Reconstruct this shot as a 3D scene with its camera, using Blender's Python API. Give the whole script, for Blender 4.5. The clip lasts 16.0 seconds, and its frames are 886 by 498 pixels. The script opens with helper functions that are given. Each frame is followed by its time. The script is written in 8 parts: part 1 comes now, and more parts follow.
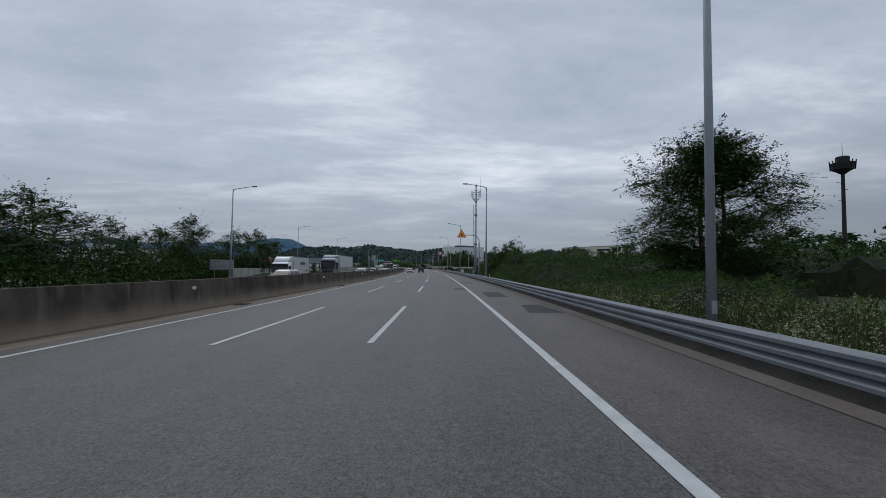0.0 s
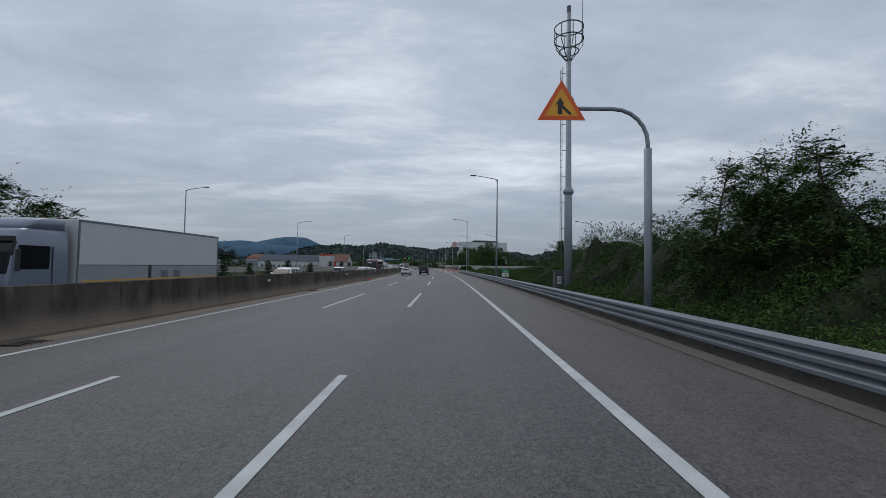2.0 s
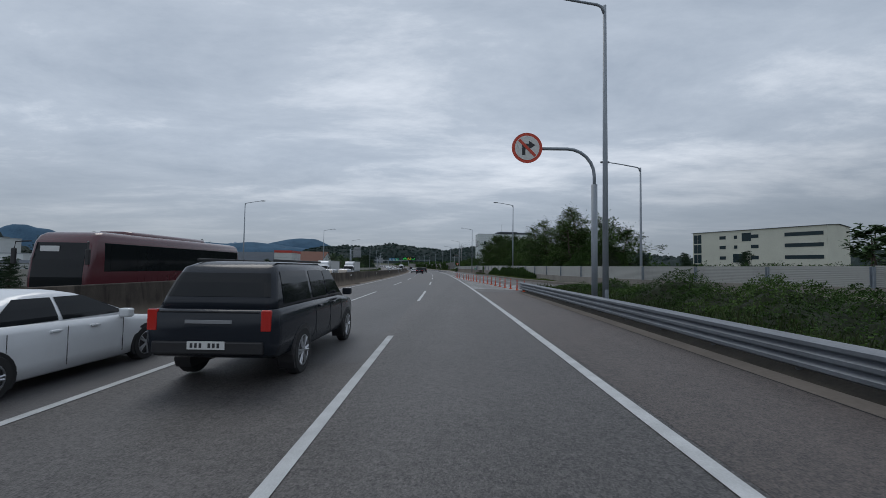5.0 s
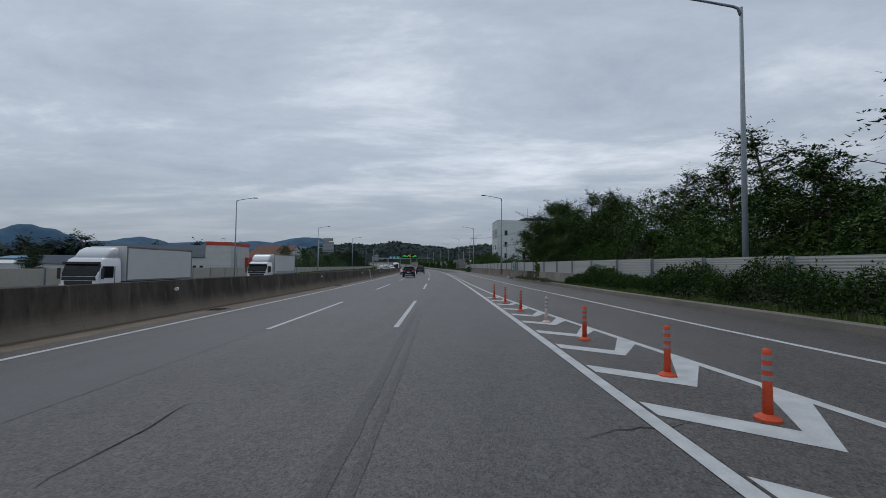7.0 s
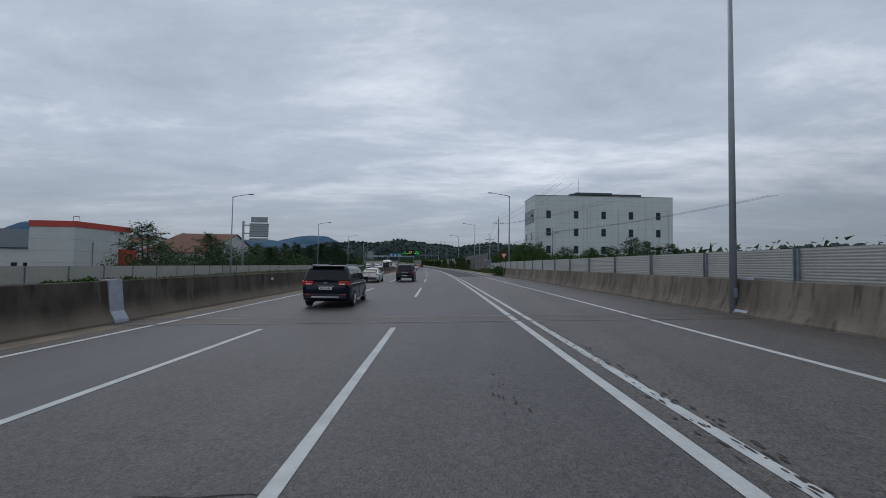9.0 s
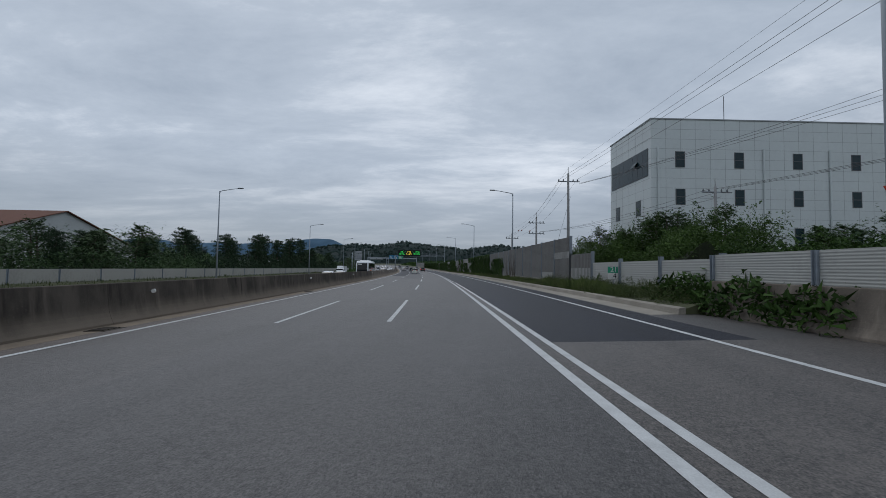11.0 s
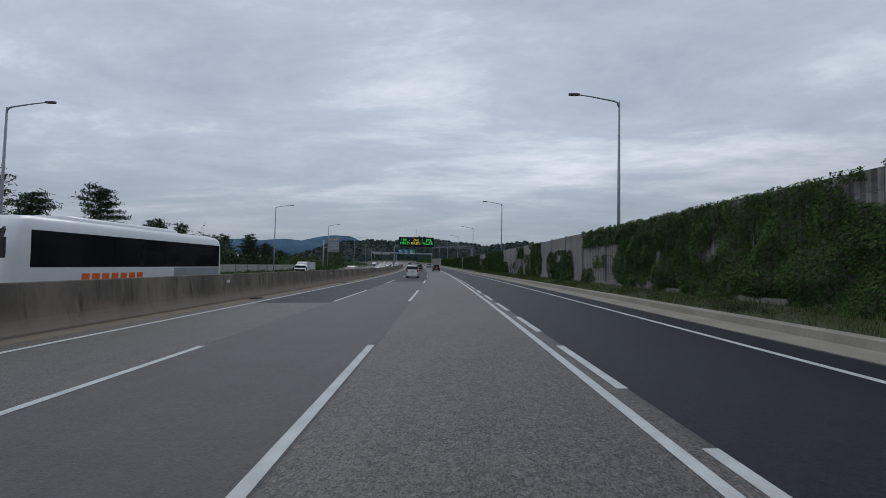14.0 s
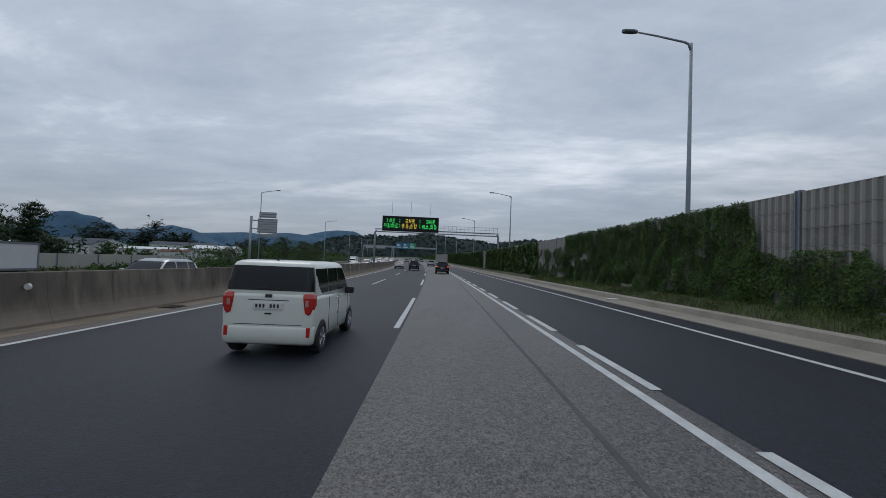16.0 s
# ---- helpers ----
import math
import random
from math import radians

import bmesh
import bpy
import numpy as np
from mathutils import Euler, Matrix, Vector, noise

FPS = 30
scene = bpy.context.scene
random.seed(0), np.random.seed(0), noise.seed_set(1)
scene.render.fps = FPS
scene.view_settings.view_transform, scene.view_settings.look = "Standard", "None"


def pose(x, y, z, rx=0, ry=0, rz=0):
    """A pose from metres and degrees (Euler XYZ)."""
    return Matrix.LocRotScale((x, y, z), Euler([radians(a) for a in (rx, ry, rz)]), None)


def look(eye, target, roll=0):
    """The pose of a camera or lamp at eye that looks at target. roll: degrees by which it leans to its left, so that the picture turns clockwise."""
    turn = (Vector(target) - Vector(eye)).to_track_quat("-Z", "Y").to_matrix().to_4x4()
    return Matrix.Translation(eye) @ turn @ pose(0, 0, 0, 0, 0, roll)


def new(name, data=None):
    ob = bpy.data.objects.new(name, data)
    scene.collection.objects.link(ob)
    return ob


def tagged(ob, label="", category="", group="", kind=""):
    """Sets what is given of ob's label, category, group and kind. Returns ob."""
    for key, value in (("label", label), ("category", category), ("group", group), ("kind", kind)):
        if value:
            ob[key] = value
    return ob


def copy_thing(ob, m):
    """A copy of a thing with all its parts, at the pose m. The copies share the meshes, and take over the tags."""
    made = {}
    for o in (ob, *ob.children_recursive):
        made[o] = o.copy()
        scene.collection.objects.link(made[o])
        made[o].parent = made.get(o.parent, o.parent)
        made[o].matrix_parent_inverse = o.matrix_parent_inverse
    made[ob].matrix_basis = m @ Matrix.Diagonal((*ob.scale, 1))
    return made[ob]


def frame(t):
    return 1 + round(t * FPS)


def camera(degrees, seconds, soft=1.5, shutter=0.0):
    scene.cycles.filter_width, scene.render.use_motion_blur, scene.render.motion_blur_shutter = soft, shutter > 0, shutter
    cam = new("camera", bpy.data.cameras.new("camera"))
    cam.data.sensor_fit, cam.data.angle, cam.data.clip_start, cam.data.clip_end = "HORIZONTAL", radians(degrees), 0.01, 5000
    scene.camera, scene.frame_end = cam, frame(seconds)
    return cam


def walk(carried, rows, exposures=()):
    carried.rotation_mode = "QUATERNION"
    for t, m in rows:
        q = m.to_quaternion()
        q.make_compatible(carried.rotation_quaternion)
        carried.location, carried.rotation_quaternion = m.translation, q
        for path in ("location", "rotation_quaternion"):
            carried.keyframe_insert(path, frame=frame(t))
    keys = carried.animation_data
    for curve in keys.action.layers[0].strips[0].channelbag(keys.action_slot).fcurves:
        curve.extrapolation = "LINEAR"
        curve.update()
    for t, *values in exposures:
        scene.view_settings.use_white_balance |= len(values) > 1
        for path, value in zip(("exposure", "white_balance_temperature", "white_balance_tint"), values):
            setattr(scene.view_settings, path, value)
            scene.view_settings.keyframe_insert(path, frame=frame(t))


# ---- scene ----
# Road coordinates: s metres along the carriageway, u metres to the right of its right-hand edge line.
BEND, BANK = 4.5e-4, 0.025


def lerp(rows, s):
    """Piecewise linear table, held at its ends."""
    return float(np.interp(s, [r[0] for r in rows], [r[1] for r in rows]))


def heading(s):
    return BEND * min(s, 700.0)


def rise(s):
    if s < 400:
        return 0.0
    a = min(s, 520.0) - 400
    return 0.00005 * a * a + 0.012 * max(0.0, s - 520)


def P(s, u, z=0.0):
    a = heading(s)
    e = min(s, 700.0)
    x, y = -(1 - math.cos(BEND * e)) / BEND, math.sin(BEND * e) / BEND
    if s > 700:
        x, y = x - math.sin(a) * (s - 700), y + math.cos(a) * (s - 700)
    return Vector((x + u * math.cos(a), y + u * math.sin(a), rise(s) + BANK * max(-60.0, min(40.0, u)) + z))


def M(s, u, z=0.0, turn=0.0):
    """A pose on the road: local x to the right, y ahead, z up."""
    return Matrix.Translation(P(s, u, z)) @ Matrix.Rotation(heading(s) + radians(turn), 4, "Z")


def eye_pose(s, u, yaw, pitch, roll):
    across = Matrix.Rotation(heading(s), 4, "Z") @ Matrix.Rotation(-math.atan(BANK), 4, "Y")
    return Matrix.Translation(P(s, u)) @ across @ Matrix.Translation((0, 0, 1.70)) @ \
        Matrix.Rotation(radians(yaw), 4, "Z") @ Matrix.Rotation(radians(90 + pitch), 4, "X") @ Matrix.Rotation(radians(roll), 4, "Z")


# ---- camera ----
cam = camera(93.7, 16.0, soft=0.65, shutter=0.015)
PATH = [
    (0.0, -9.52, -1.892, 0.24, 2.54, -0.72),
    (0.5, 3.56, -1.863, 0.54, 2.56, -0.74),
    (1.0, 16.57, -1.835, 0.84, 2.59, -0.76),
    (1.5, 29.52, -1.876, 0.87, 2.50, -0.65),
    (2.0, 42.40, -1.918, 0.90, 2.40, -0.53),
    (2.5, 55.21, -1.966, 0.87, 2.50, -0.43),
    (3.0, 67.96, -2.015, 0.83, 2.60, -0.33),
    (3.5, 80.66, -2.059, 0.92, 2.66, -0.37),
    (4.0, 93.31, -2.102, 1.00, 2.72, -0.41),
    (4.8, 113.44, -2.166, 0.67, 2.62, -0.58),
    (5.6, 133.46, -2.229, 0.35, 2.52, -0.74),
    (6.5, 155.85, -2.301, -0.02, 2.41, -0.93),
    (7.0, 168.25, -2.256, 0.11, 2.39, -0.77),
    (7.5, 180.61, -2.211, 0.23, 2.36, -0.60),
    (8.0, 192.95, -2.251, 0.03, 2.33, -0.65),
    (8.5, 205.26, -2.292, -0.17, 2.30, -0.70),
    (9.0, 217.55, -2.309, -0.28, 2.22, -0.57),
    (9.8, 237.18, -2.210, -0.47, 2.38, -0.57),
    (10.6, 256.78, -2.112, -0.66, 2.53, -0.57),
    (11.5, 278.81, -2.002, -0.87, 2.71, -0.57),
    (12.0, 291.04, -1.988, -1.02, 2.56, -0.54),
    (12.5, 303.28, -1.958, -0.88, 2.61, -0.44),
    (13.0, 315.52, -1.928, -0.74, 2.66, -0.35),
    (13.5, 327.77, -2.001, -0.37, 2.47, -0.28),
    (14.0, 340.03, -2.075, 0.00, 2.28, -0.21),
    (14.5, 352.30, -2.182, 0.10, 2.10, -0.18),
    (15.0, 364.59, -2.290, 0.19, 1.92, -0.15),
    (15.5, 376.90, -2.450, 0.11, 1.86, 0.71),
    (16.0, 389.24, -2.574, -0.62, 1.89, 0.87),
]
walk(cam, [(t, eye_pose(s, u, yaw, pitch, roll)) for t, s, u, yaw, pitch, roll in PATH])

# ---- sky and light: a closed cloud deck ----
world = bpy.data.worlds.new("overcast")
scene.world = world
world.use_nodes = True
wt = world.node_tree
wt.nodes.clear()


def wn(kind, **values):
    n = wt.nodes.new(kind)
    for key, value in values.items():
        n.inputs[key].default_value = value
    return n


def wl(a, b):
    wt.links.new(a, b)


tc = wn("ShaderNodeTexCoord")
sep = wn("ShaderNodeSeparateXYZ")
wl(tc.outputs["Generated"], sep.inputs[0])
up = wn("ShaderNodeMath")
up.operation = "MAXIMUM"
up.inputs[1].default_value = 0.0
wl(sep.outputs["Z"], up.inputs[0])
lift = wn("ShaderNodeMath")
lift.operation = "ADD"
lift.inputs[1].default_value = 0.11
wl(up.outputs[0], lift.inputs[0])
flat = wn("ShaderNodeVectorMath")
flat.operation = "DIVIDE"
wl(tc.outputs["Generated"], flat.inputs[0])
comb = wn("ShaderNodeCombineXYZ")
for i in range(3):
    wl(lift.outputs[0], comb.inputs[i])
wl(comb.outputs[0], flat.inputs[1])
stretch = wn("ShaderNodeMapping")
stretch.inputs["Rotation"].default_value = (0, 0, radians(-16))
stretch.inputs["Scale"].default_value = (0.58, 1.0, 0.0)
stretch.inputs["Location"].default_value = (3.7, 1.3, 0)
wl(flat.outputs[0], stretch.inputs["Vector"])
puffs = wn("ShaderNodeTexNoise", Scale=1.2, Detail=14.0, Roughness=0.65, Distortion=0.25)
wl(stretch.outputs[0], puffs.inputs["Vector"])
broad = wn("ShaderNodeTexNoise", Scale=0.42, Detail=3.0, Roughness=0.5)
wl(stretch.outputs[0], broad.inputs["Vector"])
both = wn("ShaderNodeMath")
both.operation = "MULTIPLY_ADD"
both.inputs[1].default_value = 0.6
wl(broad.outputs["Fac"], both.inputs[0])
wl(puffs.outputs["Fac"], both.inputs[2])
ramp = wn("ShaderNodeValToRGB")
el = ramp.color_ramp.elements
el[0].position, el[0].color = 0.48, (0.30, 0.365, 0.46, 1)
el[1].position, el[1].color = 1.08, (0.79, 0.85, 0.94, 1)
mid = el.new(0.8)
mid.color = (0.49, 0.56, 0.66, 1)
wl(both.outputs[0], ramp.inputs[0])
# the deck thickens towards the horizon
low = wn("ShaderNodeMapRange")
low.inputs["From Min"].default_value, low.inputs["From Max"].default_value = 0.0, 0.24
wl(sep.outputs["Z"], low.inputs["Value"])
hz = wn("ShaderNodeMixRGB")
hz.inputs[1].default_value = (0.285, 0.33, 0.39, 1)
wl(low.outputs[0], hz.inputs[0])
wl(ramp.outputs[0], hz.inputs[2])
# a thicker bank of cloud low to the east
east = wn("ShaderNodeMapRange")
east.interpolation_type = "SMOOTHSTEP"
east.inputs["From Min"].default_value, east.inputs["From Max"].default_value = 0.1, 0.75
wl(sep.outputs["X"], east.inputs["Value"])
near_ground = wn("ShaderNodeMapRange")
near_ground.interpolation_type = "SMOOTHSTEP"
for key, value in (("From Min", 0.05), ("From Max", 0.42), ("To Min", 0.36), ("To Max", 0.0)):
    near_ground.inputs[key].default_value = value
wl(sep.outputs["Z"], near_ground.inputs["Value"])
bank_ = wn("ShaderNodeMath")
bank_.operation = "MULTIPLY"
wl(east.outputs[0], bank_.inputs[0])
wl(near_ground.outputs[0], bank_.inputs[1])
thick = wn("ShaderNodeMixRGB")
thick.inputs[2].default_value = (0.09, 0.11, 0.135, 1)
wl(bank_.outputs[0], thick.inputs[0])
wl(hz.outputs[0], thick.inputs[1])
deck = wn("ShaderNodeBackground", Strength=1.0)
wl(thick.outputs[0], deck.inputs[0])
sky = wn("ShaderNodeTexSky")
sky.sky_type, sky.sun_disc = "NISHITA", False
sky.sun_elevation, sky.sun_rotation = radians(55), radians(-35)
clear = wn("ShaderNodeBackground", Strength=0.06)
wl(sky.outputs[0], clear.inputs[0])
cover = wn("ShaderNodeMixShader")
cover.inputs[0].default_value = 0.93
wl(clear.outputs[0], cover.inputs[1])
wl(deck.outputs[0], cover.inputs[2])
wout = wn("ShaderNodeOutputWorld")
wl(cover.outputs[0], wout.inputs[0])

sun = new("sun", bpy.data.lights.new("sun", "SUN"))
sun.data.energy, sun.data.angle, sun.data.color = 0.55, radians(30), (1.0, 0.97, 0.93)
sun.matrix_world = look((-40, 60, 100), (0, 0, 0))


# ---- materials ----
MATS = {}


def mat(name, base, rough=0.7, metal=0.0, var=0.25, scale=4.0, fine=40.0, bump=0.0, other=None, per_object=0.0, emit=0.0, spec=0.5, coat=0.0, stretch=(1, 1, 1), isle=0.0):
    """A procedural surface: two scales of variation round a base colour, with fine relief."""
    if name in MATS:
        return MATS[name]
    m = bpy.data.materials.new(name)
    m.use_nodes = True
    nt = m.node_tree
    b = nt.nodes["Principled BSDF"]
    b.inputs["Roughness"].default_value = rough
    b.inputs["Metallic"].default_value = metal
    b.inputs["Specular IOR Level"].default_value = spec
    b.inputs["Coat Weight"].default_value = coat
    b.inputs["Coat Roughness"].default_value = 0.05
    geo = nt.nodes.new("ShaderNodeTexCoord")
    mp = nt.nodes.new("ShaderNodeMapping")
    mp.inputs["Scale"].default_value = stretch
    nt.links.new(geo.outputs["Object"], mp.inputs[0])
    big = nt.nodes.new("ShaderNodeTexNoise")
    big.inputs["Scale"].default_value, big.inputs["Detail"].default_value = scale, 4
    small = nt.nodes.new("ShaderNodeTexNoise")
    small.inputs["Scale"].default_value, small.inputs["Detail"].default_value = fine, 2
    nt.links.new(mp.outputs[0], big.inputs[0])
    nt.links.new(mp.outputs[0], small.inputs[0])
    add = nt.nodes.new("ShaderNodeMath")
    add.operation = "MULTIPLY_ADD"
    add.inputs[1].default_value = 0.6
    nt.links.new(small.outputs["Fac"], add.inputs[0])
    nt.links.new(big.outputs["Fac"], add.inputs[2])
    last = add.outputs[0]
    if per_object or isle:
        rnd = nt.nodes.new("ShaderNodeObjectInfo" if per_object else "ShaderNodeNewGeometry")
        k = nt.nodes.new("ShaderNodeMath")
        k.operation = "MULTIPLY_ADD"
        k.inputs[1].default_value = per_object or isle
        nt.links.new(rnd.outputs["Random" if per_object else "Random Per Island"], k.inputs[0])
        nt.links.new(last, k.inputs[2])
        last = k.outputs[0]
    extra = 0.5 * (per_object or isle)
    rp = nt.nodes.new("ShaderNodeValToRGB")
    e0, e1 = rp.color_ramp.elements
    e0.position, e1.position = 0.55 + extra - 0.25, min(1.0, 1.05 + extra)
    dark = tuple(c * (1 - var) for c in base)
    lightc = tuple(min(1, c * (1 + var)) for c in base)
    if other:
        lightc = other
    e0.color, e1.color = (*dark, 1), (*lightc, 1)
    nt.links.new(last, rp.inputs[0])
    nt.links.new(rp.outputs[0], b.inputs["Base Color"])
    if emit:
        b.inputs["Emission Color"].default_value = (*base, 1)
        b.inputs["Emission Strength"].default_value = emit
    if bump:
        bp = nt.nodes.new("ShaderNodeBump")
        bp.inputs["Strength"].default_value, bp.inputs["Distance"].default_value = min(1.0, bump), 0.01
        nt.links.new(small.outputs["Fac"], bp.inputs["Height"])
        nt.links.new(bp.outputs[0], b.inputs["Normal"])
    MATS[name] = m
    return m


def asphalt(name, base, streak=0.25, speck=0.35, rough=0.72, gloss=0.5):
    """Road surface: stone chips, long wear streaks along the lanes, broad stains."""
    if name in MATS:
        return MATS[name]
    m = bpy.data.materials.new(name)
    m.use_nodes = True
    nt = m.node_tree
    b = nt.nodes["Principled BSDF"]
    b.inputs["Roughness"].default_value = rough * 0.84
    b.inputs["Specular IOR Level"].default_value = gloss * 1.5
    co = nt.nodes.new("ShaderNodeTexCoord")
    mp = nt.nodes.new("ShaderNodeMapping")
    mp.inputs["Scale"].default_value = (1, 0.03, 1)
    nt.links.new(co.outputs["Object"], mp.inputs[0])

    def noise_of(scale, detail, src):
        n = nt.nodes.new("ShaderNodeTexNoise")
        n.inputs["Scale"].default_value, n.inputs["Detail"].default_value = scale, detail
        nt.links.new(src, n.inputs[0])
        return n.outputs["Fac"]

    chips, streaks, stains = noise_of(52, 3, co.outputs["Object"]), noise_of(1.1, 4, mp.outputs[0]), noise_of(0.22, 5, co.outputs["Object"])
    pits, blotches = noise_of(13, 3, co.outputs["Object"]), noise_of(1.6, 4, co.outputs["Object"])
    grit = nt.nodes.new("ShaderNodeTexVoronoi")
    grit.inputs["Scale"].default_value = 46
    nt.links.new(co.outputs["Object"], grit.inputs[0])
    total = None
    layers = ((chips, speck * 2.4), (streaks, streak * 1.5), (stains, streak * 1.2), (blotches, streak * 0.9), (pits, speck * 1.3), (grit.outputs["Color"], speck * 1.15))
    for src, w in layers:
        k = nt.nodes.new("ShaderNodeMath")
        k.operation = "MULTIPLY_ADD"
        k.inputs[1].default_value = w * 2
        nt.links.new(src, k.inputs[0])
        if total is None:
            k.inputs[2].default_value = 1 - sum(l[1] for l in layers)
        else:
            nt.links.new(total, k.inputs[2])
        total = k.outputs[0]
    floor_ = nt.nodes.new("ShaderNodeMath")
    floor_.operation = "MAXIMUM"
    floor_.inputs[1].default_value = 0.15
    nt.links.new(total, floor_.inputs[0])
    mix = nt.nodes.new("ShaderNodeVectorMath")
    mix.operation = "SCALE"
    mix.inputs[0].default_value = tuple(k_ * c for k_, c in zip((0.67, 0.63, 0.61), base))
    nt.links.new(floor_.outputs[0], mix.inputs["Scale"])
    nt.links.new(mix.outputs[0], b.inputs["Base Color"])
    bp = nt.nodes.new("ShaderNodeBump")
    bp.inputs["Strength"].default_value, bp.inputs["Distance"].default_value = 0.8, 0.015
    nt.links.new(chips, bp.inputs["Height"])
    nt.links.new(bp.outputs[0], b.inputs["Normal"])
    MATS[name] = m
    return m


def soot(name, dark, pale, dust):
    """Cast concrete blackened by traffic: soft blotches, a few pale drips, dust thrown up from the road."""
    m = bpy.data.materials.new(name)
    m.use_nodes = True
    nt = m.node_tree
    b = nt.nodes["Principled BSDF"]
    b.inputs["Roughness"].default_value = 0.92
    b.inputs["Specular IOR Level"].default_value = 0.2
    co = nt.nodes.new("ShaderNodeTexCoord")

    def noise_of(scale, detail, squash, rough=0.55):
        mp = nt.nodes.new("ShaderNodeMapping")
        mp.inputs["Scale"].default_value = squash
        nt.links.new(co.outputs["Object"], mp.inputs[0])
        n = nt.nodes.new("ShaderNodeTexNoise")
        n.inputs["Scale"].default_value, n.inputs["Detail"].default_value, n.inputs["Roughness"].default_value = scale, detail, rough
        nt.links.new(mp.outputs[0], n.inputs[0])
        return n.outputs["Fac"]

    def ranged(src, lo, hi):
        r = nt.nodes.new("ShaderNodeMapRange")
        r.interpolation_type = "SMOOTHSTEP"
        r.inputs["From Min"].default_value, r.inputs["From Max"].default_value = lo, hi
        nt.links.new(src, r.inputs["Value"])
        return r.outputs[0]

    def mixed(fac, a, c):
        x = nt.nodes.new("ShaderNodeMixRGB")
        nt.links.new(fac, x.inputs[0])
        for k, v in ((1, a), (2, c)):
            if isinstance(v, tuple):
                x.inputs[k].default_value = (*v, 1)
            else:
                nt.links.new(v, x.inputs[k])
        return x.outputs[0]

    def times(a, k):
        x = nt.nodes.new("ShaderNodeMath")
        x.operation = "MULTIPLY"
        x.inputs[1].default_value = k
        nt.links.new(a, x.inputs[0])
        return x.outputs[0]

    blotch = noise_of(0.7, 7, (1, 1, 0.4), 0.65)
    col = mixed(ranged(blotch, 0.38, 0.66), dark, tuple((p + q) / 2 for p, q in zip(dark, pale)))
    col = mixed(times(ranged(noise_of(2.4, 3, (1, 1, 0.12)), 0.55, 0.75), 0.7), col, pale)
    col = mixed(times(ranged(noise_of(3.2, 3, (1, 1, 0.10)), 0.54, 0.72), 0.75), col, tuple(0.5 * c for c in dark))
    sp = nt.nodes.new("ShaderNodeSeparateXYZ")
    nt.links.new(co.outputs["Object"], sp.inputs[0])
    wob = nt.nodes.new("ShaderNodeMath")
    wob.operation = "MULTIPLY_ADD"
    wob.inputs[1].default_value = 0.7
    nt.links.new(noise_of(0.9, 4, (1, 1, 1)), wob.inputs[0])
    nt.links.new(sp.outputs["Z"], wob.inputs[2])
    # splash line: a third of the way up the barrier
    splash = nt.nodes.new("ShaderNodeMath")
    splash.operation = "SUBTRACT"
    splash.inputs[0].default_value = 1.0
    nt.links.new(ranged(wob.outputs[0], 0.08, 0.80), splash.inputs[1])
    col = mixed(times(splash.outputs[0], 0.85), col, dust)
    grain = noise_of(22, 4, (1, 1, 1))
    col = mixed(times(ranged(grain, 0.55, 0.8), 0.3), col, pale)
    nt.links.new(col, b.inputs["Base Color"])
    bp = nt.nodes.new("ShaderNodeBump")
    bp.inputs["Strength"].default_value, bp.inputs["Distance"].default_value = 0.4, 0.01
    nt.links.new(grain, bp.inputs["Height"])
    nt.links.new(bp.outputs[0], b.inputs["Normal"])
    return m


def leafy(name, a, b2, isle=0.5, patch=0.55):
    """Foliage: each leaf its own tint, in patches of darker and fresher growth."""
    m = bpy.data.materials.new(name)
    m.use_nodes = True
    nt = m.node_tree
    b = nt.nodes["Principled BSDF"]
    b.inputs["Roughness"].default_value = 0.65
    b.inputs["Specular IOR Level"].default_value = 0.12
    co = nt.nodes.new("ShaderNodeNewGeometry")
    total = None
    for scale, detail, weight in ((patch, 2, 1.0), (patch * 5, 2, 0.8)):
        n = nt.nodes.new("ShaderNodeTexNoise")
        n.inputs["Scale"].default_value, n.inputs["Detail"].default_value = scale, detail
        nt.links.new(co.outputs["Position"], n.inputs[0])
        k = nt.nodes.new("ShaderNodeMath")
        k.operation = "MULTIPLY_ADD"
        k.inputs[1].default_value = weight
        nt.links.new(n.outputs["Fac"], k.inputs[0])
        if total is not None:
            nt.links.new(total, k.inputs[2])
        else:
            k.inputs[2].default_value = 0.0
        total = k.outputs[0]
    k = nt.nodes.new("ShaderNodeMath")
    k.operation = "MULTIPLY_ADD"
    k.inputs[1].default_value = isle
    nt.links.new(co.outputs["Random Per Island"], k.inputs[0])
    nt.links.new(total, k.inputs[2])
    r = nt.nodes.new("ShaderNodeMapRange")
    r.inputs["From Min"].default_value, r.inputs["From Max"].default_value = 0.9 - 0.3 + 0.15 * isle, 0.9 + 0.3 + 0.85 * isle
    nt.links.new(k.outputs[0], r.inputs["Value"])
    x = nt.nodes.new("ShaderNodeMixRGB")
    x.inputs[1].default_value, x.inputs[2].default_value = (*a, 1), (*b2, 1)
    nt.links.new(r.outputs[0], x.inputs[0])
    nt.links.new(x.outputs[0], b.inputs["Base Color"])
    return m


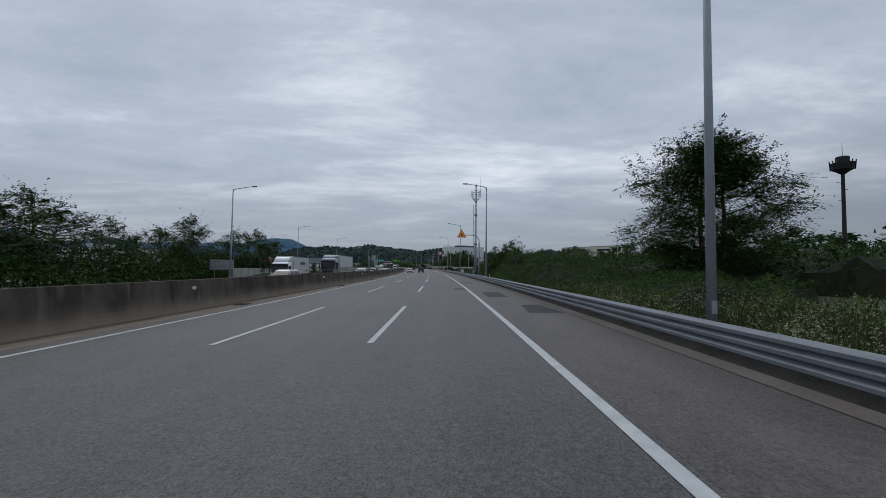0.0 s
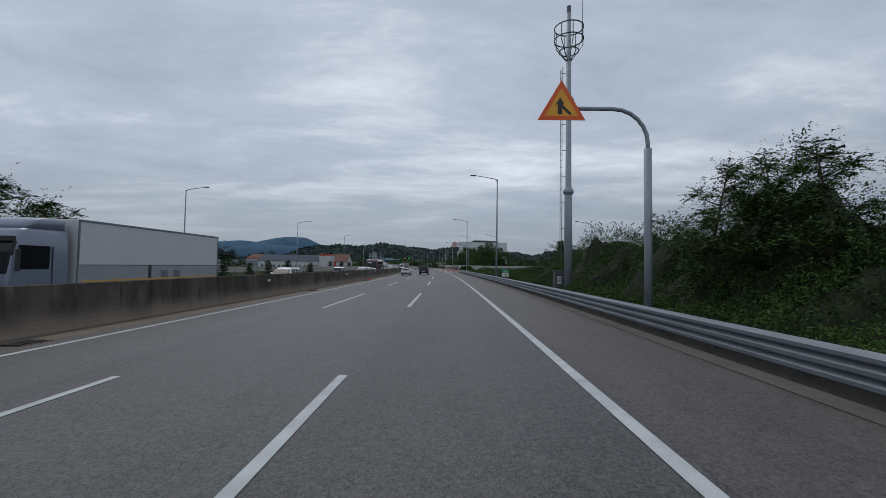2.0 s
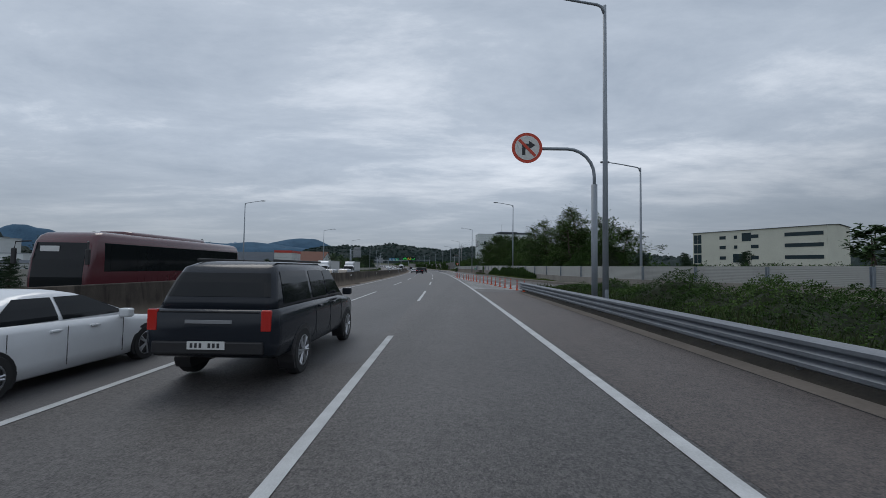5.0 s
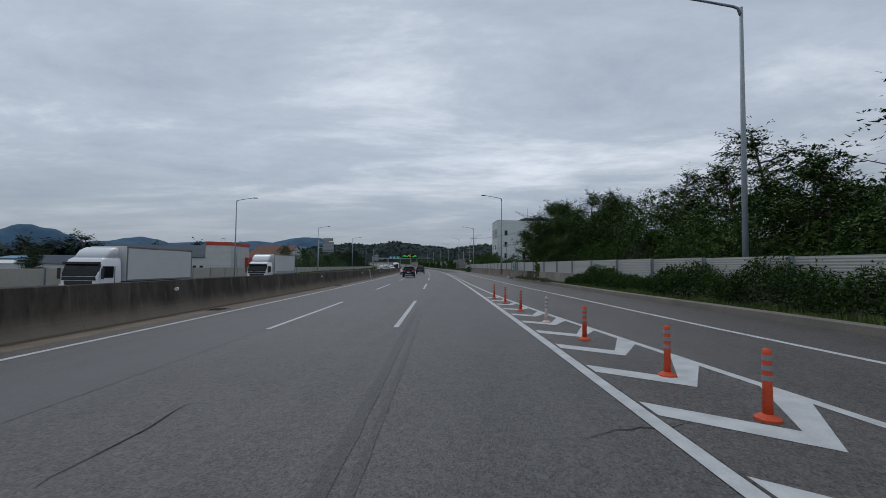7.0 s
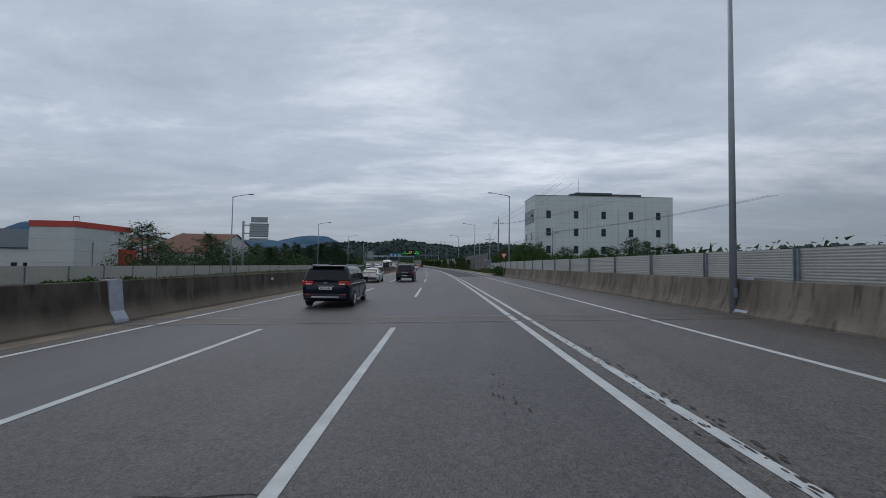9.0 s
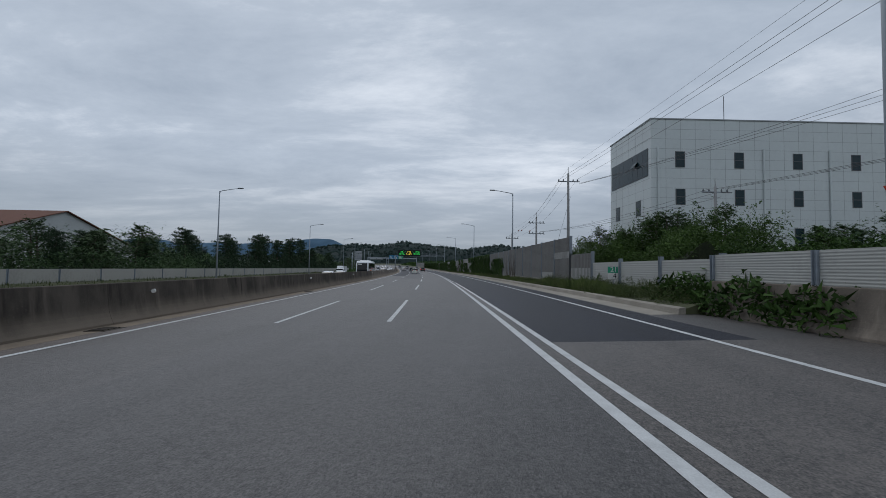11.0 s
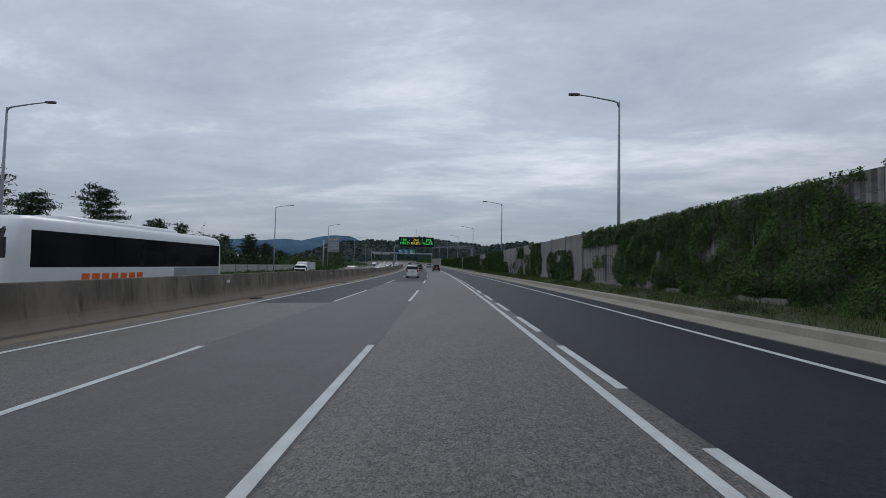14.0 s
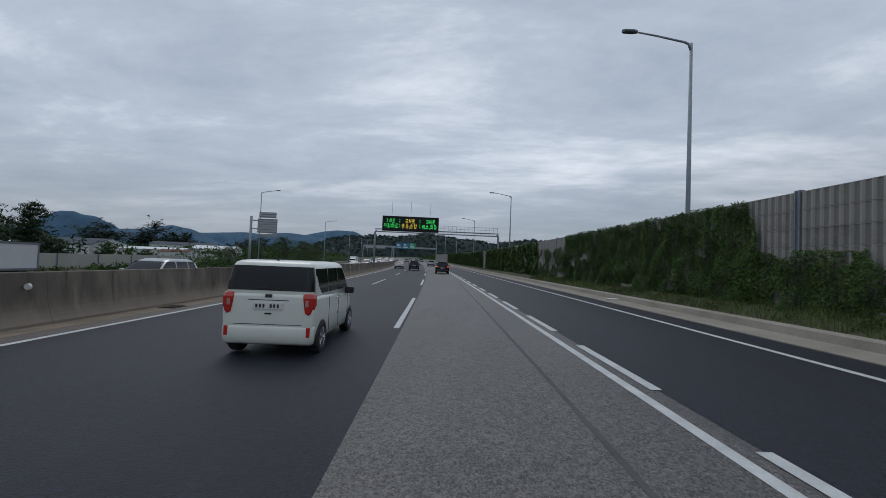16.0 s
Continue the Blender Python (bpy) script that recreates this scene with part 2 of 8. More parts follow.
ROAD = asphalt("worn asphalt", (0.090, 0.088, 0.088), 0.26, 0.62, 0.68)
ROAD_SMOOTH = asphalt("smooth grey asphalt", (0.100, 0.104, 0.110), 0.2, 0.2)
ROAD_NEW = asphalt("new dark asphalt", (0.0118, 0.0145, 0.0285), 0.3, 0.7, 0.72, 0.24)
ROAD_SHOULDER = asphalt("dusty shoulder asphalt", (0.108, 0.090, 0.082), 0.3, 0.5)
ROAD_PATCH = asphalt("dark patch asphalt", (0.026, 0.0265, 0.029), 0.24, 0.4, 0.75, 0.2)
ROAD_LIGHT = asphalt("coarse pale asphalt", (0.118, 0.117, 0.116), 0.2, 0.7)
ROAD_DECK = asphalt("dark worn deck asphalt", (0.076, 0.075, 0.077), 0.3, 0.62, 0.66)
ROAD_RAMP = asphalt("brownish ramp asphalt", (0.108, 0.100, 0.094), 0.3, 0.6, 0.68)
ROAD_COARSE = asphalt("coarse grey asphalt", (0.097, 0.095, 0.095), 0.22, 0.7, 0.68)
ROAD_MID = asphalt("grey overlay asphalt", (0.064, 0.065, 0.071), 0.24, 0.34)
PAINT = mat("worn white road paint", (0.44, 0.45, 0.45), 0.75, var=0.28, scale=3.0, fine=60, bump=0.3)
CONC = mat("stained concrete", (0.20, 0.185, 0.165), 0.9, var=0.4, scale=0.7, fine=25, bump=0.4, stretch=(1, 1, 0.35))
CONC_DARK = soot("sooty barrier concrete", (0.050, 0.043, 0.037), (0.158, 0.135, 0.112), (0.195, 0.163, 0.130))
CONC_GREY = soot("weathered grey concrete", (0.135, 0.124, 0.109), (0.29, 0.265, 0.235), (0.22, 0.20, 0.17))
CONC_TAN = soot("weathered tan concrete", (0.120, 0.103, 0.087), (0.29, 0.25, 0.21), (0.25, 0.21, 0.17))
CONC_FOOT = mat("dusty barrier foot", (0.115, 0.098, 0.083), 0.95, var=0.35, scale=0.8, fine=12, bump=0.4)
CONC_KERB = mat("dusty kerb concrete", (0.255, 0.232, 0.198), 0.9, var=0.3, scale=0.8, fine=20, bump=0.3)
DIRT = mat("roadside dirt", (0.17, 0.135, 0.10), 0.95, var=0.4, scale=1.5, fine=20, bump=0.5)
GRASSY = mat("rough grass ground", (0.028, 0.045, 0.015), 0.95, var=0.5, scale=0.3, fine=4, bump=0.6, other=(0.07, 0.075, 0.036))
GALV = mat("galvanised steel", (0.165, 0.182, 0.205), 0.5, metal=0.6, var=0.2, scale=1.2, fine=18)
GALV_PAINT = mat("grey painted steel", (0.25, 0.28, 0.31), 0.55, metal=0.2, var=0.15, scale=2, fine=18)
DARK_STEEL = mat("dark steel", (0.10, 0.11, 0.12), 0.5, metal=0.3, var=0.2)
LEAF_A = leafy("leaf green", (0.012, 0.028, 0.007), (0.058, 0.112, 0.024))
# near-black core inside shrubs: the shade between leaves is put into its colour
SHADE_CORE = leafy("near-black shrub core for shade", (0.009, 0.013, 0.006), (0.024, 0.032, 0.013), 0.0, 2.6)
LEAF_B = leafy("locust leaf", (0.021, 0.043, 0.011), (0.088, 0.150, 0.036))
LEAF_P = leafy("pine needles", (0.014, 0.029, 0.015), (0.046, 0.080, 0.040))
# leaf green lifted for distance: haze is put into the colour
LEAF_HAZE = leafy("leaf paled for haze", (0.027, 0.052, 0.024), (0.105, 0.168, 0.072))
LEAF_V = leafy("vine leaf", (0.018, 0.044, 0.010), (0.086, 0.150, 0.038))
WEED = leafy("tall weeds", (0.020, 0.032, 0.011), (0.070, 0.088, 0.034))
BANK_WEED = leafy("bank weed leaf", (0.032, 0.055, 0.017), (0.115, 0.132, 0.056))
GRASS = leafy("verge grass", (0.040, 0.070, 0.018), (0.150, 0.185, 0.062))
STRAW = leafy("flowering weed heads", (0.11, 0.12, 0.06), (0.34, 0.33, 0.20))
BARK = mat("bark", (0.07, 0.055, 0.042), 0.95, var=0.4, scale=6, fine=30, bump=0.6, stretch=(1, 1, 0.3))
BLACK = mat("black plastic", (0.018, 0.018, 0.02), 0.5, var=0.15)
RUBBER = mat("tyre rubber", (0.02, 0.02, 0.021), 0.85, var=0.2)
ALLOY = mat("silver alloy", (0.45, 0.46, 0.48), 0.3, metal=0.8, var=0.1)
GLASS = mat("tinted car glass", (0.012, 0.014, 0.016), 0.05, var=0.1, spec=0.25)
RED_LENS = mat("red lamp lens", (0.45, 0.02, 0.015), 0.15, var=0.1, coat=0.5)
RED_LIT = mat("lit brake lamp", (0.9, 0.05, 0.02), 0.2, var=0.05, emit=1.5)
CLEAR_LENS = mat("clear lamp lens", (0.65, 0.66, 0.68), 0.1, var=0.05, coat=0.5)
PLATE = mat("white plate", (0.62, 0.63, 0.62), 0.5, var=0.05)
INK = mat("dark lettering", (0.03, 0.03, 0.035), 0.6, var=0.05)
CHROME = mat("chrome", (0.6, 0.6, 0.62), 0.15, metal=1.0, var=0.05)
ORANGE = mat("orange post plastic", (0.55, 0.07, 0.022), 0.65, var=0.2, scale=5)
SILVER_TAPE = mat("grey reflective tape", (0.24, 0.25, 0.26), 0.35, var=0.1)


# ---- mesh helpers ----
def link(name, mesh, material, parent=None, label="", m=None):
    if material is not None and not mesh.materials:
        mesh.materials.append(material)
    ob = new(name, mesh)
    if parent is not None:
        ob.parent = parent
    if m is not None:
        ob.matrix_basis = m
    if label:
        tagged(ob, label)
    return ob


def part(name, bm, material, parent=None, label="", m=None, smooth=False):
    me = bpy.data.meshes.new(name)
    bmesh.ops.recalc_face_normals(bm, faces=bm.faces)
    bm.to_mesh(me)
    bm.free()
    if smooth:
        for p in me.polygons:
            p.use_smooth = True
    return link(name, me, material, parent, label, m)


def raw(name, verts, faces, material, parent=None, label="", m=None):
    me = bpy.data.meshes.new(name)
    me.from_pydata(verts, [], faces)
    return link(name, me, material, parent, label, m)


def thing(name, m, label, category, group="", kind=""):
    ob = new(name)
    ob.empty_display_size = 0.3
    ob.matrix_basis = m
    return tagged(ob, label, category, group, kind)


def box(bm, x0, x1, y0, y1, z0, z1, bevel=0.0):
    vs = [bm.verts.new((x, y, z)) for z in (z0, z1) for y in (y0, y1) for x in (x0, x1)]
    fs = [bm.faces.new([vs[i] for i in f]) for f in ((0, 2, 3, 1), (4, 5, 7, 6), (0, 1, 5, 4), (2, 6, 7, 3), (0, 4, 6, 2), (1, 3, 7, 5))]
    if bevel:
        es = {e for f in fs for e in f.edges}
        bmesh.ops.bevel(bm, geom=list(es), offset=bevel, segments=2, affect="EDGES", profile=0.5)
    return bm


def tube(bm, pts, radii, n=8, cap=True):
    """A round tube through points."""
    pts = [Vector(p) for p in pts]
    rings = []
    for i, p in enumerate(pts):
        d = (pts[min(i + 1, len(pts) - 1)] - pts[max(i - 1, 0)]).normalized()
        a = d.cross(Vector((0, 0, 1)) if abs(d.z) < 0.9 else Vector((1, 0, 0))).normalized()
        b = d.cross(a)
        r = radii[i] if isinstance(radii, (list, tuple)) else radii
        rings.append([bm.verts.new(p + r * (math.cos(k * 2 * math.pi / n) * a + math.sin(k * 2 * math.pi / n) * b)) for k in range(n)])
    for r0, r1 in zip(rings, rings[1:]):
        for k in range(n):
            bm.faces.new((r0[k], r0[(k + 1) % n], r1[(k + 1) % n], r1[k]))
    if cap:
        bm.faces.new(rings[0])
        bm.faces.new(rings[-1])
    return bm


def loft(bm, rings, closed=True, caps=True):
    vr = [[bm.verts.new(p) for p in r] for r in rings]
    n = len(vr[0])
    for a, b in zip(vr, vr[1:]):
        for k in range(n if closed else n - 1):
            bm.faces.new((a[k], a[(k + 1) % n], b[(k + 1) % n], b[k]))
    if caps:
        bm.faces.new(vr[0])
        bm.faces.new(vr[-1])
    return bm


def steps(s0, s1, ds):
    n = max(1, round((s1 - s0) / ds))
    return [s0 + (s1 - s0) * i / n for i in range(n + 1)]


def sweep(name, profile, s0, s1, material, ds=4.0, ufun=None, parent=None, label="", closed=True):
    """A profile of (u, z) carried along the road; ufun(s) shifts it sideways."""
    bm = bmesh.new()
    loft(bm, [[P(s, u + (ufun(s) if ufun else 0), z) for u, z in profile] for s in steps(s0, s1, ds)], closed, closed)
    return part(name, bm, material, parent, label)


def sheet(name, left, right, s0, s1, z, material, ds=4.0, parent=None, label="", cuts=1):
    """A flat strip of pavement between two edges, each a number or a function of s."""
    f = lambda e, s: e(s) if callable(e) else e
    ss = steps(s0, s1, ds)
    verts, faces = [], []
    for s in ss:
        a, b = f(left, s), f(right, s)
        verts += [P(s, a + (b - a) * k / cuts, z) for k in range(cuts + 1)]
    w = cuts + 1
    for i in range(len(ss) - 1):
        for k in range(cuts):
            faces.append((i * w + k, i * w + k + 1, (i + 1) * w + k + 1, (i + 1) * w + k))
    return raw(name, verts, faces, material, parent, label)
# ---- plan of the right-hand side: kerb, edge line and gore border of the joining ramp ----
KERB = [(90, 45), (105, 34), (119, 24.2), (130, 18), (138, 14.5), (150, 10.4), (160, 8.5), (170, 7.6), (190, 7.0), (205, 6.95), (210, 6.7), (213.4, 6.45), (216.6, 6.3), (217.2, 6.72), (222, 6.92), (228, 7.16), (281, 7.3), (284, 6.4), (1200, 6.4)]
EDGE = [(90, 43), (105, 32), (119, 22.2), (130, 15.9), (138, 12.2), (150, 8.3), (163, 5.9), (170, 5.3), (179, 4.75), (190, 4.4), (202, 4.05), (211, 3.92), (226, 3.95), (260, 4.1), (290, 4.25), (1200, 4.25)]
GORE = [(90, 39.6), (105, 28.6), (119, 18.6), (130, 12.4), (138, 8.8), (150, 5.3), (161, 3.5), (167, 2.85), (172, 2.3), (184, 1.2), (191, 0.85), (196, 0.66), (208, 0.45), (223, 0.42), (1200, 0.40)]
FIRST_LINE = [(0, 0.0), (60, 0.01), (96, 0.05), (150, 0.0), (207, -0.045), (290, 0.0), (318, 0.03), (342, 0.045), (355, 0.075), (379, 0.075), (392, 0.11), (560, 0.1)]
first_line = lambda s: lerp(FIRST_LINE, s)
kerb, edge_line, gore_line = (lambda s: lerp(KERB, s)), (lambda s: lerp(EDGE, s)), (lambda s: lerp(GORE, s))
S0, S1 = -60.0, 900.0

# ---- ground: one sheet to the horizon ----
def ground_z(s, u):
    if u < -40:
        return -0.12 - 2.4 * min(1.0, (-40 - u) / 12.0) ** 0.8
    k = 3.4 if s < 140 else kerb(s) + 0.6
    if u > k:
        n = noise.noise((s * 0.05, u * 0.08, 0.0))
        return -0.10 + (0.25 * n) * min(1, (u - k) / 4)
    return -0.12


us = [-2000, -1200, -700, -400, -250, -160, -110, -80, -62, -52, -45, -40, -36, -33, -31, -29, -20, -10, 0, 2.9, 3.6, 5, 7, 9, 11, 14, 18, 23, 29, 36, 45, 60, 90, 140, 220, 400, 800, 1600, 3500]
ss = steps(-400, -60, 40)[:-1] + steps(-60, 560, 4)[:-1] + steps(560, 1000, 22)[:-1] + steps(1000, 4600, 300)
gv = [P(s, u, ground_z(s, u)) for s in ss for u in us]
w = len(us)
gf = [(i * w + k, i * w + k + 1, (i + 1) * w + k + 1, (i + 1) * w + k) for i in range(len(ss) - 1) for k in range(w - 1)]
tagged(raw("ground", gv, gf, GRASSY), "rough grassy ground with weeds beside the motorway", "ground", kind="structure")

# ---- carriageways ----
road = sheet("road", -12.35, lambda s: 3.05 if s < 150 else kerb(s), S0, S1, 0.0, ROAD, ds=2.0, cuts=4)
tagged(road, "worn grey asphalt motorway with three lanes", "road", kind="structure")
opp = sheet("road_opposite", -28.6, -12.95, S0, S1, -0.004, ROAD, ds=4.0)
tagged(opp, "grey asphalt carriageway of the oncoming traffic", "road", kind="structure")
ramp_road = sheet("ramp_road", lambda s: max(2.7, gore_line(s) - 2.0), kerb, 92, 150, -0.002, ROAD_RAMP, ds=2.0)
tagged(ramp_road, "asphalt ramp that joins the motorway", "road", kind="structure")
surf = thing("resurfacing", Matrix(), "strips and patches of newer asphalt on the road", "road patch", kind="structure")
for a, b, s0, s1, mm, z in (
        (0.18, 3.0, S0, 147, ROAD_SHOULDER, 0.003), (-12.33, -10.95, S0, 560, ROAD_SHOULDER, 0.003), (-28.5, -25.4, S0, 560, ROAD_SHOULDER, 0.0),
        (-10.7, -7.25, 118, 232, ROAD_SMOOTH, 0.003), (-7.22, -3.76, 126, 163, ROAD_SMOOTH, 0.003),
        (-7.25, -3.5, 335.6, 384.1, ROAD_MID, 0.003), (-3.45, 0.3, 338, 560, ROAD_LIGHT, 0.003), (-10.7, -3.6, 290, 335.6, ROAD_COARSE, 0.002), (-3.5, 0.3, 284, 338, ROAD_COARSE, 0.002), (-10.9, -7.25, 359.4, 560, ROAD_NEW, 0.003), (-7.25, -3.45, 384.1, 560, ROAD_NEW, 0.003),
        (0.46, 5.25, 276, 900, ROAD_NEW, 0.003), (5.35, 6.38, 281, 900, CONC_KERB, 0.005)):
    sheet("strip", a, b, s0, s1, z, mm, ds=4.0, parent=surf)
sheet("strip", -7.15, 0.1, 216, 284, 0.0025, ROAD_DECK, ds=4.0, parent=surf)
sheet("strip", 0.1, lambda s: kerb(s) - 0.01, 148, 276, 0.003, ROAD_RAMP, ds=3.0, parent=surf, cuts=2)
for s0, s1, u00, u01, u10, u11 in ((33.75, 36.1, 0.18, 1.33, 0.2, 1.44), (22.0, 23.8, -0.98, -0.04, -0.95, -0.04), (13.7, 18.2, 0.61, 1.71, 0.68, 1.85), (5.6, 8.9, 1.2, 2.45, 1.5, 2.3)):
    def edge(a, c, s0=s0, s1=s1):
        return lambda s: a + (c - a) * (s - s0) / (s1 - s0) + 0.05 * noise.noise((s * 4.0, a, 1.0)) + 0.03 * noise.noise((s * 11.0, a, 2.0))
    sheet("patch", edge(u00, u10), edge(u01, u11), s0, s1, 0.006, ROAD_PATCH, ds=0.15, parent=surf)
# tyre marks
SKID = asphalt("rubbered asphalt", (0.058, 0.056, 0.056), 0.3, 0.6, 0.68)
sheet("skid_mark", lambda s: -3.33 + 0.03 * math.sin(0.3 * s) + 0.012 * noise.noise((s * 1.3, 0, 0)), lambda s: -3.17 + 0.03 * math.sin(0.3 * s) + 0.03 * noise.noise((s * 1.7, 3, 0)), 164, 186, 0.006, SKID, ds=0.5, parent=surf)
sheet("skid_mark", lambda s: -3.05 + 0.03 * math.sin(0.3 * s) + 0.02 * noise.noise((s * 1.3, 5, 0)), lambda s: -2.97 + 0.03 * math.sin(0.3 * s) + 0.02 * noise.noise((s * 1.7, 8, 0)), 169, 183, 0.006, SKID, ds=0.5, parent=surf)
sheet("skid_mark", lambda s: -1.0 + 0.012 * (s - 392), lambda s: -0.93 + 0.012 * (s - 392), 388, 425, 0.006, mat("faint rubber mark", (0.060, 0.059, 0.059), 0.8, var=0.4, scale=2, fine=30), parent=surf)

# ---- road markings ----
marks = thing("road_markings", Matrix(), "white painted lane lines, dashes and gore chevrons", "road markings", kind="structure")
Z = 0.008
for s0 in steps(S0, 560, 40)[:-1]:
    sheet("edge_line", -10.9, -10.72, s0, s0 + 40.01, Z, PAINT, parent=marks)
    half_ = 0.09 if s0 < 290 else 0.075
    sheet("edge_line", lambda s: first_line(s) - half_, lambda s: first_line(s) + half_, s0, s0 + 40.01, Z, PAINT, parent=marks)
    sheet("edge_line", -14.2, -14.05, s0, s0 + 40.01, Z, PAINT, parent=marks)
    sheet("edge_line", -25.3, -25.1, s0, s0 + 40.01, Z, PAINT, parent=marks)
for k in range(-3, 28):
    for u in (-7.2, -3.6, -17.8, -21.5):
        off = 0.0 if u > -10 else 7.0
        sheet("lane_dash", u - 0.075, u + 0.075, 20 * k + off, 20 * k + off + 9.0, Z, PAINT, ds=3, parent=marks)
sheet("edge_line", lambda s: edge_line(s) - 0.08, lambda s: edge_line(s) + 0.08, 95, 560, Z, PAINT, ds=3, parent=marks)
sheet("gore_line", lambda s: gore_line(s) - 0.08, lambda s: gore_line(s) + 0.08, 138, 314.4, Z, PAINT, ds=3, parent=marks)
for k in range(48):
    s = 316.3 + 4.915 * k
    sheet("merge_dash", lambda s: first_line(s) + 0.25, lambda s: first_line(s) + 0.41, s, s + 3.05, Z, PAINT, ds=1.55, parent=marks)
for k in range(22):
    s = 148.0 + 2.0 * k
    g = gore_line(s)
    tip = g - min(1.0, 0.44 * g)
    arm, reach = 0.82 * (tip - 0.12), 1.3 * (g - tip)
    vs = [P(a, u, Z) for a, u in ((s + arm, 0.12), (s, tip), (s + 0.47, tip), (s + arm + 0.47, 0.12), (s + reach, gore_line(s + reach) - 0.05), (s + reach + 0.75, gore_line(s + reach + 0.75) - 0.05))]
    raw("chevron", vs, [(0, 1, 2, 3), (1, 4, 5, 2)], PAINT, marks)
# expansion joints of the culvert
joint = mat("joint steel", (0.09, 0.09, 0.09), 0.5, metal=0.4, var=0.2)
sheet("joint_band", -12.3, 7.3, 230.0, 231.5, 0.0065, ROAD_SHOULDER, ds=0.5, parent=surf)
for s in (230.0, 231.3):
    sheet("joint", -12.3, 7.3, s, s + 0.2, 0.0095, joint, ds=0.2, parent=surf)


# cracks and small stains in the old surface
rgc = np.random.default_rng(17)
cv, cf = [], []
for k in range(9):
    s, u = rgc.uniform(130, 290), rgc.uniform(-10.4, 2.4)
    along = rgc.uniform() < 0.7
    du, ds_ = (0.03, 0.3) if along else (0.22, 0.03)
    w_ = rgc.uniform(0.003, 0.009)
    turn_ = 0.3 * rgc.uniform(-1, 1)
    n = int(rgc.uniform(5, 13))
    base_ = len(cv)
    for i in range(n):
        e = w_ * (1 - abs(2 * i / (n - 1) - 1)) + 0.003
        cv += [P(s, u - (e if along else 0), 0.0072) + Vector((0, 0 if along else -e, 0)), P(s, u + (e if along else 0), 0.0072) + Vector((0, 0 if along else e, 0))]
        s, u = s + ds_ * rgc.uniform(0.5, 1.3), u + du * (turn_ + rgc.uniform(-1.6, 1.6)) if along else u + du * rgc.uniform(0.5, 1.2)
        if not along:
            s += rgc.uniform(-0.12, 0.12)
    cf += [(base_ + 2 * i, base_ + 2 * i + 1, base_ + 2 * i + 3, base_ + 2 * i + 2) for i in range(n - 1)]
tagged(raw("road_cracks", cv, cf, mat("dark crack filler", (0.022, 0.021, 0.021), 0.9, var=0.3)), "thin dark cracks in the worn asphalt", "cracks", kind="stuff")
# paint and surface broken away along the merging line before the culvert
cv, cf = [], []
for k in range(230):
    s = 219.0 + 11.0 * rgc.uniform() ** 1.2
    u = gore_line(s) + rgc.normal(0.06, 0.11) if k < 216 else rgc.normal(-1.5, 0.2)
    if k >= 216:
        s = 223.4 + rgc.normal(0, 0.5)
    a_, b_, base_ = rgc.uniform(0.007, 0.028), rgc.uniform(0.02, 0.10), len(cv)
    for i in range(7):
        r_ = rgc.uniform(0.5, 1.15)
        cv.append(P(s + b_ * r_ * math.sin(i * math.tau / 7), u + a_ * r_ * math.cos(i * math.tau / 7), 0.0096 + 0.00001 * k))
    cf.append(tuple(range(base_, base_ + 7)))
tagged(raw("worn_spots", cv, cf, mat("bare dark asphalt", (0.042, 0.041, 0.04), 0.9, var=0.3)), "dark flecks where paint and surface have worn away", "worn spots", kind="stuff")

# ---- median barrier ----
def barrier(name, u0, side, s0, s1, h, material, label, ufun=None):
    """Concrete safety barrier in cast lengths, with a sloped foot."""
    b = thing(name, Matrix(), label, "concrete barrier", kind="structure")
    side_ = [(0.0, 0.0), (0.0, 0.07), (0.05, 0.16), (0.10, 0.27), (0.145, 0.40), (0.175, 0.56), (0.26, h - 0.02), (0.28, h)]
    prof = [(u0 + side * u, z) for u, z in side_] + [(u0 + side * (0.74 - u), z) for u, z in reversed(side_)]
    cuts_ = steps(s0, s1, 20)
    for s, e in zip(cuts_, cuts_[1:]):
        sweep("barrier_length", prof, s + 0.004, e - 0.004, CONC_TAN if s > 330 and side < 0 else material, ds=5, parent=b, ufun=ufun)
    return b


bar = barrier("median_barrier", -12.28, -1, S0, 560, 1.32, CONC_DARK, "tall soot-stained concrete median barrier")
sheet("gutter", -12.3, -11.55, S0, 560, 0.006, DIRT, parent=bar)

# ---- guardrail along the first stretch ----
rail = thing("guardrail", Matrix(), "galvanised steel guardrail on posts along the shoulder", "guardrail", kind="structure")
wave = [(0.0, 0.165)] + [(u, 0.165 + 0.163 * k + z) for k in range(3) for u, z in ((-0.03, 0.012), (-0.083, 0.045), (-0.083, 0.10), (-0.035, 0.135), (-0.008, 0.163))]
wave += [(u + 0.012, z) for u, z in reversed(wave)]
for s in steps(S0, 147, 4)[:-1]:
    sweep("rail", [(u + 3.02 + (0.003 if round(s) % 8 else 0.0), z) for u, z in wave], s, s + 4.14, GALV, ds=4.14, parent=rail)
post_bm = bmesh.new()
tube(post_bm, [(0, 0, -0.3), (0, 0, 0.62)], 0.055, 10)
post0 = part("post", post_bm, DARK_STEEL, rail, m=M(S0, 3.17))
for s in steps(S0 + 2, 147, 2):
    link("post", post0.data, None, rail, m=M(s, 3.17))
sheet("gutter_strip", 2.58, lambda s: 3.03 + 0.05 * noise.noise((s * 0.6, 0.0, 5.0)), S0, 146, 0.0075, CONC_FOOT, ds=0.8, parent=rail)
sheet("gutter_joint", 2.55, 2.58, S0, 146, 0.0065, mat("dark crack filler", (0.022, 0.021, 0.021), 0.9, var=0.3), parent=rail)
